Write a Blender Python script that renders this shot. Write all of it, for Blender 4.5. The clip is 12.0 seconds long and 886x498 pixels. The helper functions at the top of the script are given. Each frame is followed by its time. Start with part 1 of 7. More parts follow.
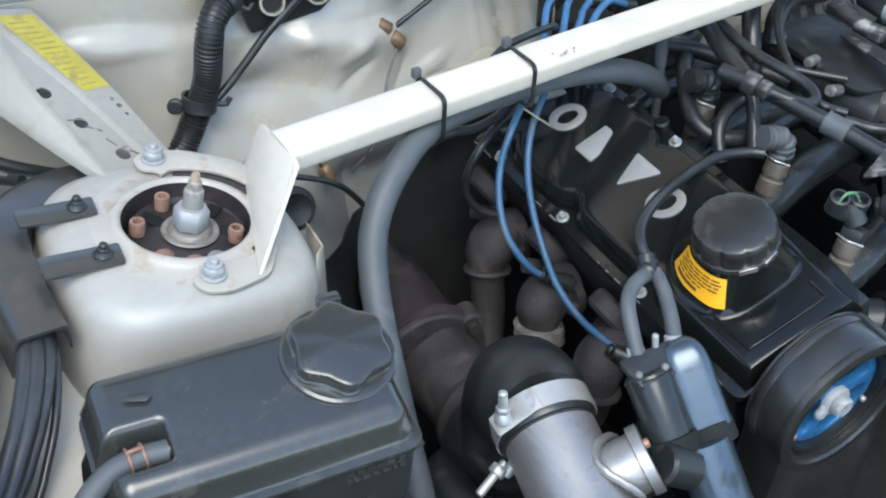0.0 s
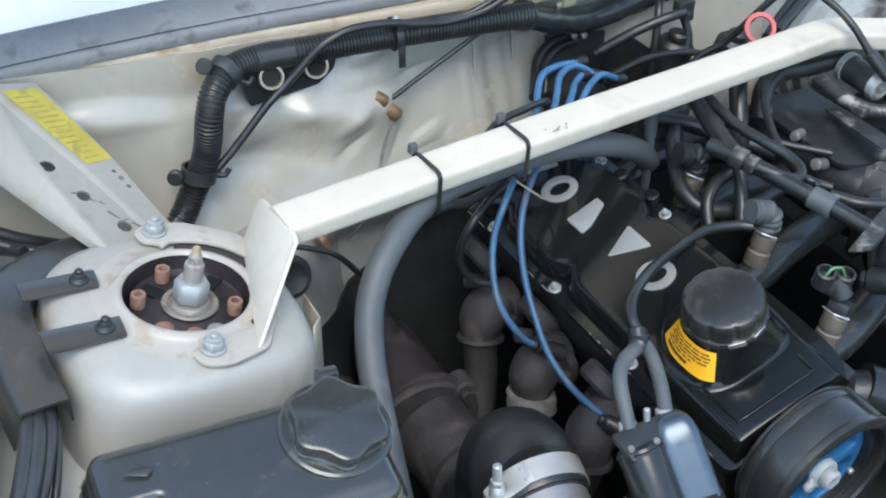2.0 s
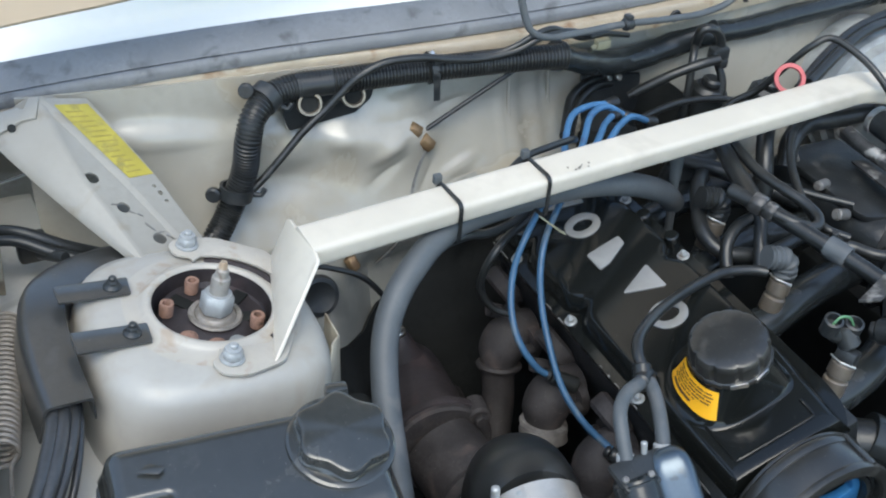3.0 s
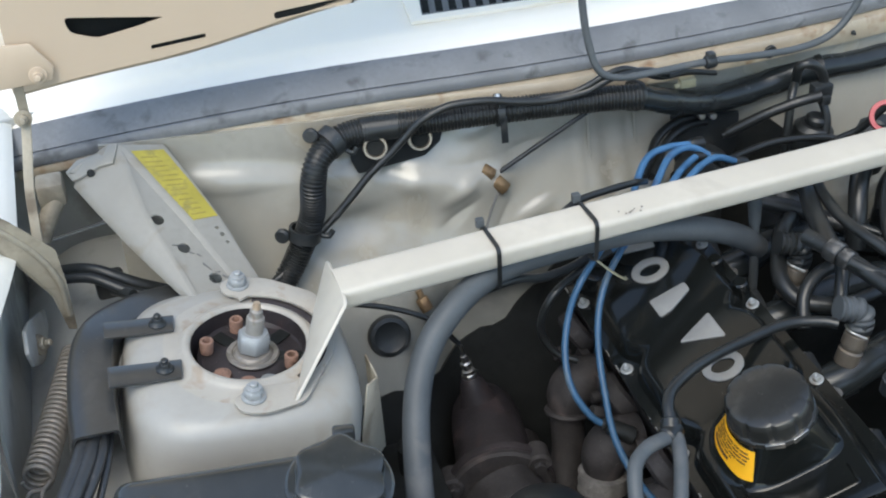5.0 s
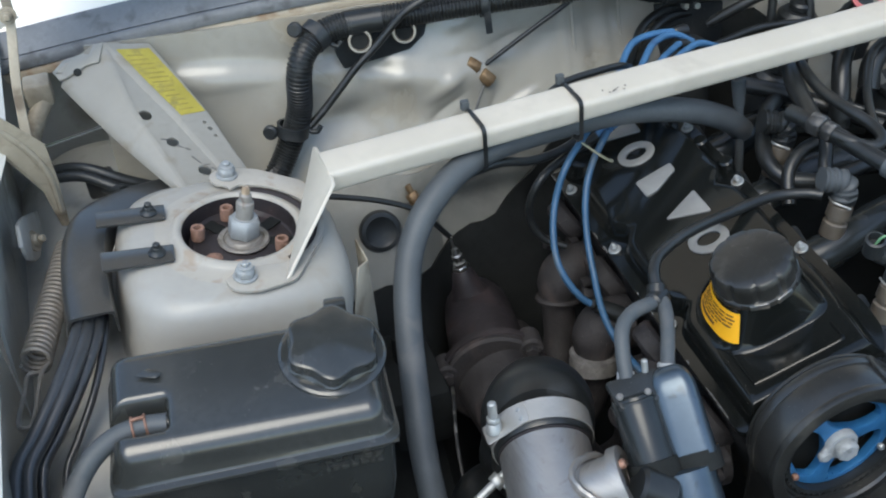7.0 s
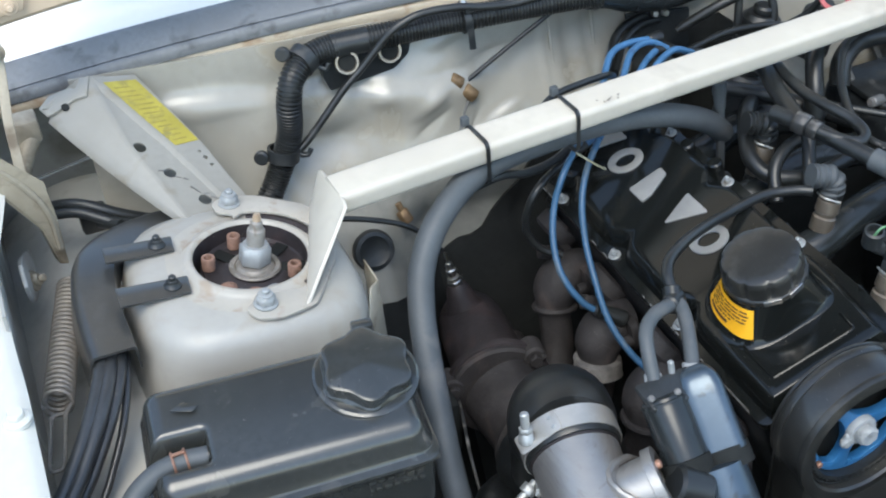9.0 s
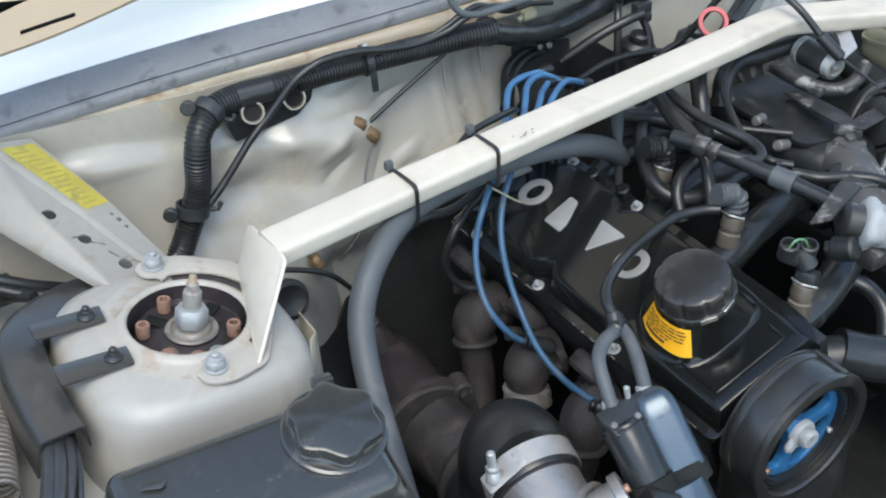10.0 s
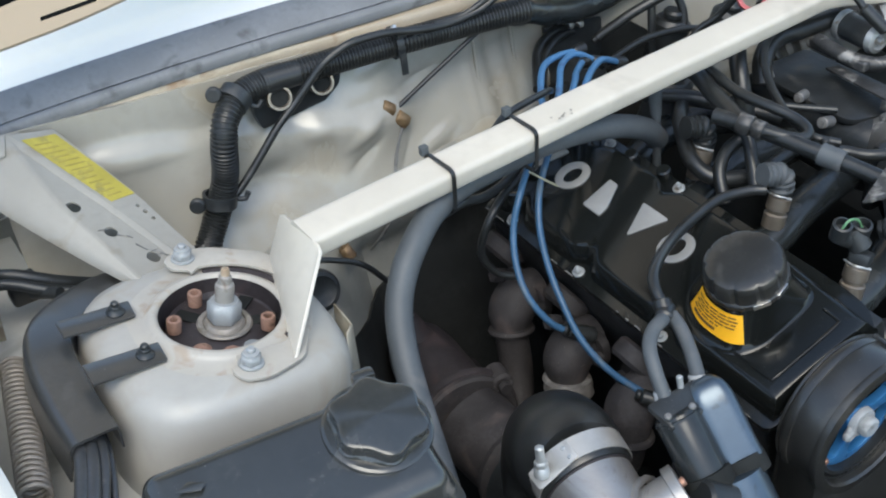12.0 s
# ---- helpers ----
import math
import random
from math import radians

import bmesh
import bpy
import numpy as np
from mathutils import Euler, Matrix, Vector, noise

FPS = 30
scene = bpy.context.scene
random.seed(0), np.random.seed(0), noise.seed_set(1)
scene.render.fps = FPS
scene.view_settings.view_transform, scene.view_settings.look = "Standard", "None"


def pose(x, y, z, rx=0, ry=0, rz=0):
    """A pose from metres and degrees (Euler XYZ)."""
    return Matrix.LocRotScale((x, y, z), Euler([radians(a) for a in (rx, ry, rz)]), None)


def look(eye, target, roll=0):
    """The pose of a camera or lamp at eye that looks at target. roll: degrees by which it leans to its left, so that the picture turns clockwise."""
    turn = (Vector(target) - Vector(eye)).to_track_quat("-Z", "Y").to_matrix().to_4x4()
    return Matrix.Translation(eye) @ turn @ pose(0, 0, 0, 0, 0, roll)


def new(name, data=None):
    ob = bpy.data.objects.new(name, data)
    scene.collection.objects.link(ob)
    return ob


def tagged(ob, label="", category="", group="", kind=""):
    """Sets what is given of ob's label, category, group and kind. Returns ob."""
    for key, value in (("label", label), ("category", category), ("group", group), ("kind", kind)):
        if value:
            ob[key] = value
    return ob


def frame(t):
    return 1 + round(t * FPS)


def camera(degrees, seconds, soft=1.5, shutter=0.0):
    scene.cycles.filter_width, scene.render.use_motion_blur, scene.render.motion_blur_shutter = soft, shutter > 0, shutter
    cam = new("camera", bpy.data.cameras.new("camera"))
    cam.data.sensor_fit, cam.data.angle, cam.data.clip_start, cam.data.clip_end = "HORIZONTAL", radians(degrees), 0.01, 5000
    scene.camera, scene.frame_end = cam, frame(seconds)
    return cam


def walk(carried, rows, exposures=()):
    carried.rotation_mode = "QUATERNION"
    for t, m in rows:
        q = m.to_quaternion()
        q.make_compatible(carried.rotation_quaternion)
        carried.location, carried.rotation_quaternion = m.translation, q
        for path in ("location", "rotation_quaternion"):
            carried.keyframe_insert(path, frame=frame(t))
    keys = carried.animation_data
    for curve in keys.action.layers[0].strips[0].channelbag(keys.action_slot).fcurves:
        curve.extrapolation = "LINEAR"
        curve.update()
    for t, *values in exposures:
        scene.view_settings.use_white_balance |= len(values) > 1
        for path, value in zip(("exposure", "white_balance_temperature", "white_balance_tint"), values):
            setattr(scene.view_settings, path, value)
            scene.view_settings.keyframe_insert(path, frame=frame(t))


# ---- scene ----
cam = camera(41.9, 12.0, soft=2.05)
# the car's axes: x to its left, y to its rear, z up; the strut towers at x = -0.53 and 0.53
LEVEL = pose(-0.53, 0, 0.85, 0, 0, 4) @ pose(0, 0, 0, -4) @ pose(-0.3, -0.79, -0.85)
PATH = [
    (0, (-0.014, -0.011, 1.444), (0.897, 1.275, 0.213), 0.3),
    (0.5, (-0.021, -0.009, 1.446), (0.886, 1.288, 0.223), 0.4),
    (1, (-0.017, -0.004, 1.447), (0.884, 1.297, 0.224), 0.5),
    (1.5, (-0.006, -0.007, 1.457), (0.92, 1.293, 0.251), 0.6),
    (2, (-0.022, -0.01, 1.474), (0.935, 1.306, 0.312), 1.0),
    (2.5, (-0.046, -0.018, 1.491), (0.898, 1.334, 0.36), 0.9),
    (2.7, (-0.04, -0.034, 1.5), (0.891, 1.331, 0.372), 1.7),
    (4.3, (0.173, -0.16, 1.494), (0.753, 1.419, 0.412), -4.4),
    (4.5, (0.175, -0.163, 1.495), (0.743, 1.424, 0.419), -4.9),
    (5, (0.175, -0.144, 1.505), (0.703, 1.461, 0.436), -4.9),
    (5.5, (0.198, -0.158, 1.497), (0.7, 1.461, 0.435), -6.8),
    (6, (0.19, -0.166, 1.479), (0.697, 1.429, 0.384), -5.3),
    (6.5, (0.176, -0.178, 1.467), (0.681, 1.411, 0.361), -4.8),
    (7, (0.163, -0.194, 1.449), (0.672, 1.373, 0.316), -6.7),
    (7.2, (0.179, -0.21, 1.446), (0.717, 1.321, 0.277), -8.2),
    (8.8, (0.119, -0.189, 1.459), (0.734, 1.344, 0.331), -7.9),
    (9, (0.071, -0.16, 1.469), (0.725, 1.354, 0.337), -7.0),
    (9.5, (-0.002, -0.111, 1.479), (0.815, 1.306, 0.328), -4.2),
    (10, (-0.031, -0.084, 1.496), (0.917, 1.271, 0.371), -5.0),
    (10.5, (-0.028, -0.083, 1.517), (1.062, 1.207, 0.446), -4.5),
    (11, (-0.015, -0.096, 1.486), (1.035, 1.257, 0.453), -4.1),
    (11.5, (-0.019, -0.056, 1.479), (0.932, 1.301, 0.359), -3.9),
    (12, (-0.033, -0.038, 1.474), (0.892, 1.319, 0.333), -6.4),
]
walk(cam, [(t, LEVEL @ look(eye, target, roll)) for t, eye, target, roll in PATH], [(0.0, 1.67, 6550, 4), (2.0, 1.57, 6600, 4), (2.5, 1.45, 6640, 4), (2.7, 1.44, 6650, 4), (4.5, 1.25, 6900, 5), (5.0, 1.22, 6890, 5), (5.5, 1.09, 6880, 5), (6.0, 1.05, 6830, 5), (7.0, 1.14, 6720, 4), (9.0, 1.49, 6680, 4), (10.5, 1.46, 6900, 5), (12.0, 1.35, 6850, 5)])

# ---- light ----
world = bpy.data.worlds.new("world")
scene.world = world
world.use_nodes = True
wn = world.node_tree
wn.nodes.clear()
sky = wn.nodes.new("ShaderNodeTexSky")
sky.sky_type, sky.sun_disc = "NISHITA", False
sky.sun_elevation, sky.sun_rotation = radians(60), radians(210)
sky.air_density, sky.dust_density, sky.ozone_density = 1.0, 1.2, 1.0
back = wn.nodes.new("ShaderNodeBackground")
back.inputs["Strength"].default_value = 0.15
wout = wn.nodes.new("ShaderNodeOutputWorld")
wn.links.new(sky.outputs[0], back.inputs["Color"])
wn.links.new(back.outputs[0], wout.inputs["Surface"])
sun_data = bpy.data.lights.new("sun", "SUN")
sun_data.energy, sun_data.angle, sun_data.color = 0.8, radians(40), (1.0, 0.98, 0.95)
sun = new("sun", sun_data)
sun.matrix_world = look((-0.26, -0.43, 0.866), (0, 0, 0))


# ---- materials ----
def mat(name, color, rough=0.5, metal=0.0, var=0.12, scale=30.0, bump=0.0, bump_scale=200.0, spots=None, spot_amount=0.0,
        spot_scale=25.0, spot_rough=None, coat=0.0, speck=0.0, aniso=None, spec=0.5):
    """A surface with two scales of colour change, an optional stain of its own colour, fine relief and dust specks."""
    m = bpy.data.materials.new(name)
    m.use_nodes = True
    t = m.node_tree
    b = t.nodes["Principled BSDF"]
    tc = t.nodes.new("ShaderNodeTexCoord")
    src = tc.outputs["Object"]

    def noise_at(s, detail=5.0, dist=0.0):
        n = t.nodes.new("ShaderNodeTexNoise")
        n.inputs["Scale"].default_value, n.inputs["Detail"].default_value, n.inputs["Distortion"].default_value = s, detail, dist
        if aniso:
            mp = t.nodes.new("ShaderNodeMapping")
            mp.inputs["Scale"].default_value = aniso
            t.links.new(src, mp.inputs[0])
            t.links.new(mp.outputs[0], n.inputs["Vector"])
        else:
            t.links.new(src, n.inputs["Vector"])
        return n.outputs["Fac"]

    def ramp(fac, a, z):
        r = t.nodes.new("ShaderNodeMapRange")
        r.inputs["From Min"].default_value, r.inputs["From Max"].default_value = a, z
        t.links.new(fac, r.inputs["Value"])
        return r.outputs[0]

    def mix(fac, a, z):
        x = t.nodes.new("ShaderNodeMix")
        x.data_type = "RGBA"
        for k, v in ((6, a), (7, z)):
            if isinstance(v, tuple):
                x.inputs[k].default_value = (*v, 1)
            else:
                t.links.new(v, x.inputs[k])
        t.links.new(fac, x.inputs[0])
        return x.outputs[2]

    dark = tuple(c * (1 - var) for c in color)
    light = tuple(min(1, c * (1 + var)) for c in color)
    col = mix(ramp(noise_at(scale), 0.3, 0.7), dark, light)
    grain = tuple(c * (1 - 0.5 * var) for c in color)
    col = mix(ramp(noise_at(scale * 9, 3), 0.45, 0.75), col, grain)
    rgh = None
    if spots:
        w = ramp(noise_at(spot_scale, 8, 0.4), 0.72 - 0.45 * spot_amount, 0.80 - 0.30 * spot_amount)
        col = mix(w, col, spots)
        if spot_rough is not None:
            rr = t.nodes.new("ShaderNodeMapRange")
            rr.inputs["To Min"].default_value, rr.inputs["To Max"].default_value = rough, spot_rough
            t.links.new(w, rr.inputs["Value"])
            rgh = rr.outputs[0]
    if speck:
        w = ramp(noise_at(900.0, 2), 0.74 - 0.1 * speck, 0.80)
        col = mix(w, col, (0.45, 0.42, 0.38))
    t.links.new(col, b.inputs["Base Color"])
    b.inputs["Roughness"].default_value, b.inputs["Metallic"].default_value = rough, metal
    if rgh is None:
        rr = t.nodes.new("ShaderNodeMapRange")
        rr.inputs["From Min"].default_value, rr.inputs["From Max"].default_value = 0.3, 0.7
        rr.inputs["To Min"].default_value, rr.inputs["To Max"].default_value = rough * 0.8, min(1, rough * 1.2)
        t.links.new(noise_at(scale * 2.3), rr.inputs["Value"])
        rgh = rr.outputs[0]
    t.links.new(rgh, b.inputs["Roughness"])
    b.inputs["Specular IOR Level"].default_value = spec
    b.inputs["Coat Weight"].default_value, b.inputs["Coat Roughness"].default_value = coat, 0.12
    if bump:
        bp = t.nodes.new("ShaderNodeBump")
        bp.inputs["Strength"].default_value, bp.inputs["Distance"].default_value = bump, 0.001
        t.links.new(noise_at(bump_scale, 4), bp.inputs["Height"])
        t.links.new(bp.outputs[0], b.inputs["Normal"])
    return m


CREAM = mat("cream_paint", (0.335, 0.318, 0.272), 0.22, 0, 0.08, 9, 0.10, 40, (0.335, 0.295, 0.225), 0.34, 11, 0.36, coat=0.55)
GRIME = mat("grimy_wing_paint", (0.36, 0.36, 0.335), 0.5, 0, 0.15, 9, 0.1, 90, (0.20, 0.19, 0.165), 0.42, 12, 0.7)
GRIME_LIGHT = mat("dusty_cream_paint", (0.52, 0.505, 0.455), 0.5, 0, 0.1, 10, 0.1, 90, (0.34, 0.32, 0.27), 0.38, 12, 0.7)
FENDER_WHITE = mat("dull_white_flange_paint", (0.60, 0.60, 0.555), 0.34, 0, 0.05, 10, 0.04, 80, (0.47, 0.455, 0.41), 0.3, 14, 0.55, coat=0.2)
DUCT_BLACK = mat("brownish_black_duct_plastic", (0.038, 0.039, 0.038), 0.30, 0, 0.2, 22, 0.08, 320, (0.060, 0.059, 0.055), 0.25, 26, 0.6, speck=0.05, coat=0.5)
CABLE = mat("blue_grey_cable_sheath", (0.036, 0.038, 0.040), 0.33, 0, 0.2, 26, 0.06, 260, (0.095, 0.094, 0.090), 0.28, 22, 0.6, coat=0.2)
CAP_BLACK = mat("brownish_black_cap_plastic", (0.022, 0.0222, 0.0208), 0.30, 0, 0.3, 25, 0.08, 350, (0.043, 0.041, 0.036), 0.36, 34, 0.5, speck=0.10, coat=0.25)
CAN_BLACK = mat("gloss_black_tin", (0.070, 0.096, 0.122), 0.30, 0.65, 0.15, 30, 0.03, 200, (0.035, 0.037, 0.036), 0.22, 40, 0.34, coat=0.35, spec=0.6)
TANK_BLACK = mat("aged_black_tank_plastic", (0.033, 0.0355, 0.0338), 0.23, 0, 0.2, 16, 0.05, 300, (0.056, 0.056, 0.05), 0.24, 20, 0.36, speck=0.06, coat=0.65, spec=0.5)
TOWER_CREAM = mat("worn_cream_tower_paint", (0.348, 0.337, 0.306), 0.42, 0, 0.09, 10, 0.25, 34, (0.31, 0.285, 0.24), 0.36, 16, 0.5, coat=0.12)
CREAM_DIRTY = mat("cream_paint_dusty", (0.46, 0.43, 0.35), 0.42, 0, 0.14, 14, 0.1, 90, (0.20, 0.165, 0.12), 0.5, 18, 0.7)
TAN = mat("beige_hood_lining_paint", (0.54, 0.43, 0.315), 0.38, 0, 0.05, 6, 0.04, 50)
WHITE = mat("white_car_paint", (0.93, 0.87, 0.77), 0.55, 0, 0.02, 8, 0.0, 60, coat=0.05, spec=0.2)
BAR_WHITE = mat("white_bar_paint", (0.520, 0.483, 0.412), 0.36, 0, 0.10, 7, 0.10, 120, (0.350, 0.315, 0.265), 0.44, 6, 0.6, coat=0.12)
HINGE = mat("grimy_beige_hinge_steel", (0.33, 0.29, 0.22), 0.5, 0.1, 0.15, 25, 0.15, 150, (0.15, 0.12, 0.085), 0.45, 22, 0.75)
# duller cream, darkened because less light falls on the tower stay
CREAM_DULL_SHADED = mat("cream_paint_dull_shaded", (0.262, 0.252, 0.222), 0.40, 0, 0.09, 14, 0.12, 70, (0.205, 0.182, 0.142), 0.34, 22, 0.6)
SEAL = mat("grey_rubber_seal", (0.160, 0.166, 0.172), 0.6, 0, 0.15, 20, 0.25, 150, (0.095, 0.098, 0.10), 0.36, 34, 0.8, speck=0.25)
GLOSS_BLACK = mat("gloss_black_enamel", (0.0075, 0.0085, 0.0080), 0.13, 0, 0.2, 20, 0.03, 120, (0.016, 0.0165, 0.0145), 0.20, 25, 0.30, speck=0.06, spec=0.42)
SATIN_BLACK = mat("satin_black_plastic", (0.020, 0.0235, 0.0245), 0.24, 0, 0.25, 18, 0.06, 300, (0.038, 0.040, 0.040), 0.2, 20, 0.45, coat=0.12, spec=0.4)
DULL_BLACK = mat("dull_black_plastic", (0.022, 0.025, 0.0265), 0.40, 0, 0.3, 25, 0.15, 400, (0.05, 0.05, 0.049), 0.28, 18, 0.65, speck=0.06)
CAST_BLACK = mat("crackle_black_casting", (0.016, 0.018, 0.0188), 0.38, 0.1, 0.4, 40, 0.4, 260, (0.046, 0.046, 0.044), 0.28, 34, 0.65, speck=0.12)
RUBBER = mat("black_rubber", (0.018, 0.0195, 0.0196), 0.32, 0, 0.3, 30, 0.12, 200, (0.042, 0.045, 0.046), 0.22, 20, 0.6)
GREY_HOSE = mat("dusty_grey_rubber_hose", (0.072, 0.081, 0.087), 0.55, 0, 0.15, 30, 0.12, 220, (0.13, 0.13, 0.128), 0.24, 14, 0.8)
BLUE = mat("blue_silicone", (0.052, 0.148, 0.290), 0.45, 0, 0.2, 40, 0.05, 300, (0.05, 0.1, 0.2), 0.3, 30, 0.6)
BLUE_DULL = mat("dusty_blue_silicone", (0.030, 0.088, 0.165), 0.42, 0, 0.2, 40, 0.05, 300, (0.09, 0.125, 0.15), 0.35, 30, 0.7)
BLUE_ANO = mat("blue_anodised_aluminium", (0.035, 0.165, 0.36), 0.34, 0.3, 0.15, 30)
ZINC = mat("zinc_plated_steel", (0.40, 0.415, 0.41), 0.48, 0.6, 0.15, 60, 0.15, 300, (0.30, 0.27, 0.23), 0.3, 60, 0.7)
SPRING_STEEL = mat("grey_spring_steel", (0.235, 0.215, 0.19), 0.5, 0.3, 0.2, 50, 0.2, 260, (0.17, 0.15, 0.12), 0.36, 50, 0.7)
DULL_STEEL = mat("dull_grey_steel", (0.20, 0.195, 0.185), 0.5, 0.5, 0.2, 50, 0.2, 260, (0.09, 0.085, 0.08), 0.36, 50, 0.7)
ROD_STEEL = mat("dusty_rod_steel", (0.30, 0.285, 0.26), 0.55, 0.35, 0.15, 60, 0.25, 400, (0.20, 0.16, 0.125), 0.34, 70, 0.7)
NUT_ZINC = mat("pale_zinc_nut", (0.34, 0.355, 0.355), 0.5, 0.3, 0.12, 60, 0.15, 300, (0.27, 0.28, 0.275), 0.32, 60, 0.7)
CLAMP_STEEL = mat("dull_clamp_steel", (0.45, 0.435, 0.405), 0.42, 0.6, 0.12, 40, 0.1, 300, (0.36, 0.33, 0.30), 0.28, 45, 0.6)
HEAT_WRAP = mat("scuffed_heat_wrap", (0.17, 0.16, 0.15), 0.7, 0.2, 0.5, 60, 0.6, 200, (0.07, 0.062, 0.06), 0.42, 60, 0.9)
STEEL = mat("bright_steel", (0.62, 0.61, 0.58), 0.3, 1.0, 0.12, 50, 0.1, 300, (0.30, 0.25, 0.2), 0.25, 50, 0.6)
ALU = mat("brushed_aluminium", (0.375, 0.362, 0.345), 0.42, 0.8, 0.10, 40, 0.18, 500, (0.31, 0.295, 0.28), 0.3, 60, 0.55, aniso=(1, 1, 8))
CAST_ALU = mat("dull_cast_aluminium", (0.42, 0.43, 0.44), 0.55, 0.55, 0.2, 40, 0.35, 250, (0.16, 0.15, 0.14), 0.35, 40, 0.8)
LETTER = mat("silver_letter_foil", (0.32, 0.318, 0.305), 0.42, 0.4, 0.06, 60, 0.05, 300, (0.30, 0.295, 0.285), 0.3, 60, 0.55)
RUST = mat("rusty_cast_iron", (0.032, 0.0290, 0.0295), 0.68, 0.0, 0.45, 32, 0.9, 150, (0.072, 0.057, 0.054), 0.30, 26, 0.9, speck=0.10, spec=0.35)
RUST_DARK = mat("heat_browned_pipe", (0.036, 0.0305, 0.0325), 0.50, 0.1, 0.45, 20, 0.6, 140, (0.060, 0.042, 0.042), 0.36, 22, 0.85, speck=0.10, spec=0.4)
ORANGE_RUST = mat("rusty_spacer", (0.25, 0.145, 0.105), 0.8, 0, 0.3, 90, 0.4, 300, (0.12, 0.07, 0.05), 0.4, 90, 0.9)
BRASS = mat("tarnished_brass", (0.23, 0.155, 0.085), 0.5, 0.5, 0.25, 80, 0.1, 300, (0.16, 0.10, 0.055), 0.4, 80, 0.6)
COPPER = mat("copper_clip", (0.36, 0.20, 0.14), 0.5, 0.5, 0.2, 80)
STICKER = mat("faded_yellow_sticker", (0.37, 0.31, 0.05), 0.45, 0, 0.15, 30, 0.05, 200, (0.25, 0.215, 0.06), 0.45, 60, 0.6)
LABEL = mat("orange_yellow_label", (0.85, 0.43, 0.02), 0.45, 0, 0.06, 40)
INK = mat("label_ink", (0.08, 0.04, 0.02), 0.6, 0, 0.1, 40)
FADED_INK = mat("faded_label_ink", (0.28, 0.23, 0.05), 0.6, 0, 0.2, 60)
RED = mat("red_plastic", (0.40, 0.075, 0.080), 0.5, 0, 0.1, 50)
RESERVOIR = mat("yellowed_translucent_plastic", (0.285, 0.272, 0.185), 0.42, 0, 0.10, 20, 0.05, 150)
YELLOW = mat("yellow_plastic", (0.80, 0.62, 0.02), 0.4, 0, 0.06, 40)
BOOSTER = mat("grimy_grey_paint", (0.33, 0.35, 0.35), 0.36, 0.05, 0.15, 12, 0.1, 100, (0.075, 0.072, 0.066), 0.52, 12, 0.6)
INJECTOR = mat("tan_plated_steel", (0.29, 0.25, 0.205), 0.30, 0.7, 0.12, 60, 0.1, 300, (0.26, 0.22, 0.18), 0.3, 80, 0.6)
WHITE_CORRODED = mat("white_corroded_casting", (0.34, 0.355, 0.36), 0.62, 0.1, 0.15, 50, 0.4, 260, (0.21, 0.215, 0.215), 0.38, 60, 0.8)
CHIPPED = mat("chipped_black_casting", (0.085, 0.086, 0.085), 0.48, 0.1, 0.3, 30, 0.3, 220, (0.34, 0.335, 0.32), 0.26, 60, 0.6)
BRACKET = mat("scuffed_black_steel", (0.06, 0.06, 0.06), 0.45, 0.5, 0.4, 50, 0.2, 250, (0.32, 0.31, 0.29), 0.36, 45, 0.55)
BEIGE = mat("pale_clay_steel", (0.41, 0.345, 0.255), 0.45, 0.1, 0.12, 25, 0.1, 150, (0.27, 0.18, 0.11), 0.34, 30, 0.7)
CREAM_RUST = mat("cream_paint_with_rust_bleed", (0.375, 0.352, 0.308), 0.32, 0, 0.08, 20, 0.08, 60, (0.315, 0.262, 0.205), 0.36, 42, 0.7)
GROUND = mat("dusty_ground", (0.055, 0.050, 0.042), 0.9, 0, 0.35, 6, 0.6, 60, (0.035, 0.04, 0.024), 0.35, 5, 0.95)
# black of coated parts, also of sheets that stand in for shade
UNDER_AND_SHADE = mat("black_coating_and_shade", (0.017, 0.0184, 0.0178), 0.85, 0, 0.4, 12, 0.4, 90, (0.019, 0.020, 0.0195), 0.36, 10, 0.9, spec=0.15)
FOOTWELL = mat("dirty_shaded_footwell_paint", (0.21, 0.205, 0.18), 0.5, 0, 0.25, 10, 0.2, 80, (0.10, 0.095, 0.085), 0.42, 9, 0.7)


# ---- mesh tools ----
def part(name, bm, material, parent=None, label="", at=None, sharp=38):
    """Links a bmesh, built in the car's axes, as one mesh object under a thing or a part."""
    me = bpy.data.meshes.new(name)
    bmesh.ops.recalc_face_normals(bm, faces=bm.faces[:])
    bm.to_mesh(me)
    bm.free()
    me.materials.append(material)
    me.shade_smooth()
    me.set_sharp_from_angle(angle=radians(sharp))
    ob = new(name, me)
    if parent is not None:
        ob.parent = parent
        if parent.parent is None:
            ob.matrix_parent_inverse = Matrix.Translation(-parent.location)
    if label:
        tagged(ob, label)
    return ob


def thing(name, base, label, category, group="", kind=""):
    ob = new(name)
    ob.empty_display_size = 0.02
    ob.location = base
    return tagged(ob, label, category, group, kind)


def solid(name, bm, material, label, category, group="", kind="", sharp=38):
    """A thing that is one mesh."""
    return tagged(part(name, bm, material, sharp=sharp), label, category, group, kind)


def merge(*bms):
    out = bmesh.new()
    for b in bms:
        me = bpy.data.meshes.new("tmp")
        b.to_mesh(me)
        out.from_mesh(me)
        bpy.data.meshes.remove(me)
        b.free()
    return out


def moved(bm, m):
    bmesh.ops.transform(bm, matrix=m, verts=bm.verts[:])
    return bm


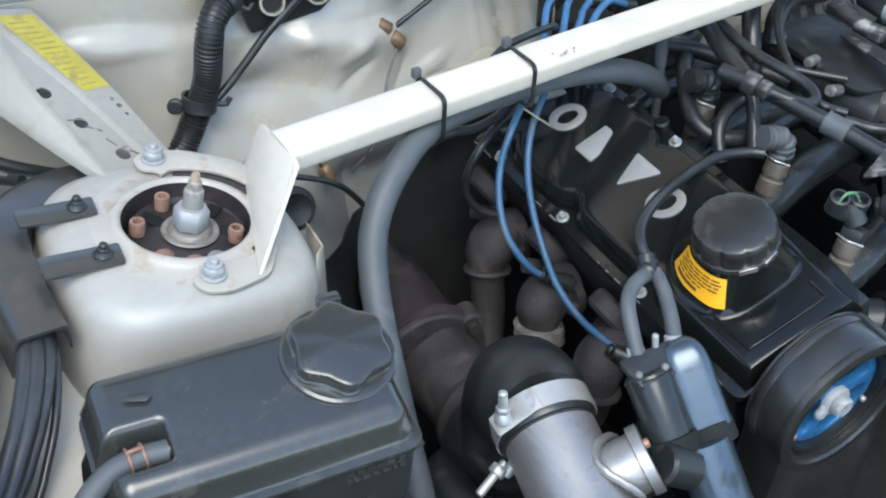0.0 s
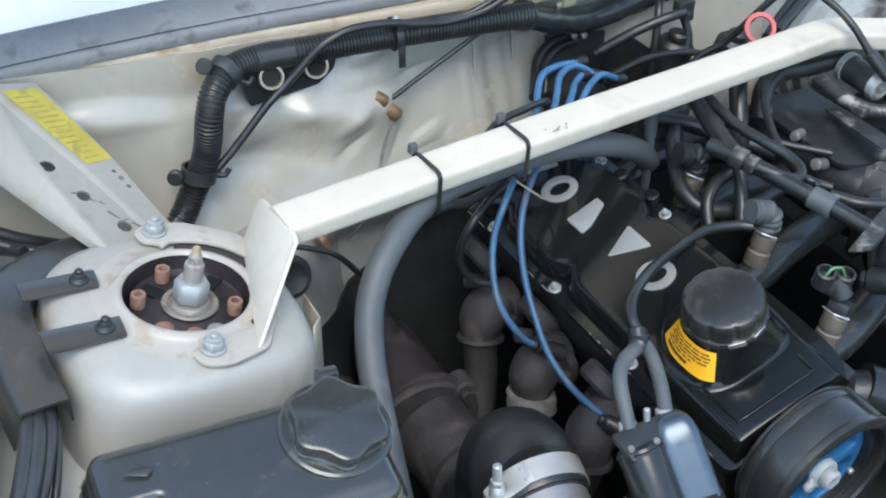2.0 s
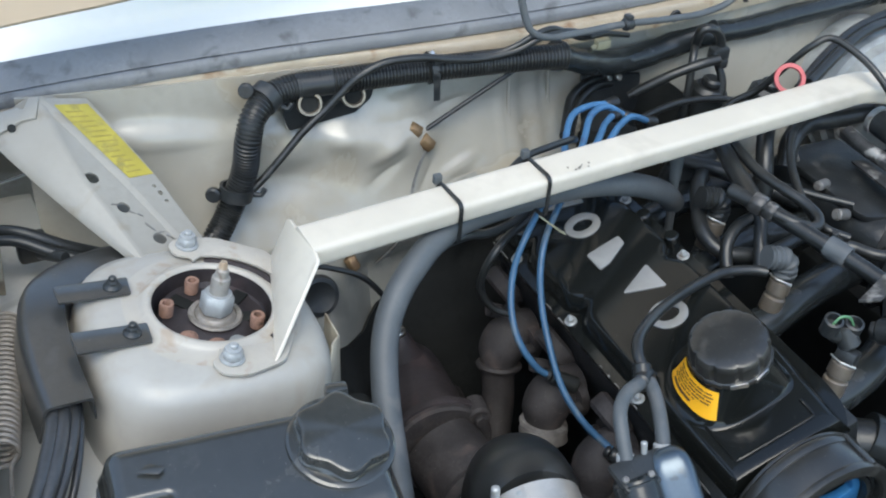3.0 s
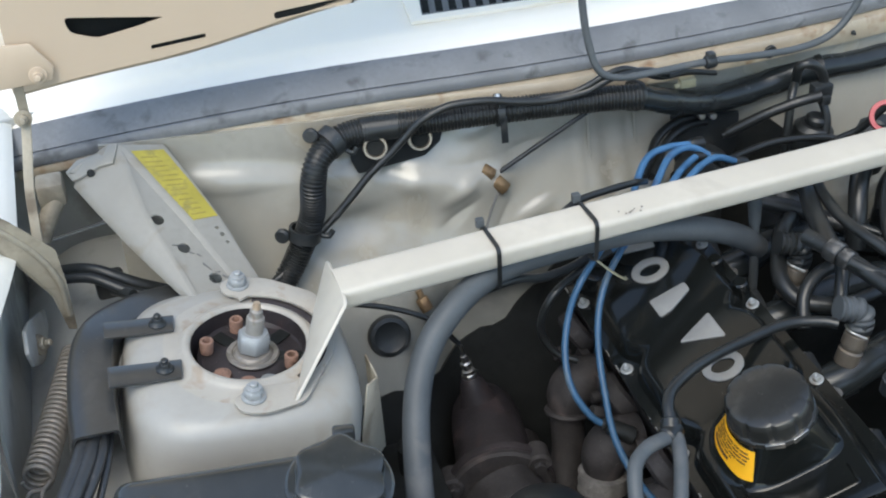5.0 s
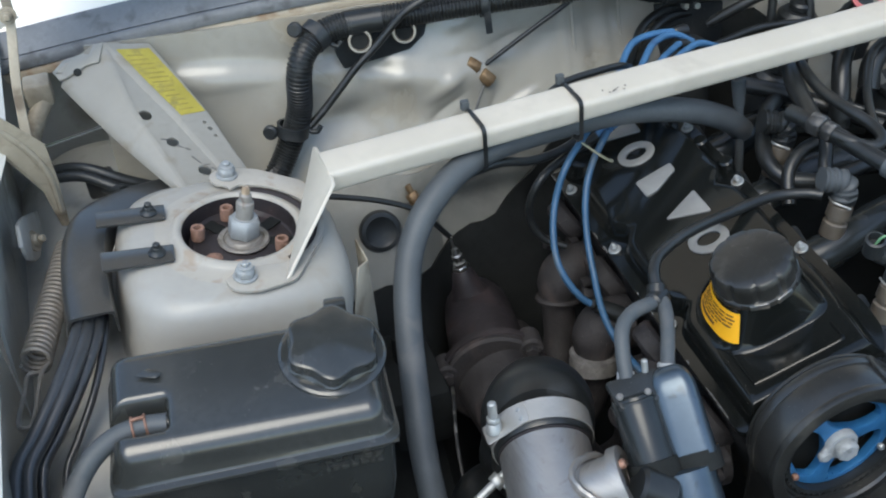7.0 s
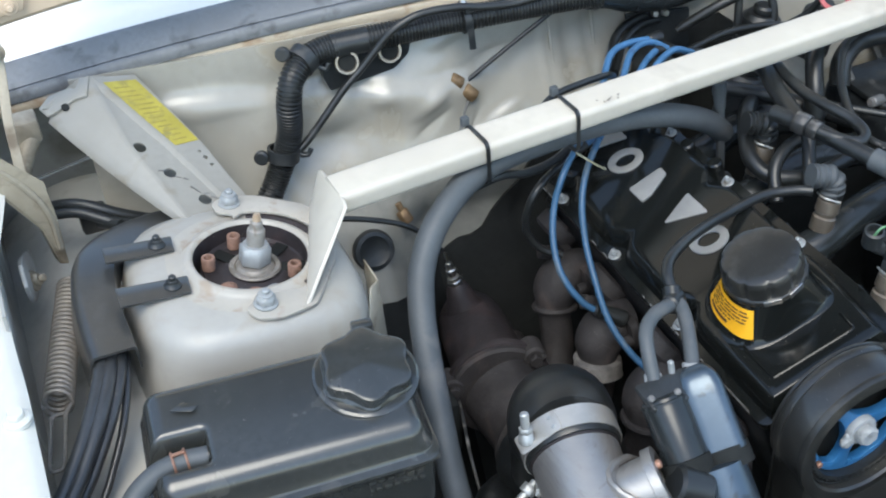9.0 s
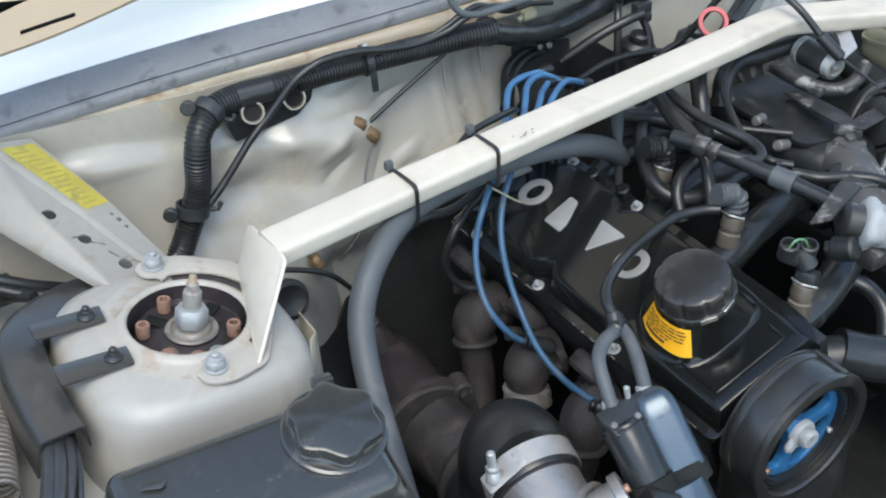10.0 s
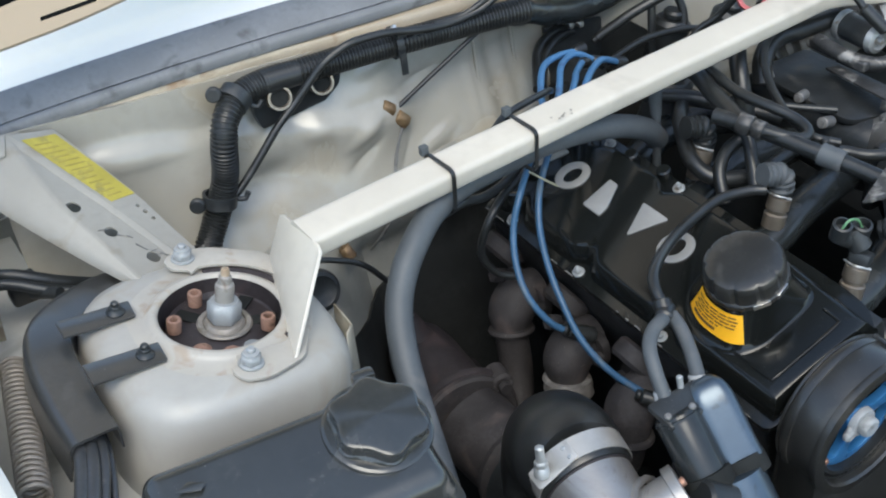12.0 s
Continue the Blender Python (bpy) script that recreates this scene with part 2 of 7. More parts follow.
def bevel_sharp(bm, width, seg=2, angle=35):
    if width > 0:
        es = [e for e in bm.edges if len(e.link_faces) == 2 and e.calc_face_angle(0) > radians(angle)]
        bmesh.ops.bevel(bm, geom=es, offset=width, segments=seg, affect="EDGES", profile=0.5, clamp_overlap=True)
    return bm


def box(x0, x1, y0, y1, z0, z1, bevel=0.0, seg=2):
    bm = bmesh.new()
    bmesh.ops.create_cube(bm, size=1)
    bmesh.ops.transform(bm, matrix=Matrix.Translation(((x0 + x1) / 2, (y0 + y1) / 2, (z0 + z1) / 2)) @ Matrix.Diagonal((x1 - x0, y1 - y0, z1 - z0, 1)), verts=bm.verts[:])
    return bevel_sharp(bm, bevel, seg)


def frame_to(p, q):
    """The matrix whose z runs from p to q, with its origin at p."""
    d = Vector(q) - Vector(p)
    return Matrix.Translation(p) @ d.to_track_quat("Z", "Y").to_matrix().to_4x4()


def lathe(profile, m=None, seg=28, closed_ends=True):
    """Turns (radius, height) points round the z axis of m."""
    bm = bmesh.new()
    rings = []
    for r, h in profile:
        if r < 1e-6:
            rings.append([bm.verts.new((0, 0, h))])
        else:
            rings.append([bm.verts.new((r * math.cos(2 * math.pi * k / seg), r * math.sin(2 * math.pi * k / seg), h)) for k in range(seg)])
    for a, b in zip(rings, rings[1:]):
        for k in range(seg):
            k2 = (k + 1) % seg
            if len(a) == 1 and len(b) == 1:
                continue
            if len(a) == 1:
                bm.faces.new((a[0], b[k], b[k2]))
            elif len(b) == 1:
                bm.faces.new((a[k], a[k2], b[0]))
            else:
                bm.faces.new((a[k], a[k2], b[k2], b[k]))
    if closed_ends:
        for r in (rings[0], rings[-1]):
            if len(r) > 2:
                bm.faces.new(r)
    return moved(bm, m) if m else bm


def rod(p, q, r, r2=None, seg=20, edge=0.0):
    h = (Vector(q) - Vector(p)).length
    r2 = r if r2 is None else r2
    e = min(edge, r * 0.5, r2 * 0.5, h * 0.4)
    prof = [(r - e, 0), (r, e), (r2, h - e), (r2 - e, h)] if e else [(r, 0), (r2, h)]
    return lathe(prof, frame_to(p, q), seg)


def hexa(p, q, r, edge=0.0008, seg=6):
    h = (Vector(q) - Vector(p)).length
    bm = bmesh.new()
    bmesh.ops.create_cone(bm, segments=seg, radius1=r, radius2=r, depth=h, cap_ends=True)
    moved(bm, frame_to(p, q) @ Matrix.Translation((0, 0, h / 2)))
    return bevel_sharp(bm, edge, 1)


def spline(points, step=0.004):
    """Even samples of a smooth curve through the points."""
    p = [Vector(v) for v in points]
    p = [2 * p[0] - p[1]] + p + [2 * p[-1] - p[-2]]
    fine = []
    for i in range(1, len(p) - 2):
        n = max(6, int((p[i + 1] - p[i]).length / min(0.002, step * 0.25)))
        for k in range(n):
            u = k / n
            fine.append(0.5 * (2 * p[i] + (p[i + 1] - p[i - 1]) * u + (2 * p[i - 1] - 5 * p[i] + 4 * p[i + 1] - p[i + 2]) * u * u
                               + (3 * p[i] - p[i - 1] - 3 * p[i + 1] + p[i + 2]) * u ** 3))
    fine.append(p[-2])
    out, gone = [fine[0]], 0.0
    for a, b in zip(fine, fine[1:]):
        gone += (b - a).length
        if gone >= step:
            out.append(b)
            gone = 0.0
    if (out[-1] - fine[-1]).length > step * 0.3:
        out.append(fine[-1])
    return out


def sweep(path, shape, scale=None, closed=True, up=None):
    """Carries the flat outline shape, of (across, up) pairs, along the samples of path. up: holds the outline's second axis near it."""
    bm = bmesh.new()
    rings, side = [], None
    for i, p in enumerate(path):
        d = (path[min(i + 1, len(path) - 1)] - path[max(i - 1, 0)]).normalized()
        if up is not None:
            side = d.cross(Vector(up)).normalized()
        elif side is None:
            side = d.cross(Vector((0.31, 0.17, 0.93))).normalized()
        else:
            side = (side - d * side.dot(d)).normalized()
        top = side.cross(d).normalized()
        f = scale(i) if scale else 1.0
        rings.append([bm.verts.new(p + side * (a * f) + top * (b * f)) for a, b in shape])
    n = len(shape)
    for a, b in zip(rings, rings[1:]):
        for k in range(n if closed else n - 1):
            k2 = (k + 1) % n
            bm.faces.new((a[k], a[k2], b[k2], b[k]))
    if closed:
        bm.faces.new(rings[0])
        bm.faces.new(rings[-1])
    return bm


def ring_shape(r, seg=12):
    return [(r * math.cos(2 * math.pi * k / seg), r * math.sin(2 * math.pi * k / seg)) for k in range(seg)]


def hose(points, r, seg=12, step=0.005):
    return sweep(spline(points, step), ring_shape(r, seg))


def corrugated(points, r, pitch=0.0042, depth=0.12, seg=16):
    wave = (1.0, 1.0, 1 - depth, 1 - depth)
    return sweep(spline(points, pitch / 4), ring_shape(r, seg), scale=lambda i: wave[i % 4])


def sheet(outline, thick, m=None, holes=(), bevel=0.0):
    """A flat plate from a 2D outline with holes cut right through, its lower face at z = 0 of m."""
    bm = bmesh.new()
    edges = []
    for loop in (outline, *holes):
        vs = [bm.verts.new((a, b, 0)) for a, b in loop]
        edges += [bm.edges.new((vs[k], vs[(k + 1) % len(vs)])) for k in range(len(vs))]
    bmesh.ops.triangle_fill(bm, use_beauty=True, use_dissolve=False, edges=edges)
    got = bmesh.ops.extrude_face_region(bm, geom=bm.faces[:])
    bmesh.ops.translate(bm, vec=(0, 0, thick), verts=[v for v in got["geom"] if isinstance(v, bmesh.types.BMVert)])
    if bevel:
        bmesh.ops.recalc_face_normals(bm, faces=bm.faces[:])
        bevel_sharp(bm, bevel, 2, 50)
    return moved(bm, m) if m else bm


def circle(x, y, r, seg=20, r2=None, turn=0.0):
    r2 = r2 or r
    c, s = math.cos(turn), math.sin(turn)
    return [(x + r * math.cos(a) * c - r2 * math.sin(a) * s, y + r * math.cos(a) * s + r2 * math.sin(a) * c) for a in [2 * math.pi * k / seg for k in range(seg)]]


def rounded(points, r, seg=4):
    """A 2D outline with its corners rounded."""
    out = []
    n = len(points)
    for k in range(n):
        a, b, c = Vector(points[k - 1]), Vector(points[k]), Vector(points[(k + 1) % n])
        u, v = (a - b), (c - b)
        q = min(r, u.length * 0.45, v.length * 0.45)
        s, e = b + u.normalized() * q, b + v.normalized() * q
        for i in range(seg + 1):
            f = i / seg
            w = s * (1 - f) ** 2 + b * 2 * f * (1 - f) + e * f * f
            out.append((w.x, w.y))
    return out


def quad_plate(corners, thick, bevel=0.001):
    """A plate over four or more 3D corners, thickened to both sides."""
    cs = [Vector(c) for c in corners]
    n = (cs[1] - cs[0]).cross(cs[2] - cs[0]).normalized()
    bm = bmesh.new()
    lo = [bm.verts.new(c - n * thick / 2) for c in cs]
    hi = [bm.verts.new(c + n * thick / 2) for c in cs]
    bm.faces.new(lo[::-1])
    bm.faces.new(hi)
    for k in range(len(cs)):
        k2 = (k + 1) % len(cs)
        bm.faces.new((lo[k], lo[k2], hi[k2], hi[k]))
    bmesh.ops.recalc_face_normals(bm, faces=bm.faces[:])
    return bevel_sharp(bm, bevel, 2)


def loft(rings, cap_first=False, cap_last=False):
    bm = bmesh.new()
    vs = [[bm.verts.new(p) for p in ring] for ring in rings]
    n = len(vs[0])
    for a, b in zip(vs, vs[1:]):
        for k in range(n):
            bm.faces.new((a[k], a[(k + 1) % n], b[(k + 1) % n], b[k]))
    if cap_first:
        bm.faces.new(vs[0])
    if cap_last:
        bm.faces.new(vs[-1])
    return bm


def grid_surface(f, us, vs, thick=0.0):
    bm = bmesh.new()
    g = [[bm.verts.new(f(u, v)) for v in vs] for u in us]
    for i in range(len(us) - 1):
        for j in range(len(vs) - 1):
            bm.faces.new((g[i][j], g[i + 1][j], g[i + 1][j + 1], g[i][j + 1]))
    if thick:
        bmesh.ops.recalc_face_normals(bm, faces=bm.faces[:])
        bmesh.ops.solidify(bm, geom=bm.faces[:], thickness=thick)
    return bm


def steps(a, b, n):
    return [a + (b - a) * k / n for k in range(n + 1)]


def bolt(parent, p, n, r=0.007, h=0.007, material=None, washer=True, stud=0.006, name="bolt", label=""):
    """A hex nut on a washer with its stud end, standing at p along n."""
    material = material or ZINC
    n, p = Vector(n).normalized(), Vector(p)
    bits = []
    if washer:
        bits.append(rod(p, p + n * 0.0022, r * 1.55, edge=0.0006, seg=24))
    bits.append(hexa(p + n * 0.002, p + n * (0.002 + h), r))
    if stud:
        bits.append(rod(p + n * (0.002 + h), p + n * (0.002 + h + stud), r * 0.55, edge=0.001, seg=14))
    return part(name, merge(*bits), material, parent, label)




# ---- ground and the car's panels ----
def build_ground():
    solid("ground", box(-40, 40, -40, 40, -0.1, 0), GROUND, "dusty dark ground under the car", "ground", kind="structure")


def cowl_y(x):
    return 0.243 + 0.15 * x * x


def cowl_z(x):
    return 0.9315 - 0.19 * max(0.0, abs(x) - 0.30) ** 2


CREASES = [(-0.345, 0.830, -0.302, 0.836, 0.006, 0.012), (-0.292, 0.798, -0.244, 0.828, 0.005, 0.008), (-0.256, 0.872, -0.218, 0.881, 0.004, 0.007), (-0.295, 0.768, -0.250, 0.797, -0.004, 0.006), (-0.208, 0.753, -0.147, 0.779, 0.004, 0.007),
           (-0.187, 0.752, -0.149, 0.758, -0.003, 0.004), (-0.202, 0.841, -0.153, 0.849, -0.003, 0.005), (-0.113, 0.75, -0.110, 0.90, 0.0022, 0.005), (-0.235, 0.747, -0.206, 0.781, -0.003, 0.005), (-0.425, 0.80, -0.36, 0.815, 0.006, 0.014)]


def firewall_y(x, z):
    """The bulkhead's face: upright above, leaning forward as a footwell below, with pressed swellings."""
    y = cowl_y(x) - 0.006
    if z < 0.84:
        lean = 1.0 if x < -0.02 else max(0.0, 1 - (x + 0.02) / 0.08)
        # the footwell gives way to the tunnel behind the downpipe
        lean *= 1 - 0.62 * min(1.0, max(0.0, (x + 0.37) / 0.07)) * min(1.0, max(0.0, (0.73 - z) / 0.07))
        y -= 0.9 * (0.84 - z) ** 1.25 * lean
    # recess for the distributor
    y += 0.016 / (1 + math.exp(-(x + 0.082) / 0.006)) + 0.007 / (1 + math.exp(-(x + 0.046) / 0.004))
    # the sheet comes forward again beyond it, leaning a little
    y -= (0.023 + 0.45 * max(0.0, 0.88 - z) ** 1.2) / (1 + math.exp(-(x - 0.165) / 0.010)) if z > 0.70 else (0.023 + 0.45 * 0.18 ** 1.2) / (1 + math.exp(-(x - 0.165) / 0.010))
    # pressed shoulder that sinks towards the middle of the car
    edge = 0.862 - 0.13 * max(0.0, x + 0.50) + 0.004 * math.sin(x * 31)
    side = 1 / (1 + math.exp((x + 0.19) / 0.02))
    y -= 0.017 * side / (1 + math.exp((z - edge) / 0.0055)) * math.exp(-(max(0.0, edge - z) / 0.075) ** 2)
    y -= 0.018 * math.exp(-((x + 0.27) / 0.07) ** 2 - ((z - 0.835) / 0.035) ** 2)
    y += 0.012 * math.exp(-((x + 0.40) / 0.05) ** 2 - ((z - 0.79) / 0.03) ** 2)
    y += 0.010 * math.exp(-((x + 0.20) / 0.035) ** 2 - ((z - 0.79) / 0.05) ** 2)
    # creases hammered into the sheet round the pipe union
    for x0, z0, x1, z1, deep, wide in CREASES:
        ex, ez = x1 - x0, z1 - z0
        f = max(0.0, min(1.0, ((x - x0) * ex + (z - z0) * ez) / (ex * ex + ez * ez)))
        q = math.hypot(x - x0 - f * ex, z - z0 - f * ez) / wide
        if q < 3:
            y -= deep * math.exp(-q * q) * math.sin(0.3 + 2.5 * f)
    return y + 0.0022 * noise.noise((x * 14, z * 14, 2.0)) + 0.005 * noise.noise((x * 7, z * 10, 5.0)) + 0.0012 * noise.noise((x * 38, z * 30, 9.0))


def build_panels():
    bm = grid_surface(lambda u, v: (u, firewall_y(u, v), v), steps(-0.665, -0.02, 215)[:-1] + steps(-0.02, 0.86, 50), steps(0.40, 0.70, 26)[:-1] + steps(0.70, 0.915, 72), 0.004)
    solid("wall_firewall", bm, CREAM, "cream painted sheet metal firewall with pressed creases", "firewall", kind="structure")
    solid("wall_corner", grid_surface(lambda u, v: (u, 0.40 + 0.25 * (u + 0.65), v), steps(-0.80, -0.64, 8), steps(0.76, 0.93, 8), 0.004), GRIME, "grimy cream recess behind the tower stay", "panel", kind="structure")
    solid("wall_corner_lower", grid_surface(lambda u, v: (u, 0.397 + 0.25 * (u + 0.65), v), steps(-0.80, -0.64, 8), steps(0.40, 0.757, 8), 0.004), GRIME, "dirty grey recess below the hinge", "panel", kind="structure")
    # the flange under the cowl's edge
    prof = [(0.0, 0.0), (-0.020, -0.002), (-0.024, -0.008), (-0.022, -0.028), (-0.006, -0.034), (0.006, -0.03)]
    path = [Vector((x, cowl_y(x) + 0.004, cowl_z(x) - 0.004)) for x in steps(-0.76, 0.75, 60)]
    bm = sweep(path, [(-a, b) for a, b in prof], scale=lambda i: 0.42 + 0.58 * min(1, max(0, (i - 16) / 9)), up=(0, 0, 1))
    solid("trim_cowl_flange", bm, BEIGE, "beige painted flange below the cowl edge", "flange", kind="structure", sharp=50)
    # rubber seal with a rib
    path = [Vector((x, cowl_y(x) - 0.001 + 0.0006 * noise.noise((x * 40, 0, 0)), cowl_z(x) - 0.001)) for x in steps(-0.80, 0.75, 120)]
    seal = thing("hood_seal", (-0.02, 0.27, 0.93), "worn grey rubber seal strip along the cowl", "seal")
    bead = [(0.002, -0.004), (-0.006, -0.002), (-0.008, 0.007), (-0.004, 0.0125), (0.0, 0.0125), (0.003, 0.010), (0.004, 0.0)]
    part("front_bead", sweep(path, [(-a, b) for a, b in bead], up=(0, 0, 1)), SEAL, seal, sharp=60)
    lip = [(0.0045, -0.003), (0.0035, 0.009), (0.0015, 0.0132), (0.003, 0.014), (0.026, 0.030), (0.034, 0.031), (0.034, 0.018), (0.012, 0.0)]
    part("sealing_lip", sweep(path, [(-a, b) for a, b in lip], up=(0, 0, 1)), SEAL, seal, "broad ribbed lip", sharp=60)
    # cowl panel with a raised rear part
    def cowl(u, v):
        y = cowl_y(u) + 0.022 + v
        z = 0.948 + 0.012 * math.sin(min(1, v / 0.016) * 1.57) + 0.34 * max(0, v - 0.016) + 0.005 / (1 + math.exp(-(v - 0.040) / 0.0025))
        return (u, y, z + (cowl_z(u) - 0.932))
    us = sorted(set(steps(-0.86, 0.86, 86)))
    vs = steps(0.0, 0.06, 24)[:-1] + steps(0.06, 0.42, 16)
    bm = grid_surface(cowl, us, vs, 0.003)
    solid("cowl_panel", bm, WHITE, "white painted cowl panel before the windscreen", "cowl", kind="structure")
    # air intake grille let into the cowl
    grille = thing("cowl_grille", (-0.1, 0.40, 1.0), "white cowl air grille with slanted black slots", "grille")
    def on_cowl(u, v, up=0.0):
        p = cowl(u, v)
        return Vector((p[0], p[1], p[2] + up))
    for u0, u1 in ((-0.272, -0.092), (-0.075, 0.103)):
        outer = [on_cowl(u0 - 0.014, 0.052, 0.0035), on_cowl(u1 + 0.008, 0.052, 0.0035), on_cowl(u1 + 0.008, 0.11, 0.0035), on_cowl(u0 - 0.014, 0.11, 0.0035)]
        part("grille_plate", quad_plate(outer, 0.006, 0.002), WHITE, grille)
        q = [on_cowl(u0 + 0.001, 0.060, 0.0053), on_cowl(u1 - 0.003, 0.060, 0.0053), on_cowl(u1 + 0.003, 0.100, 0.0053), on_cowl(u0 + 0.007, 0.100, 0.0053)]
        part("slat_panel", quad_plate(q, 0.004, 0.001), SEAL, grille, "grey slats")
        n = 11
        for k in range(n):
            a = u0 + (u1 - u0) * (k + 0.15) / n
            b = u0 + (u1 - u0) * (k + 0.68) / n
            q = [on_cowl(a, 0.0615, 0.0071), on_cowl(b, 0.0615, 0.0071), on_cowl(b + 0.006, 0.0985, 0.0071), on_cowl(a + 0.006, 0.0985, 0.0071)]
            part("slot", quad_plate(q, 0.002, 0.0), UNDER_AND_SHADE, grille)
    # inner wing and fender beside the near tower
    def wing(u, v):
        x = -0.785 - 0.012 * math.sin(min(1, v * 2.2) * 1.57) + 0.075 * max(0.0, v - 0.35)
        return (x, u, 0.895 - 0.50 * v)
    bm = grid_surface(wing, steps(-0.06, 0.50, 30), steps(0, 1, 24), 0.003)
    solid("wall_inner_wing", bm, GRIME, "grimy dusty inner wing panel", "inner wing", kind="structure")
    bm = grid_surface(lambda u, v: (-0.800 + 0.01 * v, u, 0.872 - 0.47 * v), steps(-0.95, -0.062, 40), steps(0, 1, 24), 0.003)
    solid("wall_front_apron", bm, CREAM, "cream front apron panel beside the tank", "apron", kind="structure")
    def arch_x(u):
        return -0.66 - 0.056 / (1 + math.exp((u + 0.125) / 0.012))
    arch = grid_surface(lambda u, v: (arch_x(u) + (-0.80 - arch_x(u)) * v, u, 0.752 - 0.05 * v + 0.02 * math.sin(v * 3.1) + 0.004 * noise.noise((u * 9, v * 3, 1.0))), steps(-0.60, 0.36, 60), steps(0, 1, 12), 0.003)
    solid("wheel_arch", arch, GRIME_LIGHT, "cream wheel arch top beside the strut tower", "wheel arch", kind="structure")
    def fender(u, v):
        f = 1 / (1 + math.exp((u + 0.11) / 0.016))
        back = min(1.0, max(0.0, u / 0.16))
        x = -0.783 + 0.003 * f + 0.026 * back * back * (3 - 2 * back) - 0.20 * v
        rise = 0.055 * max(0.0, (u + 0.1) / 0.5)
        return (x, u, 0.872 + 0.006 * math.sin(min(1.0, v / 0.06) * 1.57) + 0.03 * math.sin(min(1.0, max(0, v - 0.2) / 0.3) * 1.57) - 0.11 * max(0, v - 0.5) ** 2 + rise)
    bm = grid_surface(fender, steps(-0.95, -0.20, 30)[:-1] + steps(-0.20, -0.05, 40)[:-1] + steps(-0.05, 0.45, 24), steps(0, 0.3, 20)[:-1] + steps(0.3, 1, 14), 0.003)
    solid("fender", bm, FENDER_WHITE, "dull white painted front fender with a folded flange", "fender", kind="structure")
    # the far side, plain
    bm = grid_surface(lambda u, v: (0.80 - 0.055 * v ** 1.5, u, 0.895 - 0.5 * v), steps(-0.95, 0.34, 20), steps(0, 0.5, 8), 0.003)
    solid("wall_far_wing", bm, CREAM_DIRTY, "cream inner wing panel on the far side", "inner wing", kind="structure")
    bm = grid_surface(lambda u, v: (0.802 + 0.2 * v, u, 0.897 + 0.016 * math.sin(min(1, v / 0.25) * 1.57) - 0.11 * max(0, v - 0.3) ** 2), steps(-0.95, 0.45, 20), steps(0, 1, 12), 0.003)
    solid("far_fender", bm, WHITE, "white painted fender on the far side", "fender", kind="structure")
    solid("wall_front", box(-0.80, 0.83, -0.97, -0.94, 0.35, 0.80, 0.006), CREAM_DIRTY, "cream front panel of the engine bay", "panel", kind="structure")
    # dark cross beams and floor deep in the bay
    frame_ob = thing("subframe", (0, -0.1, 0.22), "black coated subframe beams deep in the bay", "subframe")
    for q in ((-0.55, 0.55, -0.12, 0.02, 0.22, 0.30), (-0.52, -0.44, -0.90, 0.15, 0.30, 0.42), (0.40, 0.72, -0.90, 0.15, 0.30, 0.52)):
        part("beam", box(*q, 0.02), UNDER_AND_SHADE, frame_ob)
    solid("undertray", sheet(rounded([(-0.76, -0.93), (0.78, -0.93), (0.78, 0.2), (-0.76, 0.2)], 0.02), 0.004, Matrix.Translation((0, 0, 0.20)), (), 0.001), UNDER_AND_SHADE, "black undertray closing the bay from below", "undertray", kind="structure")



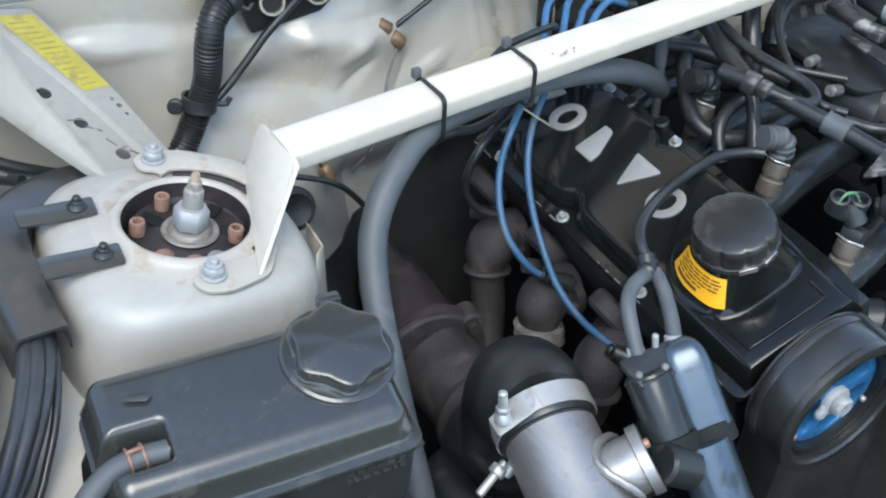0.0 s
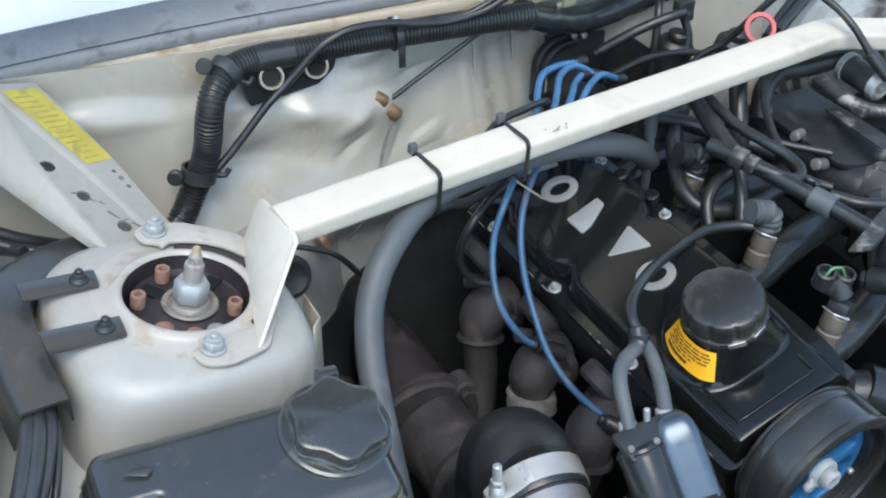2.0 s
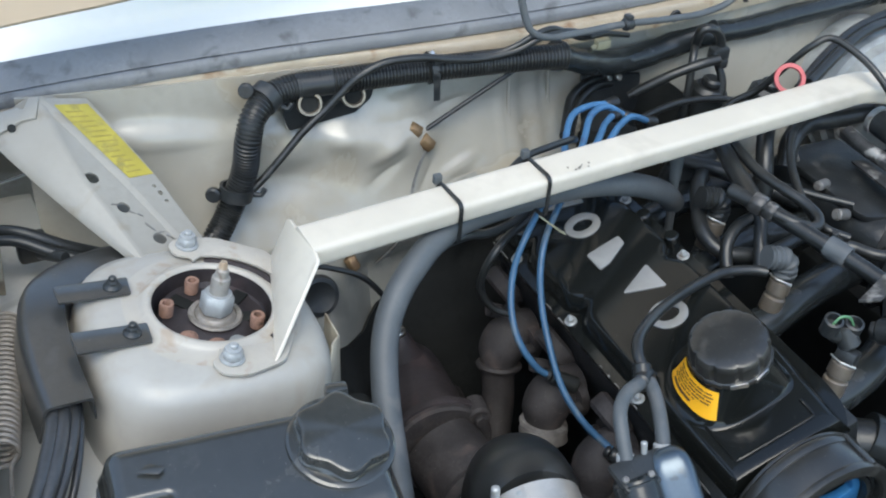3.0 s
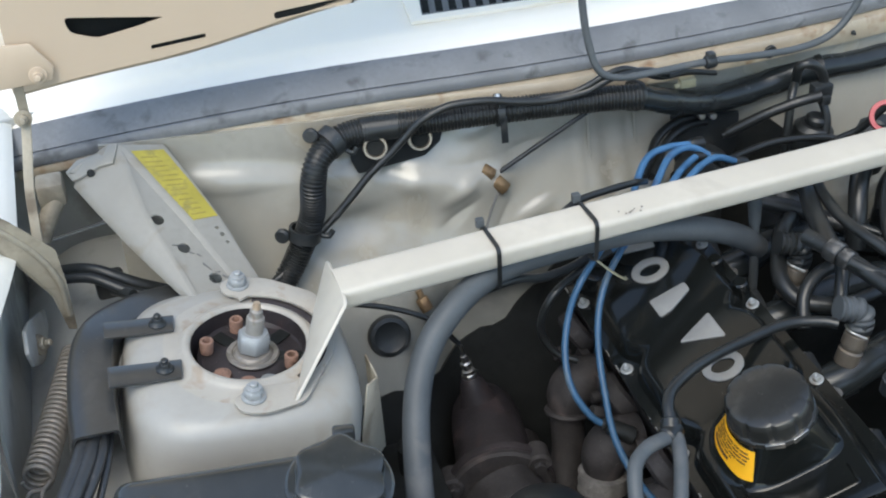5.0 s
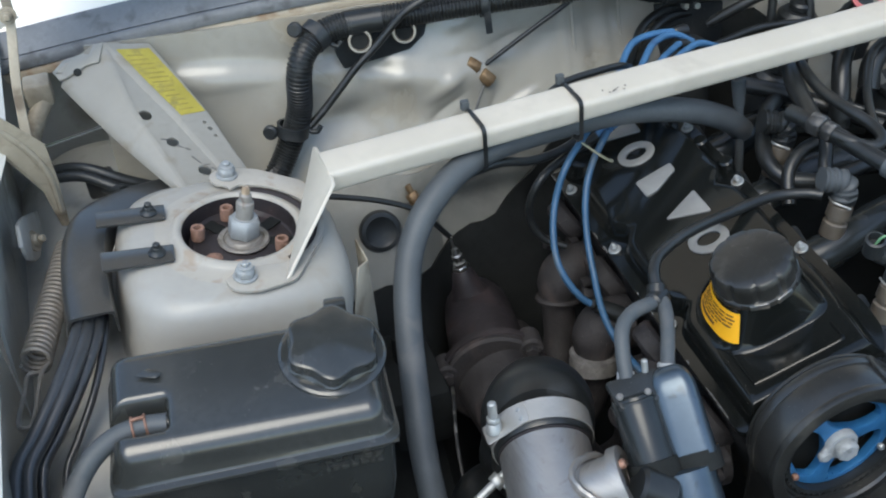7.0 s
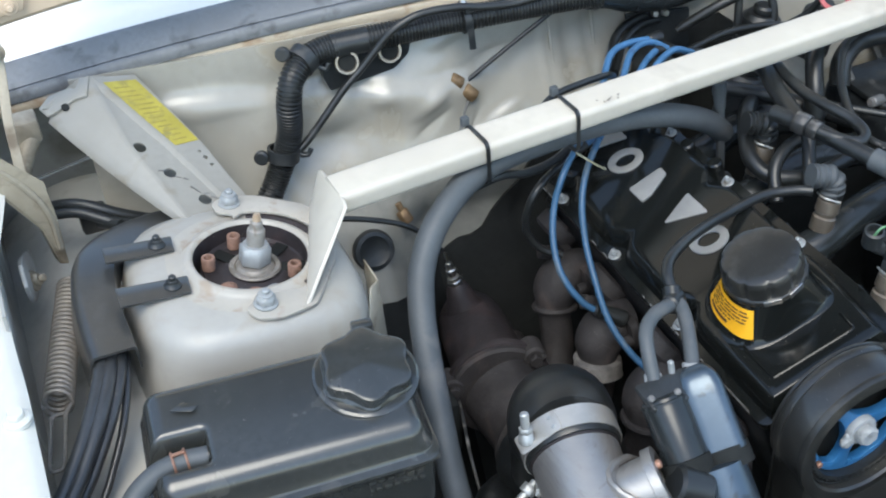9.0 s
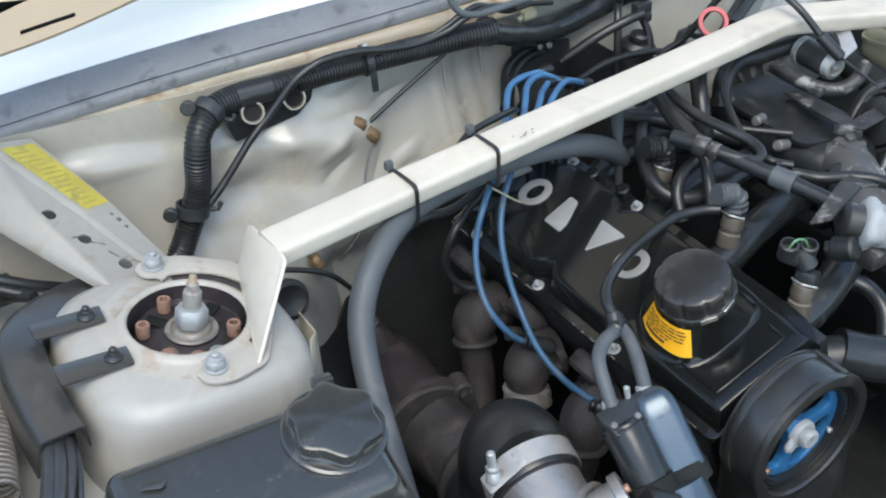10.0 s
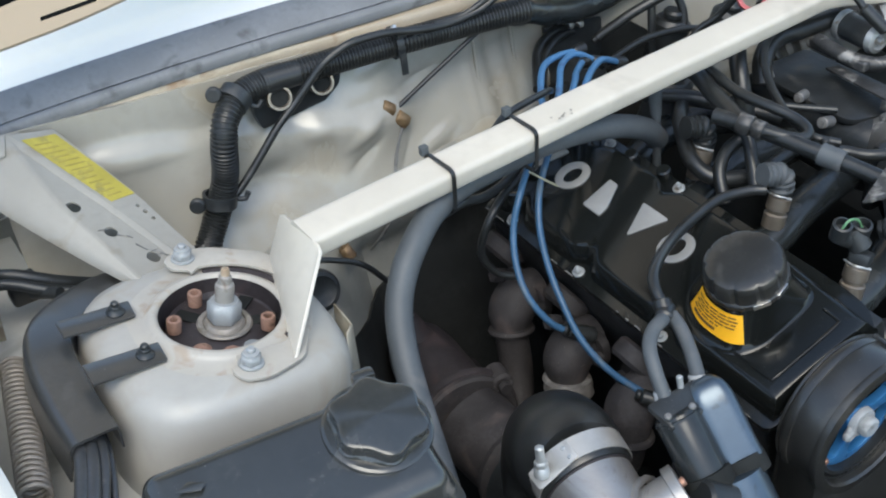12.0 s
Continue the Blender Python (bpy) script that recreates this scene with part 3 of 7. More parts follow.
def build_hood():
    hood = thing("hood", (0, 0.25, 1.02), "raised car hood with beige pressed underside", "hood")
    def edge(x):
        q = abs(x - 0.015)
        return 1.075 - 0.115 * max(0.0, q - 0.30) + 0.03 * max(0.0, 0.30 - q) - 0.006 * math.exp(-((q - 0.56) / 0.09) ** 2)
    lean = math.tan(radians(8))
    m = Matrix(((1, 0, 0, 0), (0, 0, 1, 0), (0, 1, 0, 0), (0, 0, 0, 1)))
    outline = [(x, edge(x)) for x in steps(-0.725, 0.76, 40)] + [(0.74, 2.05), (-0.705, 2.05)]
    tri = rounded([(-0.664, 1.095), (-0.566, 1.079), (-0.597, 1.073), (-0.636, 1.068), (-0.661, 1.078)], 0.006)
    tri2 = [(-x + 0.035, z) for x, z in tri][::-1]
    def slot(x0, z0, x1, z1, r):
        d = Vector((x1 - x0, z1 - z0)).normalized()
        nrm = Vector((-d.y, d.x))
        return rounded([tuple(Vector((x0, z0)) + nrm * r), tuple(Vector((x1, z1)) + nrm * r), tuple(Vector((x1, z1)) - nrm * r), tuple(Vector((x0, z0)) - nrm * r)], r * 0.9)
    slots = [slot(-0.586, 1.049, -0.529, 1.052, 0.0025), slot(-0.456, 1.060, -0.372, 1.0645, 0.0042), slot(-0.249, 1.0850, -0.13, 1.0912, 0.0046), slot(-0.05, 1.096, 0.05, 1.096, 0.0042)]
    lining = sheet(outline, 0.002, None, [tri, tri2] + slots)
    bm = moved(lining, m)
    # lean back, and a shallow pressed swelling
    for v in bm.verts:
        v.co.y = 0.238 - v.co.y + (v.co.z - 1.03) * lean * 0.4
    part("lining", bm, TAN, hood, "beige painted inner skin with slots")
    skin = grid_surface(lambda u, v: (u, 0.263 + v * 0.06 + 0.02 * (1 - (u / 0.75) ** 2), edge(u) - 0.004 + v * (2.06 - edge(u))), steps(-0.735, 0.77, 40), steps(0, 1, 20), 0.002)
    part("outer_skin", skin, WHITE, hood, "white painted outer skin")
    rim = sweep([Vector((x, 0.251, edge(x) - 0.004)) for x in steps(-0.73, 0.765, 50)], ring_shape(0.009, 10), up=(0, 0, 1))
    part("hem", moved(rim, Matrix.Translation((0, 0, 0.004))), TAN, hood)
    # hinge of the near side
    strip = [Vector(p) for p in [(-0.7225, 0.236, 1.045), (-0.7238, 0.238, 1.016), (-0.7261, 0.235, 0.9882), (-0.7359, 0.2, 0.9382), (-0.7386, 0.18, 0.9088), (-0.7407, 0.165, 0.8817)]]
    part("hinge_strip", sweep(spline(strip, 0.008), rounded([(-0.0050, -0.0022), (0.0050, -0.0022), (0.0050, 0.0022), (-0.0050, 0.0022)], 0.0012), up=(0, 1, 0.1)), HINGE, hood)
    part("hinge_pivot", box(-0.7387, -0.7091, 0.250, 0.282, 0.8753, 0.9032, 0.004), HINGE, hood, "rusty beige pivot block")
    part("hinge_link", hose([(-0.7217, 0.258, 0.8784), (-0.7345, 0.245, 0.8642), (-0.7461, 0.235, 0.8449)], 0.0105, 10), HINGE, hood)
    arm = [(-0.812, 0.122, 1.003), (-0.7559, 0.130, 0.9425), (-0.7211, 0.130, 0.8998), (-0.7202, 0.132, 0.8499), (-0.7236, 0.136, 0.7918), (-0.7302, 0.136, 0.7939), (-0.7362, 0.132, 0.8436), (-0.7672, 0.130, 0.904), (-0.822, 0.122, 0.962)]
    part("hinge_lower_arm", quad_plate(arm, 0.003, 0.001), HINGE, hood)
    fold = [Vector(p) for p in ((-0.822, 0.122, 0.962), (-0.7672, 0.130, 0.904), (-0.7362, 0.132, 0.8436), (-0.7302, 0.136, 0.7939))]
    for a, b in zip(fold, fold[1:]):
        part("arm_fold", quad_plate([a, b, b + Vector((-0.004, 0.020, -0.004)), a + Vector((-0.004, 0.020, -0.004))], 0.0025, 0.0006), HINGE, hood)
    part("arm_rib", hose([(-0.800, 0.121, 0.975), (-0.752, 0.1275, 0.919), (-0.728, 0.129, 0.870), (-0.7262, 0.133, 0.815)], 0.0032, 8), HINGE, hood)
    tongue = [(-0.763, 0.215, 0.770), (-0.763, 0.205, 0.752), (-0.765, 0.170, 0.752), (-0.766, 0.140, 0.758), (-0.766, 0.105, 0.779), (-0.766, 0.068, 0.808), (-0.767, 0.062, 0.830), (-0.767, 0.085, 0.842), (-0.767, 0.120, 0.826), (-0.765, 0.165, 0.800)]
    part("hinge_bracket", quad_plate(tongue, 0.005, 0.002), GRIME, hood, "pale curved bracket on the inner wing")
    bolt(hood, (-0.7265, 0.232, 0.998), (0, -1, 0.2), 0.006, 0.005, HINGE)
    bolt(hood, (-0.762, 0.116, 0.797), (0.9, -0.3, 0.3), 0.0075, 0.006, HINGE)
    part("hinge_plate", quad_plate([(-0.745, 0.229, 1.034), (-0.688, 0.229, 1.036), (-0.683, 0.230, 1.050), (-0.700, 0.231, 1.078), (-0.745, 0.231, 1.082)], 0.004, 0.002), TAN, hood)
    bolt(hood, (-0.700, 0.227, 1.045), (0, -1, 0.1), 0.006, 0.004, TAN)
    # added black sheets give the hood's hollow its shade through the slots
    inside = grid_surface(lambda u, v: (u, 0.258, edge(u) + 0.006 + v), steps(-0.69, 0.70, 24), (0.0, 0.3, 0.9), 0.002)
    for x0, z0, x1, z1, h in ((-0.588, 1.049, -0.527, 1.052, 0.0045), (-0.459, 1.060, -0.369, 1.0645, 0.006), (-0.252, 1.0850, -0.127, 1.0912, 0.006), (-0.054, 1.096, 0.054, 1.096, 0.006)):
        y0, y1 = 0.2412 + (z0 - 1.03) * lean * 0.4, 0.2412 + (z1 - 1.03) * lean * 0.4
        part("slot_shade_sheet", quad_plate([(x0, y0, z0 - h), (x1, y1, z1 - h), (x1, y1, z1 + h), (x0, y0, z0 + h)], 0.002, 0.0), UNDER_AND_SHADE, hood, "black sheet for the shade behind a slot")
    part("void_shade_sheet", inside, UNDER_AND_SHADE, hood, "black sheet for the shade inside the hood")
    return hood


# ---- strut tower, its mount and braces ----
TOWER = pose(-0.552, -0.008, 0.838, 0, 8, 0)


def tower_point(u, v, w):
    return TOWER @ Vector((u, v, w))


def build_tower():
    def ring(w, hx, hy, power, ox=0.0, oy=0.0, n=64):
        out = []
        for k in range(n):
            a = 2 * math.pi * k / n
            c, s = math.cos(a), math.sin(a)
            out.append((ox + hx * math.copysign(abs(c) ** (2 / power), c), oy + hy * math.copysign(abs(s) ** (2 / power), s), w))
        return out
    rings = [ring(-0.050, 0.050, 0.050, 2, -0.004), ring(-0.012, 0.0555, 0.0555, 2, -0.004), ring(0.0005, 0.0560, 0.0560, 2, -0.004), ring(0.0035, 0.0580, 0.0580, 2, -0.004), ring(0.0035, 0.0620, 0.0620, 2, -0.004),
             ring(0.0005, 0.0660, 0.0660, 2, -0.004), ring(-0.002, 0.0700, 0.0700, 2, -0.003), ring(-0.003, 0.082, 0.084, 2.2, -0.004), ring(-0.005, 0.094, 0.098, 2.8, -0.010), ring(-0.010, 0.103, 0.106, 3.2, -0.012),
             ring(-0.022, 0.1095, 0.111, 3.4, -0.012), ring(-0.042, 0.1125, 0.114, 3.6, -0.012), ring(-0.10, 0.114, 0.117, 3.8, -0.014), ring(-0.20, 0.118, 0.122, 4, -0.016), ring(-0.40, 0.125, 0.13, 4, -0.02)]
    collar = moved(loft(rings[2:8]), TOWER)
    liner = moved(loft(rings[:3]), TOWER)
    bm = moved(loft(rings[7:]), TOWER)
    for v in [*bm.verts, *collar.verts, *liner.verts]:
        v.co += Vector((noise.noise(v.co * 18), noise.noise(v.co * 18 + Vector((5, 0, 0))), noise.noise(v.co * 18 + Vector((0, 7, 0))))) * 0.0012
    tower = thing("strut_tower", (-0.56, -0.01, 0.45), "cream strut tower with a raised round mouth and light rust", "strut tower")
    part("tower_shell", bm, TOWER_CREAM, tower, sharp=60)
    part("mouth_collar", collar, CREAM_RUST, tower, "raised rolled collar with rust traces", sharp=60)
    # dark ring painted in for the shaded gap between collar and brace flange
    band = [[(r * math.cos(radians(a)) - 0.002, r * math.sin(radians(a)), h) for r, h in ((0.0655, 0.0), (0.0680, 0.0012), (0.0740, 0.0), (0.0740, -0.004), (0.0655, -0.004))] for a in range(-58, 86, 6)]
    groove = moved(loft(band, True, True), TOWER)
    part("mouth_gap_shade", groove, RUST_DARK, tower, "dark ring for the shade in the gap round the collar")
    part("mouth_liner", liner, RUST_DARK, tower, "dark rusty inside of the mouth", sharp=60)
    mount = thing("strut_mount", tower_point(0, 0, -0.03), "rusty strut mount plate with a zinc centre nut", "strut mount")
    part("mount_plate", moved(lathe([(0.0, -0.016), (0.03, -0.016), (0.034, -0.0185), (0.0495, -0.0185), (0.0535, -0.014), (0.0535, -0.03)], None, 40), TOWER), RUST_DARK, mount)
    for a, rr in ((102, 0.0455), (160, 0.0455), (329, 0.0400), (215, 0.040), (255, 0.0405), (283, 0.041)):
        c, s = rr * math.cos(radians(a)), rr * math.sin(radians(a))
        if a in (102, 160, 329):
            tubewall = lathe([(0.0035, -0.017), (0.0066, -0.017), (0.0070, -0.0045), (0.0064, -0.003), (0.0042, -0.003), (0.0038, -0.0045), (0.0035, -0.017)], None, 16, False)
            part("spacer", moved(tubewall, TOWER @ Matrix.Translation((c, s, 0))), ORANGE_RUST, mount)
        else:
            part("boss", moved(lathe([(0.009, -0.019), (0.0085, -0.0145), (0.006, -0.0135), (0, -0.0132)], None, 16), TOWER @ Matrix.Translation((c, s, 0))), ZINC if a == 283 else ORANGE_RUST, mount)
    for a in (128, 350, 40):
        part("web", moved(box(0.018, 0.050, -0.007, 0.007, -0.0178, -0.0155, 0.001), TOWER @ pose(0, 0, 0, 0, 0, a)), UNDER_AND_SHADE, mount)
    part("washer", moved(lathe([(0.009, -0.014), (0.0245, -0.014), (0.0258, -0.0125), (0.0245, -0.0108), (0.0205, -0.0112), (0.0195, -0.0125), (0.0185, -0.0105), (0.0165, -0.0085), (0.009, -0.0085)], None, 32), TOWER), SPRING_STEEL, mount)
    lean = TOWER @ pose(0.001, 0.002, 0, -3, 5, 0)
    part("nut", moved(merge(hexa((0, 0, -0.0088), (0, 0, 0.010), 0.0165, 0.0015), lathe([(0.0140, 0.0095), (0.0128, 0.0118), (0.0, 0.0118)], None, 24)), lean), NUT_ZINC, mount, "pale zinc nut")
    part("strut_rod", moved(lathe([(0.0088, 0.01), (0.0090, 0.026), (0.0086, 0.0285), (0.0066, 0.030), (0.0062, 0.0365), (0.0040, 0.0385), (0.0036, 0.042), (0, 0.042)], None, 20), lean), ROD_STEEL, mount, "threaded rod end")
    part("rod_tip", moved(lathe([(0.0043, 0.0375), (0.0040, 0.043), (0.003, 0.0455), (0, 0.0455)], None, 16), lean), BEIGE, mount, "rusty rod tip")
    return tower


def build_strut_brace():
    brace = thing("strut_brace", (-0.5, 0, 0.84), "white painted flat steel strut brace bar across the engine bay", "strut brace")
    up = TOWER.to_3x3() @ Vector((0, 0, 1))
    arc = [(0.0725 * math.cos(radians(a)), 0.0725 * math.sin(radians(a))) for a in range(84, -78, -9)]
    outer = [(-0.002, 0.0725), (-0.017, 0.078), (-0.020, 0.096), (-0.004, 0.106), (0.030, 0.098), (0.074, 0.066), (0.085, 0.02), (0.074, -0.03), (0.034, -0.094), (-0.004, -0.1035), (-0.026, -0.098), (-0.032, -0.081), (-0.020, -0.0715), (0.0, -0.0725)]
    base = sheet(rounded(outer[:-1], 0.008) + arc[::-1], 0.0032, TOWER @ Matrix.Translation((0, 0, 0.0)) @ pose(0, 0, 0, 1.2, 0, 0), (), 0.0008)
    part("tower_flange", base, CREAM_RUST, brace)
    part("upright_plate", quad_plate([(-0.477, 0.050, 0.826), (-0.4635, 0.034, 0.8845), (-0.4628, 0.027, 0.8880), (-0.4605, -0.033, 0.8885), (-0.4610, -0.040, 0.8845), (-0.525, -0.100, 0.8370), (-0.528, -0.101, 0.8350)], 0.0034, 0.001), BAR_WHITE, brace)
    # the tube: flat, with rounded edges, bent near its far end
    half_w, half_h, rr = 0.0205, 0.0125, 0.0075
    shape = rounded([(-half_w, -half_h), (half_w, -half_h), (half_w, half_h), (-half_w, half_h)], rr, 5)
    path = [Vector(p) for p in ((-0.463, -0.0075, 0.8795), (-0.40, -0.0035, 0.8795), (-0.30, 0.003, 0.8795), (-0.1, 0.0145, 0.880), (0.1, 0.0245, 0.8805), (0.262, 0.0335, 0.881), (0.282, 0.033, 0.881), (0.302, 0.026, 0.881), (0.40, -0.024, 0.880), (0.492, -0.071, 0.879))]
    part("tube", sweep(path, shape, up=(0.0, -0.10, 1)), BAR_WHITE, brace, sharp=60)
    rnd = random.Random(8)
    for k in range(7):
        x, y, w = -0.164 + 0.0042 * k + rnd.uniform(-0.001, 0.001), -0.0045 + rnd.uniform(-0.004, 0.004), rnd.uniform(0.0009, 0.0020)
        z = 0.8925 - 0.10 * (y - 0.011)
        part("paint_chip", quad_plate([(x - w, y - w * 0.6, z), (x + w * 0.4, y - w, z), (x + w, y + w * 0.5, z), (x - w * 0.5, y + w, z)], 0.0006, 0), SPRING_STEEL, brace)
    part("far_plate", quad_plate([(0.500, 0.03, 0.825), (0.494, -0.045, 0.893), (0.492, -0.085, 0.893), (0.495, -0.15, 0.845), (0.510, -0.155, 0.835)], 0.004, 0.001), BAR_WHITE, brace)
    part("far_flange", sheet(rounded([(0.497, 0.09), (0.60, 0.09), (0.60, 0.06), (0.54, 0.0), (0.57, -0.09), (0.60, -0.16), (0.50, -0.155)], 0.015), 0.0035, Matrix.Translation((0, 0, 0.836)), (), 0.0006), BAR_WHITE, brace)
    for u, v in ((-0.0125, -0.081), (-0.001, 0.0905)):
        p = tower_point(u, v, 0.0045 if v > 0 else 0.0015)
        b = merge(lathe([(0.0105, 0), (0.0115, 0.001), (0.0112, 0.0025), (0.0095, 0.0032)], frame_to(p, p + up), 24), hexa(p + up * 0.002, p + up * 0.0108, 0.0098, 0.0012), lathe([(0.0078, 0), (0.0072, 0.0028), (0.0056, 0.0034)], frame_to(p + up * 0.0105, p + up * 0.02), 18),
                  rod(p + up * 0.012, p + up * 0.0178, 0.0040, edge=0.001, seg=14))
        part("flange_nut", b, NUT_ZINC, brace, "zinc plated flange nut")
    return brace


def tie_wrap(center, d, half_w, half_h, tail, label, material=None):
    """A cable tie drawn round the flat bar, with its head and cut tail."""
    material = material or RUBBER
    t = thing("cable_tie", center, label, "cable tie", "cable ties on the brace")
    d = Vector(d).normalized()
    side = d.cross(Vector((0, 0, 1))).normalized()
    up = side.cross(d)
    loop = rounded([(-half_w, -half_h), (half_w, -half_h), (half_w, half_h), (-half_w, half_h)], 0.009, 5)
    pts = [Vector(center) + side * a + up * b for a, b in loop]
    pts.append(pts[0])
    bm = bmesh.new()
    prev = None
    for p in pts:
        out = (p - Vector(center)).normalized()
        cur = [bm.verts.new(q) for q in (p - d * 0.0022, p + d * 0.0022, p + d * 0.0022 + out * 0.0014, p - d * 0.0022 + out * 0.0014)]
        if prev:
            for k in range(4):
                bm.faces.new((prev[k], prev[(k + 1) % 4], cur[(k + 1) % 4], cur[k]))
        prev = cur
    part("strap", bm, material, t)
    h = Vector(center) + side * -half_w + up * (half_h - 0.002)
    part("head", moved(box(-0.0042, 0.0042, -0.0034, 0.0034, -0.003, 0.007, 0.0008), Matrix.Translation(h + Vector(tail) * 0.002)), GREY_HOSE, t, "grey buckle")
    return t


def build_tower_brace():
    """The sheet metal stay that runs from the tower up to the cowl."""
    br = thing("tower_stay", (-0.57, 0.09, 0.83), "cream pressed steel stay with three holes and a yellow sticker", "stay")
    def on(x, y, lift=0.0):
        return Vector((x, y, 0.6137 - 0.3271 * x + 0.3495 * y + lift))
    right = [Vector(q) for q in ((-0.517, 0.080, 0), (-0.523, 0.095, 0), (-0.538, 0.139, 0), (-0.553, 0.187, 0), (-0.572, 0.232, 0), (-0.594, 0.282, 0))]
    ridge = [Vector(q) for q in ((-0.577, 0.066, 0), (-0.583, 0.080, 0), (-0.602, 0.139, 0), (-0.616, 0.180, 0), (-0.624, 0.225, 0), (-0.632, 0.280, 0))]
    plate = [(p.x, p.y) for p in spline(right, 0.01)] + [(p.x, p.y) for p in spline(ridge, 0.01)][::-1]
    holes = [circle(-0.618, 0.180, 0.0068), circle(-0.597, 0.145, 0.0064), circle(-0.572, 0.109, 0.0066), circle(-0.5585, 0.171, 0.0022, 10), circle(-0.5545, 0.163, 0.0027, 10), circle(-0.551, 0.153, 0.0022, 10)]
    # ridge moved outboard of the first hole
    plate = [(x - (0.012 if k >= len(plate) // 2 else 0.0), y) for k, (x, y) in enumerate(plate)]
    bm = sheet(plate, 0.002, None, holes)
    for v in bm.verts:
        v.co.z += 0.6137 - 0.3271 * v.co.x + 0.3495 * v.co.y - 0.002
    part("stay_plate", bm, CREAM_DULL_SHADED, br)
    # rolled ridge and the flank that slopes down toward the wing
    flank = []
    for k, p in enumerate(spline(ridge, 0.012)):
        f = (p.y - 0.066) / 0.214
        top = on(p.x - 0.012, p.y)
        foot = Vector((-0.611, 0.078, 0.836)).lerp(Vector((-0.697, 0.258, 0.900)), f)
        foot += Vector((0.016, -0.004, 0.0)) * (1 - f) ** 2
        n = Vector((-0.55, 0.12, 0.80)).normalized()
        ring = [top + Vector((0.004, 0, 0.0002)), top + Vector((-0.001, 0, 0.0018)), top.lerp(foot, 0.08) + n * 0.0022, top.lerp(foot, 0.5) + n * 0.0005, top.lerp(foot, 0.93), foot + Vector((-0.002, 0, -0.008)), foot + Vector((0, 0, -0.010)), top.lerp(foot, 0.92) - n * 0.003, top.lerp(foot, 0.5) - n * 0.002, top + Vector((0.003, 0, -0.003))]
        flank.append(ring)
    part("side_flank", loft(flank, True, True), CREAM_DULL_SHADED, br, sharp=60)
    lip = loft([[on(p.x - 0.002, p.y, 0.0), on(p.x + 0.002, p.y, -0.0008), on(p.x + 0.003, p.y, -0.018), on(p.x + 0.001, p.y, -0.018), on(p.x - 0.001, p.y, -0.003)] for p in spline(right, 0.012)[1:]], True, True)
    part("edge_lip", lip, CREAM_DULL_SHADED, br)
    tab = [(-0.704, 0.268, 0.905), (-0.690, 0.282, 0.910), (-0.667, 0.276, 0.9165), (-0.661, 0.270, 0.9165), (-0.653, 0.281, 0.9225), (-0.643, 0.277, 0.9235), (-0.652, 0.255, 0.9135), (-0.667, 0.259, 0.9105), (-0.690, 0.254, 0.903), (-0.698, 0.256, 0.900)]
    part("head_tab", quad_plate(tab, 0.003, 0.001), CREAM_DULL_SHADED, br)
    part("tab_hole", rod((-0.6775, 0.256, 0.9060), (-0.6775, 0.255, 0.9073), 0.0042), UNDER_AND_SHADE, br, "small dark hole")
    part("head_plate", quad_plate([(-0.702, 0.262, 0.908), (-0.655, 0.290, 0.918), (-0.592, 0.296, 0.908), (-0.594, 0.285, 0.893), (-0.65, 0.270, 0.89)], 0.003, 0.001), CREAM_DULL_SHADED, br)
    # raised strip beside the row of holes, with a sloped fold
    strip = [(p.x - 0.001, p.y) for p in spline(right, 0.012)]
    fold = [(-0.640, 0.276), (-0.634, 0.268), (-0.610, 0.224), (-0.5845, 0.179), (-0.566, 0.142), (-0.549, 0.108), (-0.537, 0.088)]
    bm = sheet(strip + fold, 0.002, None, [circle(-0.5585, 0.171, 0.0022, 10), circle(-0.5545, 0.163, 0.0027, 10), circle(-0.551, 0.153, 0.0022, 10)])
    for v in bm.verts:
        v.co.z += 0.6137 - 0.3271 * v.co.x + 0.3495 * v.co.y + 0.0012
    part("raised_strip", bm, CREAM_DULL_SHADED, br)
    slope = [[on(x + 0.002, y, 0.0031), on(x - 0.0012, y, 0.0030), on(x - 0.0060, y - 0.003, 0.0004), on(x - 0.0060, y - 0.003, -0.001), on(x + 0.002, y, 0.001)] for x, y in fold]
    part("strip_fold", loft(slope, True, True), CREAM_DULL_SHADED, br)
    bm = sheet([(-0.631, 0.268), (-0.596, 0.274), (-0.574, 0.230), (-0.5545, 0.187), (-0.581, 0.179), (-0.606, 0.222)], 0.0005)
    for v in bm.verts:
        v.co.z += 0.6137 - 0.3271 * v.co.x + 0.3495 * v.co.y + 0.0034
    part("sticker", bm, STICKER, br, "faded yellow paper sticker")
    rnd = random.Random(4)
    for k in range(13):
        f = (k + 1) / 14.5
        a, c = Vector((-0.581, 0.179)).lerp(Vector((-0.631, 0.268)), f), Vector((-0.5545, 0.187)).lerp(Vector((-0.596, 0.274)), f)
        p, q = a.lerp(c, 0.12), a.lerp(c, rnd.uniform(0.6, 0.88))
        d = Vector((-0.0004, 0.0008))
        part("print_bar", quad_plate([on(*(p - d), 0.0041), on(*(q - d), 0.0041), on(*(q + d), 0.0041), on(*(p + d), 0.0041)], 0.0003, 0), FADED_INK, br)
    for k in range(9):
        x, y = -0.600 + 0.0075 * k + rnd.uniform(-0.003, 0.003), 0.150 - 0.0085 * k + rnd.uniform(-0.004, 0.004)
        d = Vector((rnd.uniform(0.002, 0.006), rnd.uniform(-0.005, 0.001)))
        w = Vector((0.0004, 0.0006)) * rnd.uniform(0.7, 1.5)
        p = Vector((x, y))
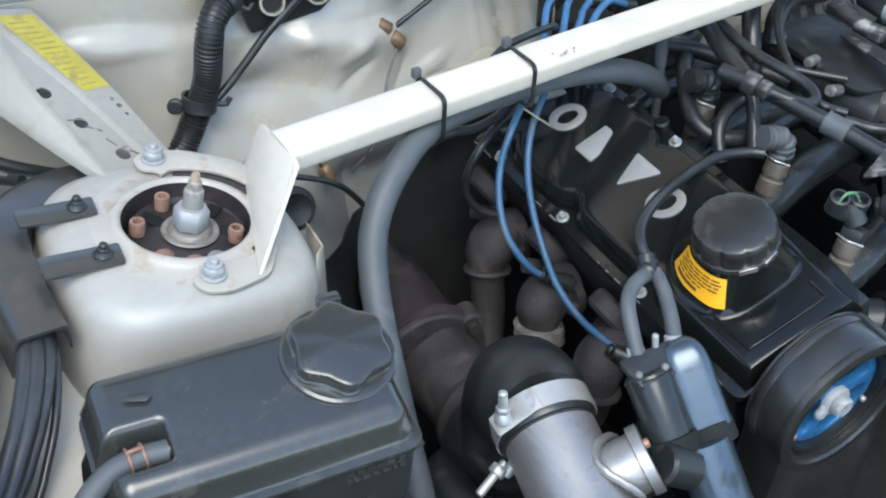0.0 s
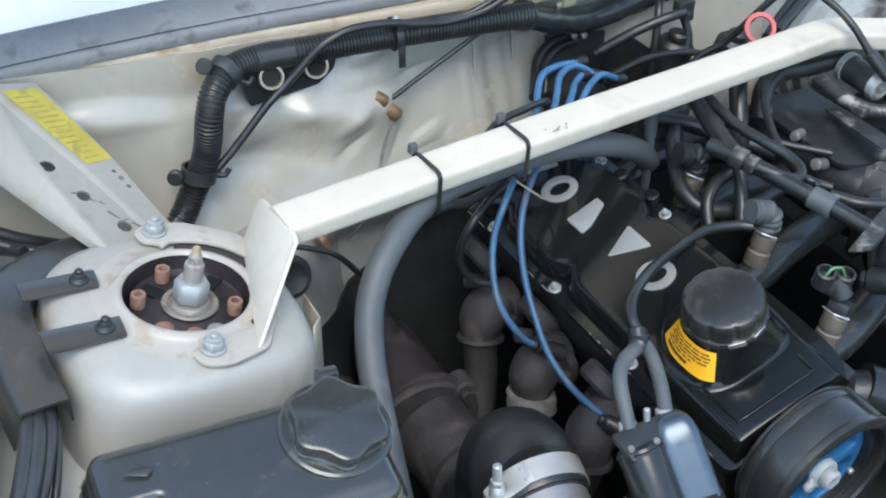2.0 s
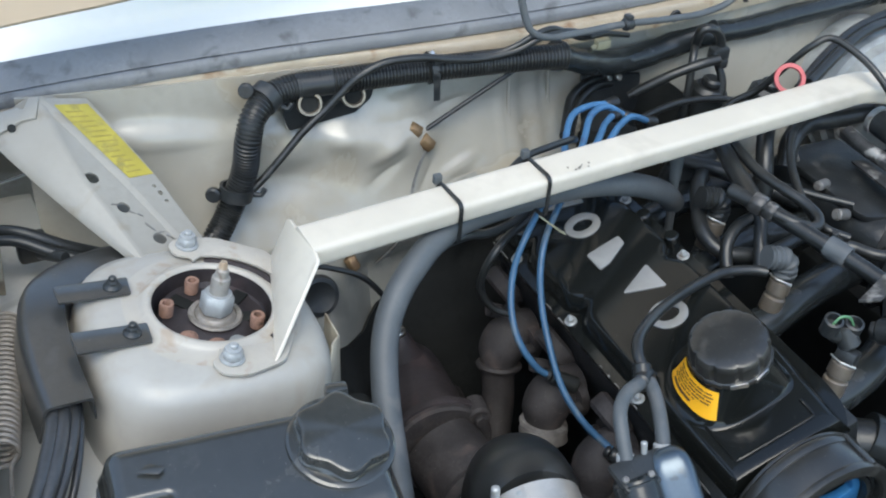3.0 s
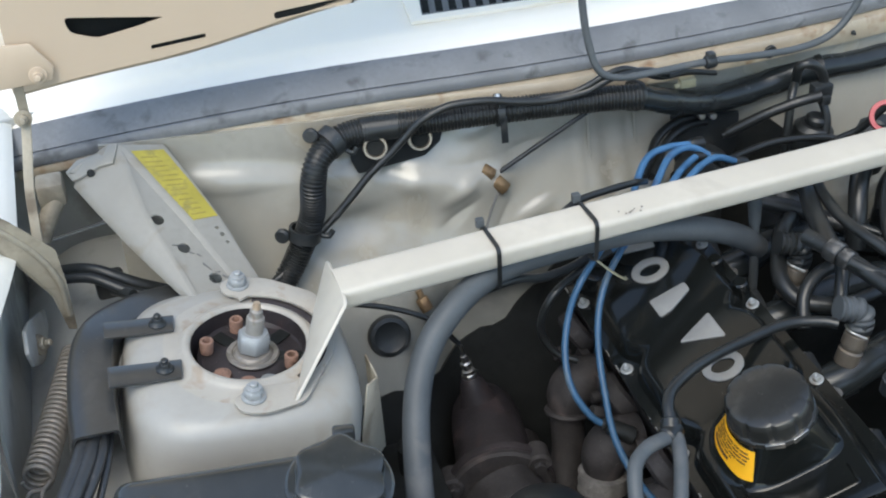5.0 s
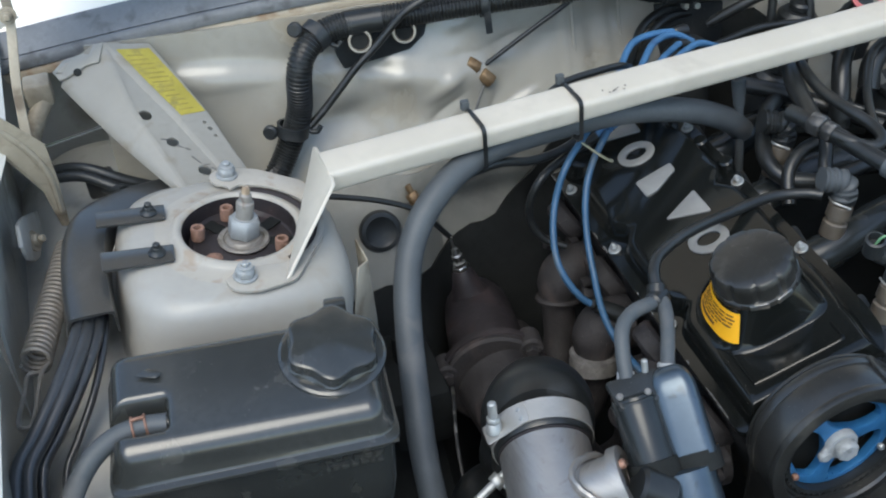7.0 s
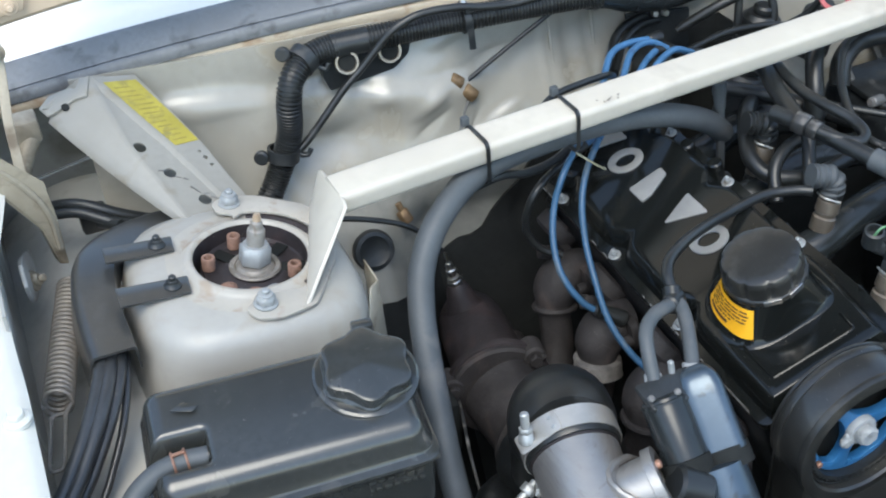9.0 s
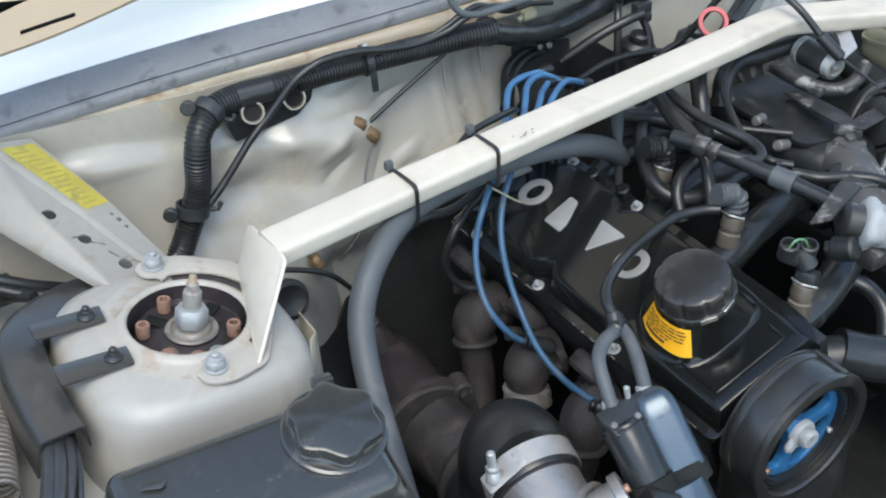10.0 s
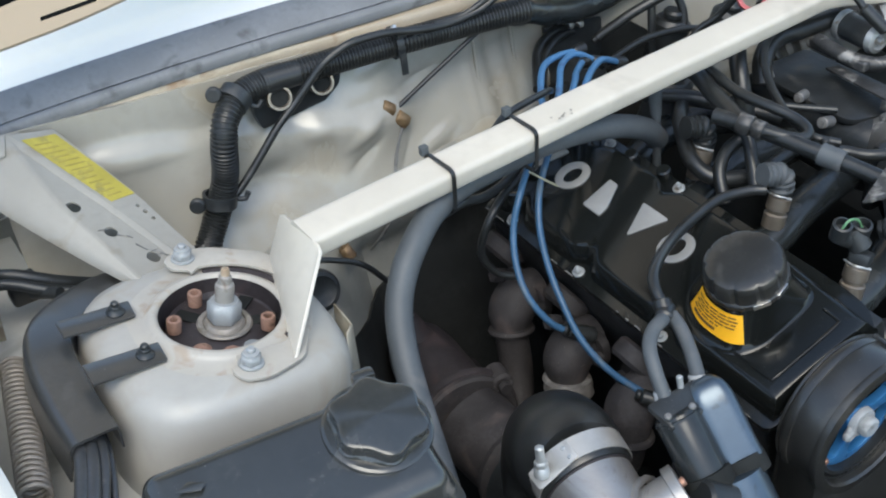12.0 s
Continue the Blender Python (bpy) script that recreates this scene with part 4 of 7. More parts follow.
        part("scratch", quad_plate([on(*(p - d - w), 0.0006), on(*(p + d - w * 0.3), 0.0006), on(*(p + d + w * 0.3), 0.0006), on(*(p - d + w), 0.0006)], 0.0006, 0), DULL_STEEL, br)
    return br


def build_duct():
    duct = thing("cable_duct", (-0.70, 0, 0.82), "black plastic cable duct bolted to the strut tower", "cable duct")
    path = spline([(-0.706, -0.088, 0.838), (-0.707, -0.03, 0.8405), (-0.703, 0.03, 0.842), (-0.690, 0.068, 0.840), (-0.660, 0.096, 0.832), (-0.62, 0.112, 0.824), (-0.57, 0.125, 0.81)], 0.006)
    prof = [(-0.0300, -0.034), (-0.0242, -0.008), (-0.0228, -0.0015), (-0.0205, 0.0028), (-0.0172, 0.0048), (-0.0130, 0.0050), (0.0165, 0.0030), (0.0195, 0.0018), (0.0205, -0.001), (0.0205, -0.024), (0.0185, -0.024), (0.0185, -0.003), (0.015, 0.0005), (-0.0165, 0.0018), (-0.0190, 0.0), (-0.0280, -0.034)]
    part("duct_shell", sweep(path, prof, up=(0, 0, 1)), DUCT_BLACK, duct)
    up = TOWER.to_3x3() @ Vector((0, 0, 1))
    for k, v in enumerate((0.044, -0.026)):
        plate = sheet(rounded([(-0.138, v - 0.013 - 0.003 * k), (-0.072, v - 0.012 - 0.002 * k), (-0.070, v + 0.012), (-0.138, v + 0.012 + 0.001 * k)], 0.002), 0.0025, TOWER @ Matrix.Translation((0, 0, -0.0005)), (), 0.0006)
        part("tab", plate, DUCT_BLACK, duct)
        p = tower_point(-0.0865, v, 0.0015)
        b = merge(lathe([(0.0085, 0), (0.0085, 0.002), (0.0062, 0.0045), (0.0058, 0.006)], frame_to(p, p + up), 20), hexa(p + up * 0.003, p + up * 0.0085, 0.0056), rod(p + up * 0.008, p + up * 0.0125, 0.0036, edge=0.001, seg=12))
        part("tab_bolt", b, DULL_BLACK, duct)
    # cables that leave its open end
    for dx, dz, r, ex, ey, ez in ((-0.012, -0.003, 0.0062, -0.781, -0.215, 0.792), (-0.003, -0.005, 0.0066, -0.771, -0.215, 0.790), (0.006, -0.009, 0.0052, -0.762, -0.205, 0.778), (-0.008, -0.015, 0.005, -0.776, -0.20, 0.775), (0.010, -0.016, 0.0036, -0.748, -0.195, 0.755), (0.000, -0.020, 0.0042, -0.765, -0.19, 0.765)):
        a, e = Vector((-0.710 + dx, -0.088, 0.832 + dz)), Vector((ex - 0.010, ey, ez))
        mid = a.lerp(e, 0.45) + Vector((0.008, 0, 0.008))
        pts = [(-0.706 + dx, -0.04, 0.837 + dz), a, mid, a.lerp(e, 0.75) + Vector((0.003, 0, 0.004)), e, e + Vector((-0.004, -0.06, -0.04)), e + Vector((0.0, -0.10, -0.11)), e + Vector((0.004, -0.11, -0.2))]
        solid("cable", hose(pts, r), CABLE, "blue-grey sheathed cable hanging out of the duct", "cable", "cables from the duct")
    # hood spring beside it
    top, bot = Vector((-0.729, 0.100, 0.788)), Vector((-0.766, -0.091, 0.806))
    d = (bot - top).normalized()
    s1 = d.cross(Vector((0, 0, 1))).normalized()
    s2 = s1.cross(d)
    turns, pts = 27, []
    n = turns * 14
    for k in range(n + 1):
        f = k / n
        ang = 2 * math.pi * turns * f
        r = 0.0118 + 0.0012 * f
        pts.append(top + d * ((bot - top).length * f) + s1 * (r * math.cos(ang)) + s2 * (r * math.sin(ang)))
    spring = thing("hood_spring", bot, "weathered grey steel coil tension spring", "spring")
    part("coil", sweep(pts, ring_shape(0.0022, 8)), SPRING_STEEL, spring)
    loop = [(-0.0118, -0.004), (-0.0085, 0.004), (-0.0062, 0.010), (-0.0062, 0.030), (-0.0062, 0.068), (0.0, 0.074), (0.0062, 0.068), (0.0062, 0.030), (0.0062, 0.012), (0.0, 0.0085), (-0.0050, 0.0085)]
    part("hook", hose([bot + s1 * q + d * w - s2 * 0.003 - Vector((0, 0, 0.15 * max(0, w))) for q, w in loop], 0.0020, 8, 0.002), SPRING_STEEL, spring)
    # folded metal shield on the tower's inner side
    shield = quad_plate([(-0.4523, -0.052, 0.7886), (-0.4384, -0.036, 0.7818), (-0.4395, -0.046, 0.694), (-0.4681, -0.072, 0.690), (-0.4660, -0.071, 0.740)], 0.002, 0.0006)
    solid("metal_shield", merge(shield, quad_plate([(-0.4384, -0.035, 0.7818), (-0.4440, -0.014, 0.7960), (-0.4440, -0.010, 0.72), (-0.4390, -0.044, 0.700)], 0.002, 0.0006)), CREAM_DIRTY, "cream folded sheet shield beside the tower", "shield")


# ---- expansion tank ----
TANK = pose(-0.590, -0.214, 0.0, 0, 0, -6)


def build_tank():
    tank = thing("expansion_tank", (-0.59, -0.21, 0.69), "black plastic coolant expansion tank with a screw cap", "coolant tank")
    def inside(x, y, hx, hy, r):
        """Distance inside a rectangle with rounded corners."""
        qx, qy = abs(x) - hx + r, abs(y) - hy + r
        return r - math.hypot(max(qx, 0), max(qy, 0)) - min(max(qx, qy), 0)
    round_r, lip_z = 0.016, 0.794
    def shell(x, y):
        top = 0.8352 + 0.199 * y - 0.021 * x
        d = inside(x, y + 0.003, 0.1135, 0.0545, 0.015)
        def drop(q):
            if q >= round_r:
                return 0.0
            if q >= 0:
                return round_r - math.sqrt(max(0.0, round_r ** 2 - (round_r - q) ** 2))
            return round_r - q * 2.4
        z = top - drop(d)
        # hose recess let into the side
        q = -inside(x + 0.105, y + 0.019, 0.039, 0.016, 0.004)
        if q < 0.006:
            z = min(z, max(0.808, top - (0.006 - math.sqrt(max(0, 0.006 ** 2 - (0.006 - max(q, 0)) ** 2))) + min(q, 0) * 5))
        return (x, y, max(z, lip_z))
    bm = grid_surface(shell, steps(-0.1185, 0.1185, 150), steps(-0.069, 0.064, 90))
    part("upper_shell", moved(bm, TANK), TANK_BLACK, tank, sharp=70)
    def plan(hx, hy):
        return [(-hx, hy), (hx, hy), (hx, -hy - 0.004), (-hx, -hy - 0.004)]
    part("seam_lip", moved(sheet(rounded(plan(0.1215, 0.0655), 0.018), 0.006, Matrix.Translation((0, 0, lip_z - 0.005)), (), 0.002), TANK), TANK_BLACK, tank)
    low = loft([[(x * k, y * k, z) for x, y in rounded(plan(0.116, 0.062), 0.014)] for k, z in ((1, lip_z - 0.004), (0.98, 0.74), (0.93, 0.70), (0.86, 0.69))], True, True)
    part("lower_shell", moved(low, TANK), TANK_BLACK, tank, sharp=50)
    part("nozzle", moved(rod((-0.064, -0.019, 0.820), (-0.090, -0.019, 0.820), 0.0075, edge=0.002), TANK), TANK_BLACK, tank)
    part("moulded_mark", moved(sheet([(-0.09, 0.018), (-0.078, 0.024), (-0.066, 0.017), (-0.072, 0.012)], 0.001, pose(0, 0, 0.8405, 11, 0, 0), (), 0.0004), TANK), TANK_BLACK, tank)
    rnd = random.Random(5)
    for row in (0.784, 0.774):
        x = 0.055
        while x < 0.105:
            w = rnd.uniform(0.003, 0.007)
            part("moulded_letter_bar", moved(box(x, x + w, -0.0682, -0.0655, row - 0.0022, row + 0.0022, 0.0005), TANK), TANK_BLACK, tank)
            x += w + 0.0022
    # screw cap with lobes
    cap = []
    for r, h, lobe in ((0.040, -0.004, 0), (0.0450, -0.004, 0), (0.0468, -0.001, 0), (0.0462, 0.002, 0), (0.0440, 0.0035, 0), (0.0425, 0.0038, 0.8), (0.0425, 0.0055, 1), (0.0412, 0.0068, 1), (0.0405, 0.0145, 1), (0.0414, 0.0158, 1), (0.0408, 0.0172, 1.02), (0.0388, 0.0182, 1.05), (0.0375, 0.0184, 1.1), (0.028, 0.0196, 0.9), (0.0, 0.0206, 0)):
        ring = []
        for k in range(96):
            a = 2 * math.pi * k / 96
            f = 1 - 0.15 * lobe * (0.5 - 0.5 * math.cos(6 * a)) ** 0.9
            ring.append((max(r, 1e-4) * f * math.cos(a), max(r, 1e-4) * f * math.sin(a), h))
        cap.append(ring)
    cm = pose(-0.512, -0.212, 0.8335, 11, 1, 17)
    part("screw_cap", moved(loft(cap, True, True), cm), TANK_BLACK, tank, "black ribbed screw cap", sharp=30)
    part("lug", moved(box(-0.010, 0.010, -0.006, 0.006, -0.004, 0.010, 0.003), pose(-0.497, -0.166, 0.842, 0, 0, -10)), TANK_BLACK, tank)
    hs = [(-0.659, -0.228, 0.821), (-0.682, -0.2245, 0.8215), (-0.705, -0.228, 0.820), (-0.728, -0.240, 0.812), (-0.750, -0.262, 0.792), (-0.765, -0.29, 0.76), (-0.772, -0.32, 0.71), (-0.775, -0.34, 0.63)]
    solid("overflow_hose", hose(hs, 0.0090), GREY_HOSE, "dusty dark rubber overflow hose from the tank", "hose")
    clip = thing("hose_clip", (-0.682, -0.2245, 0.8215), "copper coloured spring clip on the tank hose", "hose clip")
    for dx in (-0.0055, 0.0055):
        part("clip_ring", sweep(spline([(-0.682 + dx, -0.2245 + 0.0098 * math.cos(q), 0.8215 + 0.0098 * math.sin(q)) for q in steps(0, 6.1, 16)], 0.003), ring_shape(0.0012, 6)), COPPER, clip)
    part("clip_ear", box(-0.688, -0.676, -0.2265, -0.2235, 0.8312, 0.8335, 0.0006), COPPER, clip)


# ---- engine ----
VC = pose(-0.1035, 0, 0.755, 0, -17.7, 0)


def vc(u, v, w):
    return VC @ Vector((u, v, w))


def build_engine():
    head = thing("cylinder_head", (-0.08, -0.12, 0.62), "dark cast engine block and cylinder head under the valve cover", "engine")
    part("head_casting", moved(box(-0.080, 0.085, -0.335, 0.105, -0.13, -0.006, 0.006), VC), CAST_BLACK, head)
    part("block", moved(box(-0.075, 0.085, -0.33, 0.11, -0.42, -0.131, 0.01), VC), UNDER_AND_SHADE, head)
    for k in range(4):
        part("port_boss", moved(rod((-0.078, -0.275 + 0.118 * k, -0.055), (-0.100, -0.275 + 0.118 * k, -0.062), 0.028, edge=0.004), VC), RUST, head)
    cover = thing("valve_cover", vc(0, -0.12, 0), "gloss black enamelled valve cover with silver raised emblem plates", "valve cover")
    # flange with bolt ears
    rim = [(-0.084, -0.346), (0.060, -0.346), (0.080, -0.318), (0.084, -0.29), (0.084, 0.10), (-0.084, 0.10)]
    part("flange", moved(sheet(rounded(rim, 0.012), 0.008, Matrix.Translation((0, 0, -0.006)), (), 0.002), VC), GLOSS_BLACK, cover)
    # pan: sides waisted between the nuts
    def pan(w, grow, front):
        pts = []
        L0, L1 = -0.342 + front, 0.092
        n = 60
        for k in range(n + 1):
            v = L0 + (L1 - L0) * k / n
            pin = sum(math.exp(-((v - q) / 0.012) ** 2) for q in (0.053, -0.065, -0.194))
            pts.append((-0.073 + grow + 0.012 * min(1, pin), v, w))
        for k in range(n + 1):
            v = L1 + (L0 - L1) * k / n
            pin = sum(math.exp(-((v - q) / 0.012) ** 2) for q in (0.053, -0.065, -0.187))
            narrow = 0.008 * max(0.0, min(1.0, (-0.24 - v) / 0.09))
            pts.append((0.073 - grow - 0.012 * min(1, pin) - narrow, v, w))
        return pts
    rings = [pan(-0.001, 0, 0), pan(0.004, 0.0, 0.0), pan(0.014, 0.006, 0.002), pan(0.0205, 0.009, 0.0035), pan(0.0232, 0.0125, 0.0065), pan(0.0238, 0.018, 0.012)]
    part("pan", moved(loft(rings, True, True), VC), GLOSS_BLACK, cover, sharp=50)
    # raised outline panel near the front and the filler hump
    part("panel_rib", moved(sweep(spline([(-0.050, -0.272, 0.0242), (-0.050, -0.316, 0.0242), (-0.046, -0.3205, 0.0242), (-0.005, -0.3215, 0.0242), (0.036, -0.3220, 0.0242), (0.0395, -0.318, 0.0242), (0.041, -0.300, 0.0242)], 0.003), ring_shape(0.0017, 8)), VC), GLOSS_BLACK, cover)
    # a cone under the cap on the outer side, a square shoulder towards the front
    cu, cv = 0.004, -0.242
    def reach(w):
        q = max(0.0, min(1.0, (w - 0.0225) / 0.0395))
        return (0.062 - 0.025 * q ** 0.8, 0.049 - 0.0125 * q ** 0.6, 0.0465 - 0.011 * q ** 0.9, 0.062 - 0.025 * q ** 0.8)
    def hump_point(a, w, lift=0.0):
        left, right, front, rear = reach(w)
        c, s = math.cos(a), math.sin(a)
        hu, hv = (left if c < 0 else right) + lift, (front if s < 0 else rear) + lift
        q = max(0.0, min(1.0, (w - 0.0225) / 0.0395))
        power = 2.15 if c < 0 and s > 0 else (5.0 - 2.6 * q if c >= 0 else 3.6 - 1.4 * q)
        f = (abs(c / hu) ** power + abs(s / hv) ** power) ** (-1 / power)
        return (cu + f * c, cv + f * s, w)
    rings = [[hump_point(2 * math.pi * k / 72, w, lift) for k in range(72)] for w, lift in ((0.0228, 0.004), (0.0240, 0.0012), (0.0262, 0), (0.031, 0), (0.038, 0), (0.046, 0), (0.054, 0), (0.0605, 0), (0.064, -0.001))]
    part("filler_hump", moved(loft(rings, True, True), VC), GLOSS_BLACK, cover, sharp=45)
    # oil filler cap with grips and flat facets
    capm = VC @ pose(0.004, -0.242, 0.0585, 0, 0, 12)
    prof = []
    for r, h, facet in ((0.033, 0.0, 0), (0.0385, 0.0006, 0), (0.0398, 0.002, 0), (0.0398, 0.0075, 0), (0.0388, 0.0085, 1), (0.0386, 0.021, 1), (0.0380, 0.0255, 1), (0.0362, 0.0285, 1), (0.0335, 0.0298, 0.6), (0.0250, 0.0306, 0.15), (0.0120, 0.0311, 0)):
        ring = []
        for k in range(120):
            a = 2 * math.pi * k / 120
            q = (a % (math.pi / 5)) / (math.pi / 5)
            # shallow flutes between ten wide grips
            f = 1 - 0.040 * facet * max(0.0, 1 - abs(q - 0.5) / 0.13) ** 0.6
            ring.append((r * f * math.cos(a), r * f * math.sin(a), h))
        prof.append(ring)
    oil = part("oil_cap", moved(loft(prof, True, True), capm), CAP_BLACK, cover, "black plastic oil filler cap", sharp=24)
    # pads on the skirt; the two bright steel ones stand for its highlights
    for a in (198, 234, 270, 306):
        c, s = math.cos(radians(a)), math.sin(radians(a))
        part("skirt_glint_pad", moved(box(-0.0085, 0.0085, -0.0012, 0.0012, -0.0028, 0.0028, 0.0006), capm @ Matrix.Translation((0.0394 * c, 0.0394 * s, 0.0052)) @ pose(0, 0, 0, 0, 0, a + 90)), STEEL if a in (234, 270) else DULL_BLACK, oil)
    # label bent round the hump's slope, with bars for its print
    def lab(a, w, lift=0.0):
        return vc(*hump_point(radians(a), w, lift))
    part("label", grid_surface(lambda a, w: lab(a, w, 0.0009), steps(139, 219, 24), steps(0.0315, 0.0560, 8), 0.0005), LABEL, cover, "orange yellow printed label")
    rnd = random.Random(11)
    for i, w in enumerate((0.0530, 0.0500, 0.0470, 0.0440, 0.0408, 0.0368)):
        a, hw = 146 + 4 * (i % 2), 0.0006 if i < 5 else 0.0012
        last = (212, 214, 211, 214, 190, 186)[i]
        while a < last - 3:
            b = min(last, a + rnd.uniform(6, 15) if i < 5 else last)
            part("print_bar", grid_surface(lambda t, q: lab(t, q, 0.0017), steps(a, b, 5), (w - hw, w + hw), 0.0002), INK, cover)
            a = b + 2.2
    # worn slivers along the flange where the enamel has gone
    rnd = random.Random(21)
    for k in range(26):
        if k < 18:
            v, h, w = -0.33 + 0.42 * rnd.random() ** 1.6, rnd.uniform(0.002, 0.010), rnd.uniform(0.0004, 0.0009)
            q = [(-0.0832 - w, v - h, 0.00215), (-0.0832 + w, v - h * 0.7, 0.00215), (-0.0832 + w, v + h * 0.8, 0.00215), (-0.0832 - w, v + h, 0.00215)]
        else:
            u, h, w = rnd.uniform(-0.07, 0.05), rnd.uniform(0.002, 0.008), rnd.uniform(0.0004, 0.0009)
            q = [(u - h, -0.3450 - w, 0.00215), (u + h, -0.3450 - w, 0.00215), (u + h * 0.7, -0.3450 + w, 0.00215), (u - h * 0.8, -0.3450 + w, 0.00215)]
        part("worn_edge", quad_plate([vc(*c) for c in q], 0.0004, 0), DULL_STEEL, cover)
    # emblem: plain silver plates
    def plate(name, outline, holes=()):
        part(name, moved(sheet(outline, 0.0022, Matrix.Translation((0, 0, 0.0236)), holes, 0.0005), VC), LETTER, cover)
    for v in (0.031, -0.137):
        plate("emblem_plate", circle(0.004, v, 0.0215, 36, 0.0190), (circle(0.004, v, 0.0125, 28, 0.0085),))
    plate("emblem_plate", rounded([(-0.018, 0.078), (0.026, 0.062), (0.026, 0.094)], 0.004))
    plate("emblem_plate", rounded([(-0.018, -0.040), (-0.004, -0.038), (0.026, -0.022), (0.026, -0.009), (-0.018, -0.012)], 0.003))
    plate("emblem_plate", rounded([(-0.018, -0.084), (0.026, -0.104), (0.026, -0.064)], 0.004))
    up = VC.to_3x3() @ Vector((0, 0, 1))
    for u, vs in ((-0.0755, (0.053, -0.065, -0.194)), (0.0755, (0.053, -0.062, -0.187))):
        for v in vs:
            bolt(cover, vc(u, v, 0.002), up, 0.0045, 0.0050, ZINC, True, 0.003, "cover_nut")
    for u, v in ((0.071, 0.008), (0.076, -0.040)):
        part("clip_boss", moved(rod((u, v, -0.002), (u, v, 0.020), 0.0085, edge=0.002), VC), GLOSS_BLACK, cover)
    # timing belt cover and blue cam gear
    tc = thing("timing_cover", (-0.115, -0.37, 0.60), "black plastic timing belt cover around a blue cam gear", "timing cover")
    c = Vector((-0.112, 0, 0.738))
    def arc_plan(r, drop, wide):
        pts = [(r * math.cos(radians(a)), r * math.sin(radians(a))) for a in range(-25, 206, 5)]
        return pts + [(-r * 0.9 - 0.005, -drop), (r * 0.95 + wide, -drop)]
    m = Matrix(((1, 0, 0, c.x), (0, 0, -1, -0.357), (0, 1, 0, c.z), (0, 0, 0, 1)))
    part("cover_shell", sheet(arc_plan(0.0725, 0.22, 0.015), 0.045, m, (circle(0, 0, 0.0650, 56),), 0.0035), CAP_BLACK, tc)
    part("outer_rim", moved(lathe([(0.0615, 0.030), (0.0615, 0.0445), (0.0635, 0.0470), (0.0700, 0.0470), (0.0738, 0.0455), (0.0745, 0.042), (0.0738, 0.0385), (0.0715, 0.0375)], None, 72, False), m), CAP_BLACK, tc)
    part("back_rim", moved(lathe([(0.0715, 0.004), (0.0738, 0.0045), (0.0742, 0.008), (0.0735, 0.0115), (0.0715, 0.012)], None, 72, False), m), CAP_BLACK, tc)
    for a in (62,):
        part("top_rib", moved(box(0.0715, 0.0765, -0.0035, 0.0035, 0.004, 0.043, 0.0016), m @ pose(0, 0, 0, 0, 0, a)), CAP_BLACK, tc)
    part("back_plate", sheet(arc_plan(0.0715, 0.23, 0.02), 0.003, m @ Matrix.Translation((0, 0, -0.003)), (), 0.001), CAP_BLACK, tc)
    teeth = []
    for k in range(112):
        a = math.pi * k / 56
        r = 0.0585 if k % 2 else 0.0550
        teeth.append((r * math.cos(a), r * math.sin(a)))
    part("belt", sheet(teeth, 0.020, m @ Matrix.Translation((0, 0, 0.018)), (circle(0, 0, 0.0525, 64),)), RUBBER, tc, "toothed rubber belt")
    part("belt_back", moved(lathe([(0.0590, 0.018), (0.0590, 0.0385), (0.0608, 0.0385), (0.0608, 0.018)], None, 64, False), m), RUBBER, tc)
    gaps = []
    for k in range(3):
        a0 = radians(120 * k + 70)
        gaps.append(rounded([(r * math.cos(a0 + q), r * math.sin(a0 + q)) for r, q in ((0.0180, -0.62), (0.0300, -0.84), (0.0425, -0.84), (0.0462, -0.5), (0.0466, 0.0), (0.0462, 0.5), (0.0425, 0.84), (0.0300, 0.84), (0.0180, 0.62))], 0.004))
    part("cam_gear", sheet(circle(0, 0, 0.0520, 64), 0.009, m @ Matrix.Translation((0, 0, 0.021)), gaps, 0.001), BLUE_ANO, tc, "blue anodised cam gear")
    part("gear_back", moved(lathe([(0, 0.006), (0.060, 0.006), (0.060, 0.008), (0, 0.008)], None, 40), m), UNDER_AND_SHADE, tc)
    part("cam_bolt", moved(merge(lathe([(0.0, 0.036), (0.0150, 0.036), (0.0150, 0.041), (0.0140, 0.0425), (0, 0.0425)], None, 28), hexa((0, 0, 0.041), (0, 0, 0.052), 0.0112, 0.002)), m @ Matrix.Translation((0, 0, -0.006))), WHITE_CORRODED, tc, "corroded pale cam bolt")
    part("dowel", moved(merge(rod((-0.015, -0.009, 0.036), (-0.015, -0.009, 0.043), 0.0065, edge=0.002), rod((-0.010, -0.006, 0.036), (-0.010, -0.006, 0.042), 0.009, edge=0.002)), m @ Matrix.Translation((0, 0, -0.006))), WHITE_CORRODED, tc)
    for a in (93, 213, 333):
        p = Vector((0.0492 * math.cos(radians(a)), 0.0492 * math.sin(radians(a)), 0.030))
        part("gear_screw", moved(hexa(p, p + Vector((0, 0, 0.005)), 0.0036), m), COPPER if a != 333 else ZINC, tc)
    return cover


# ---- things on the firewall ----
def strap_ring(center, d, r, width, thick, material, parent, name="band"):
    c, d = Vector(center), Vector(d).normalized()
    prof = [(r, -width / 2), (r + thick, -width / 2), (r + thick, width / 2), (r, width / 2), (r, -width / 2)]
    return part(name, lathe(prof, frame_to(c, c + d), 28, False), material, parent)


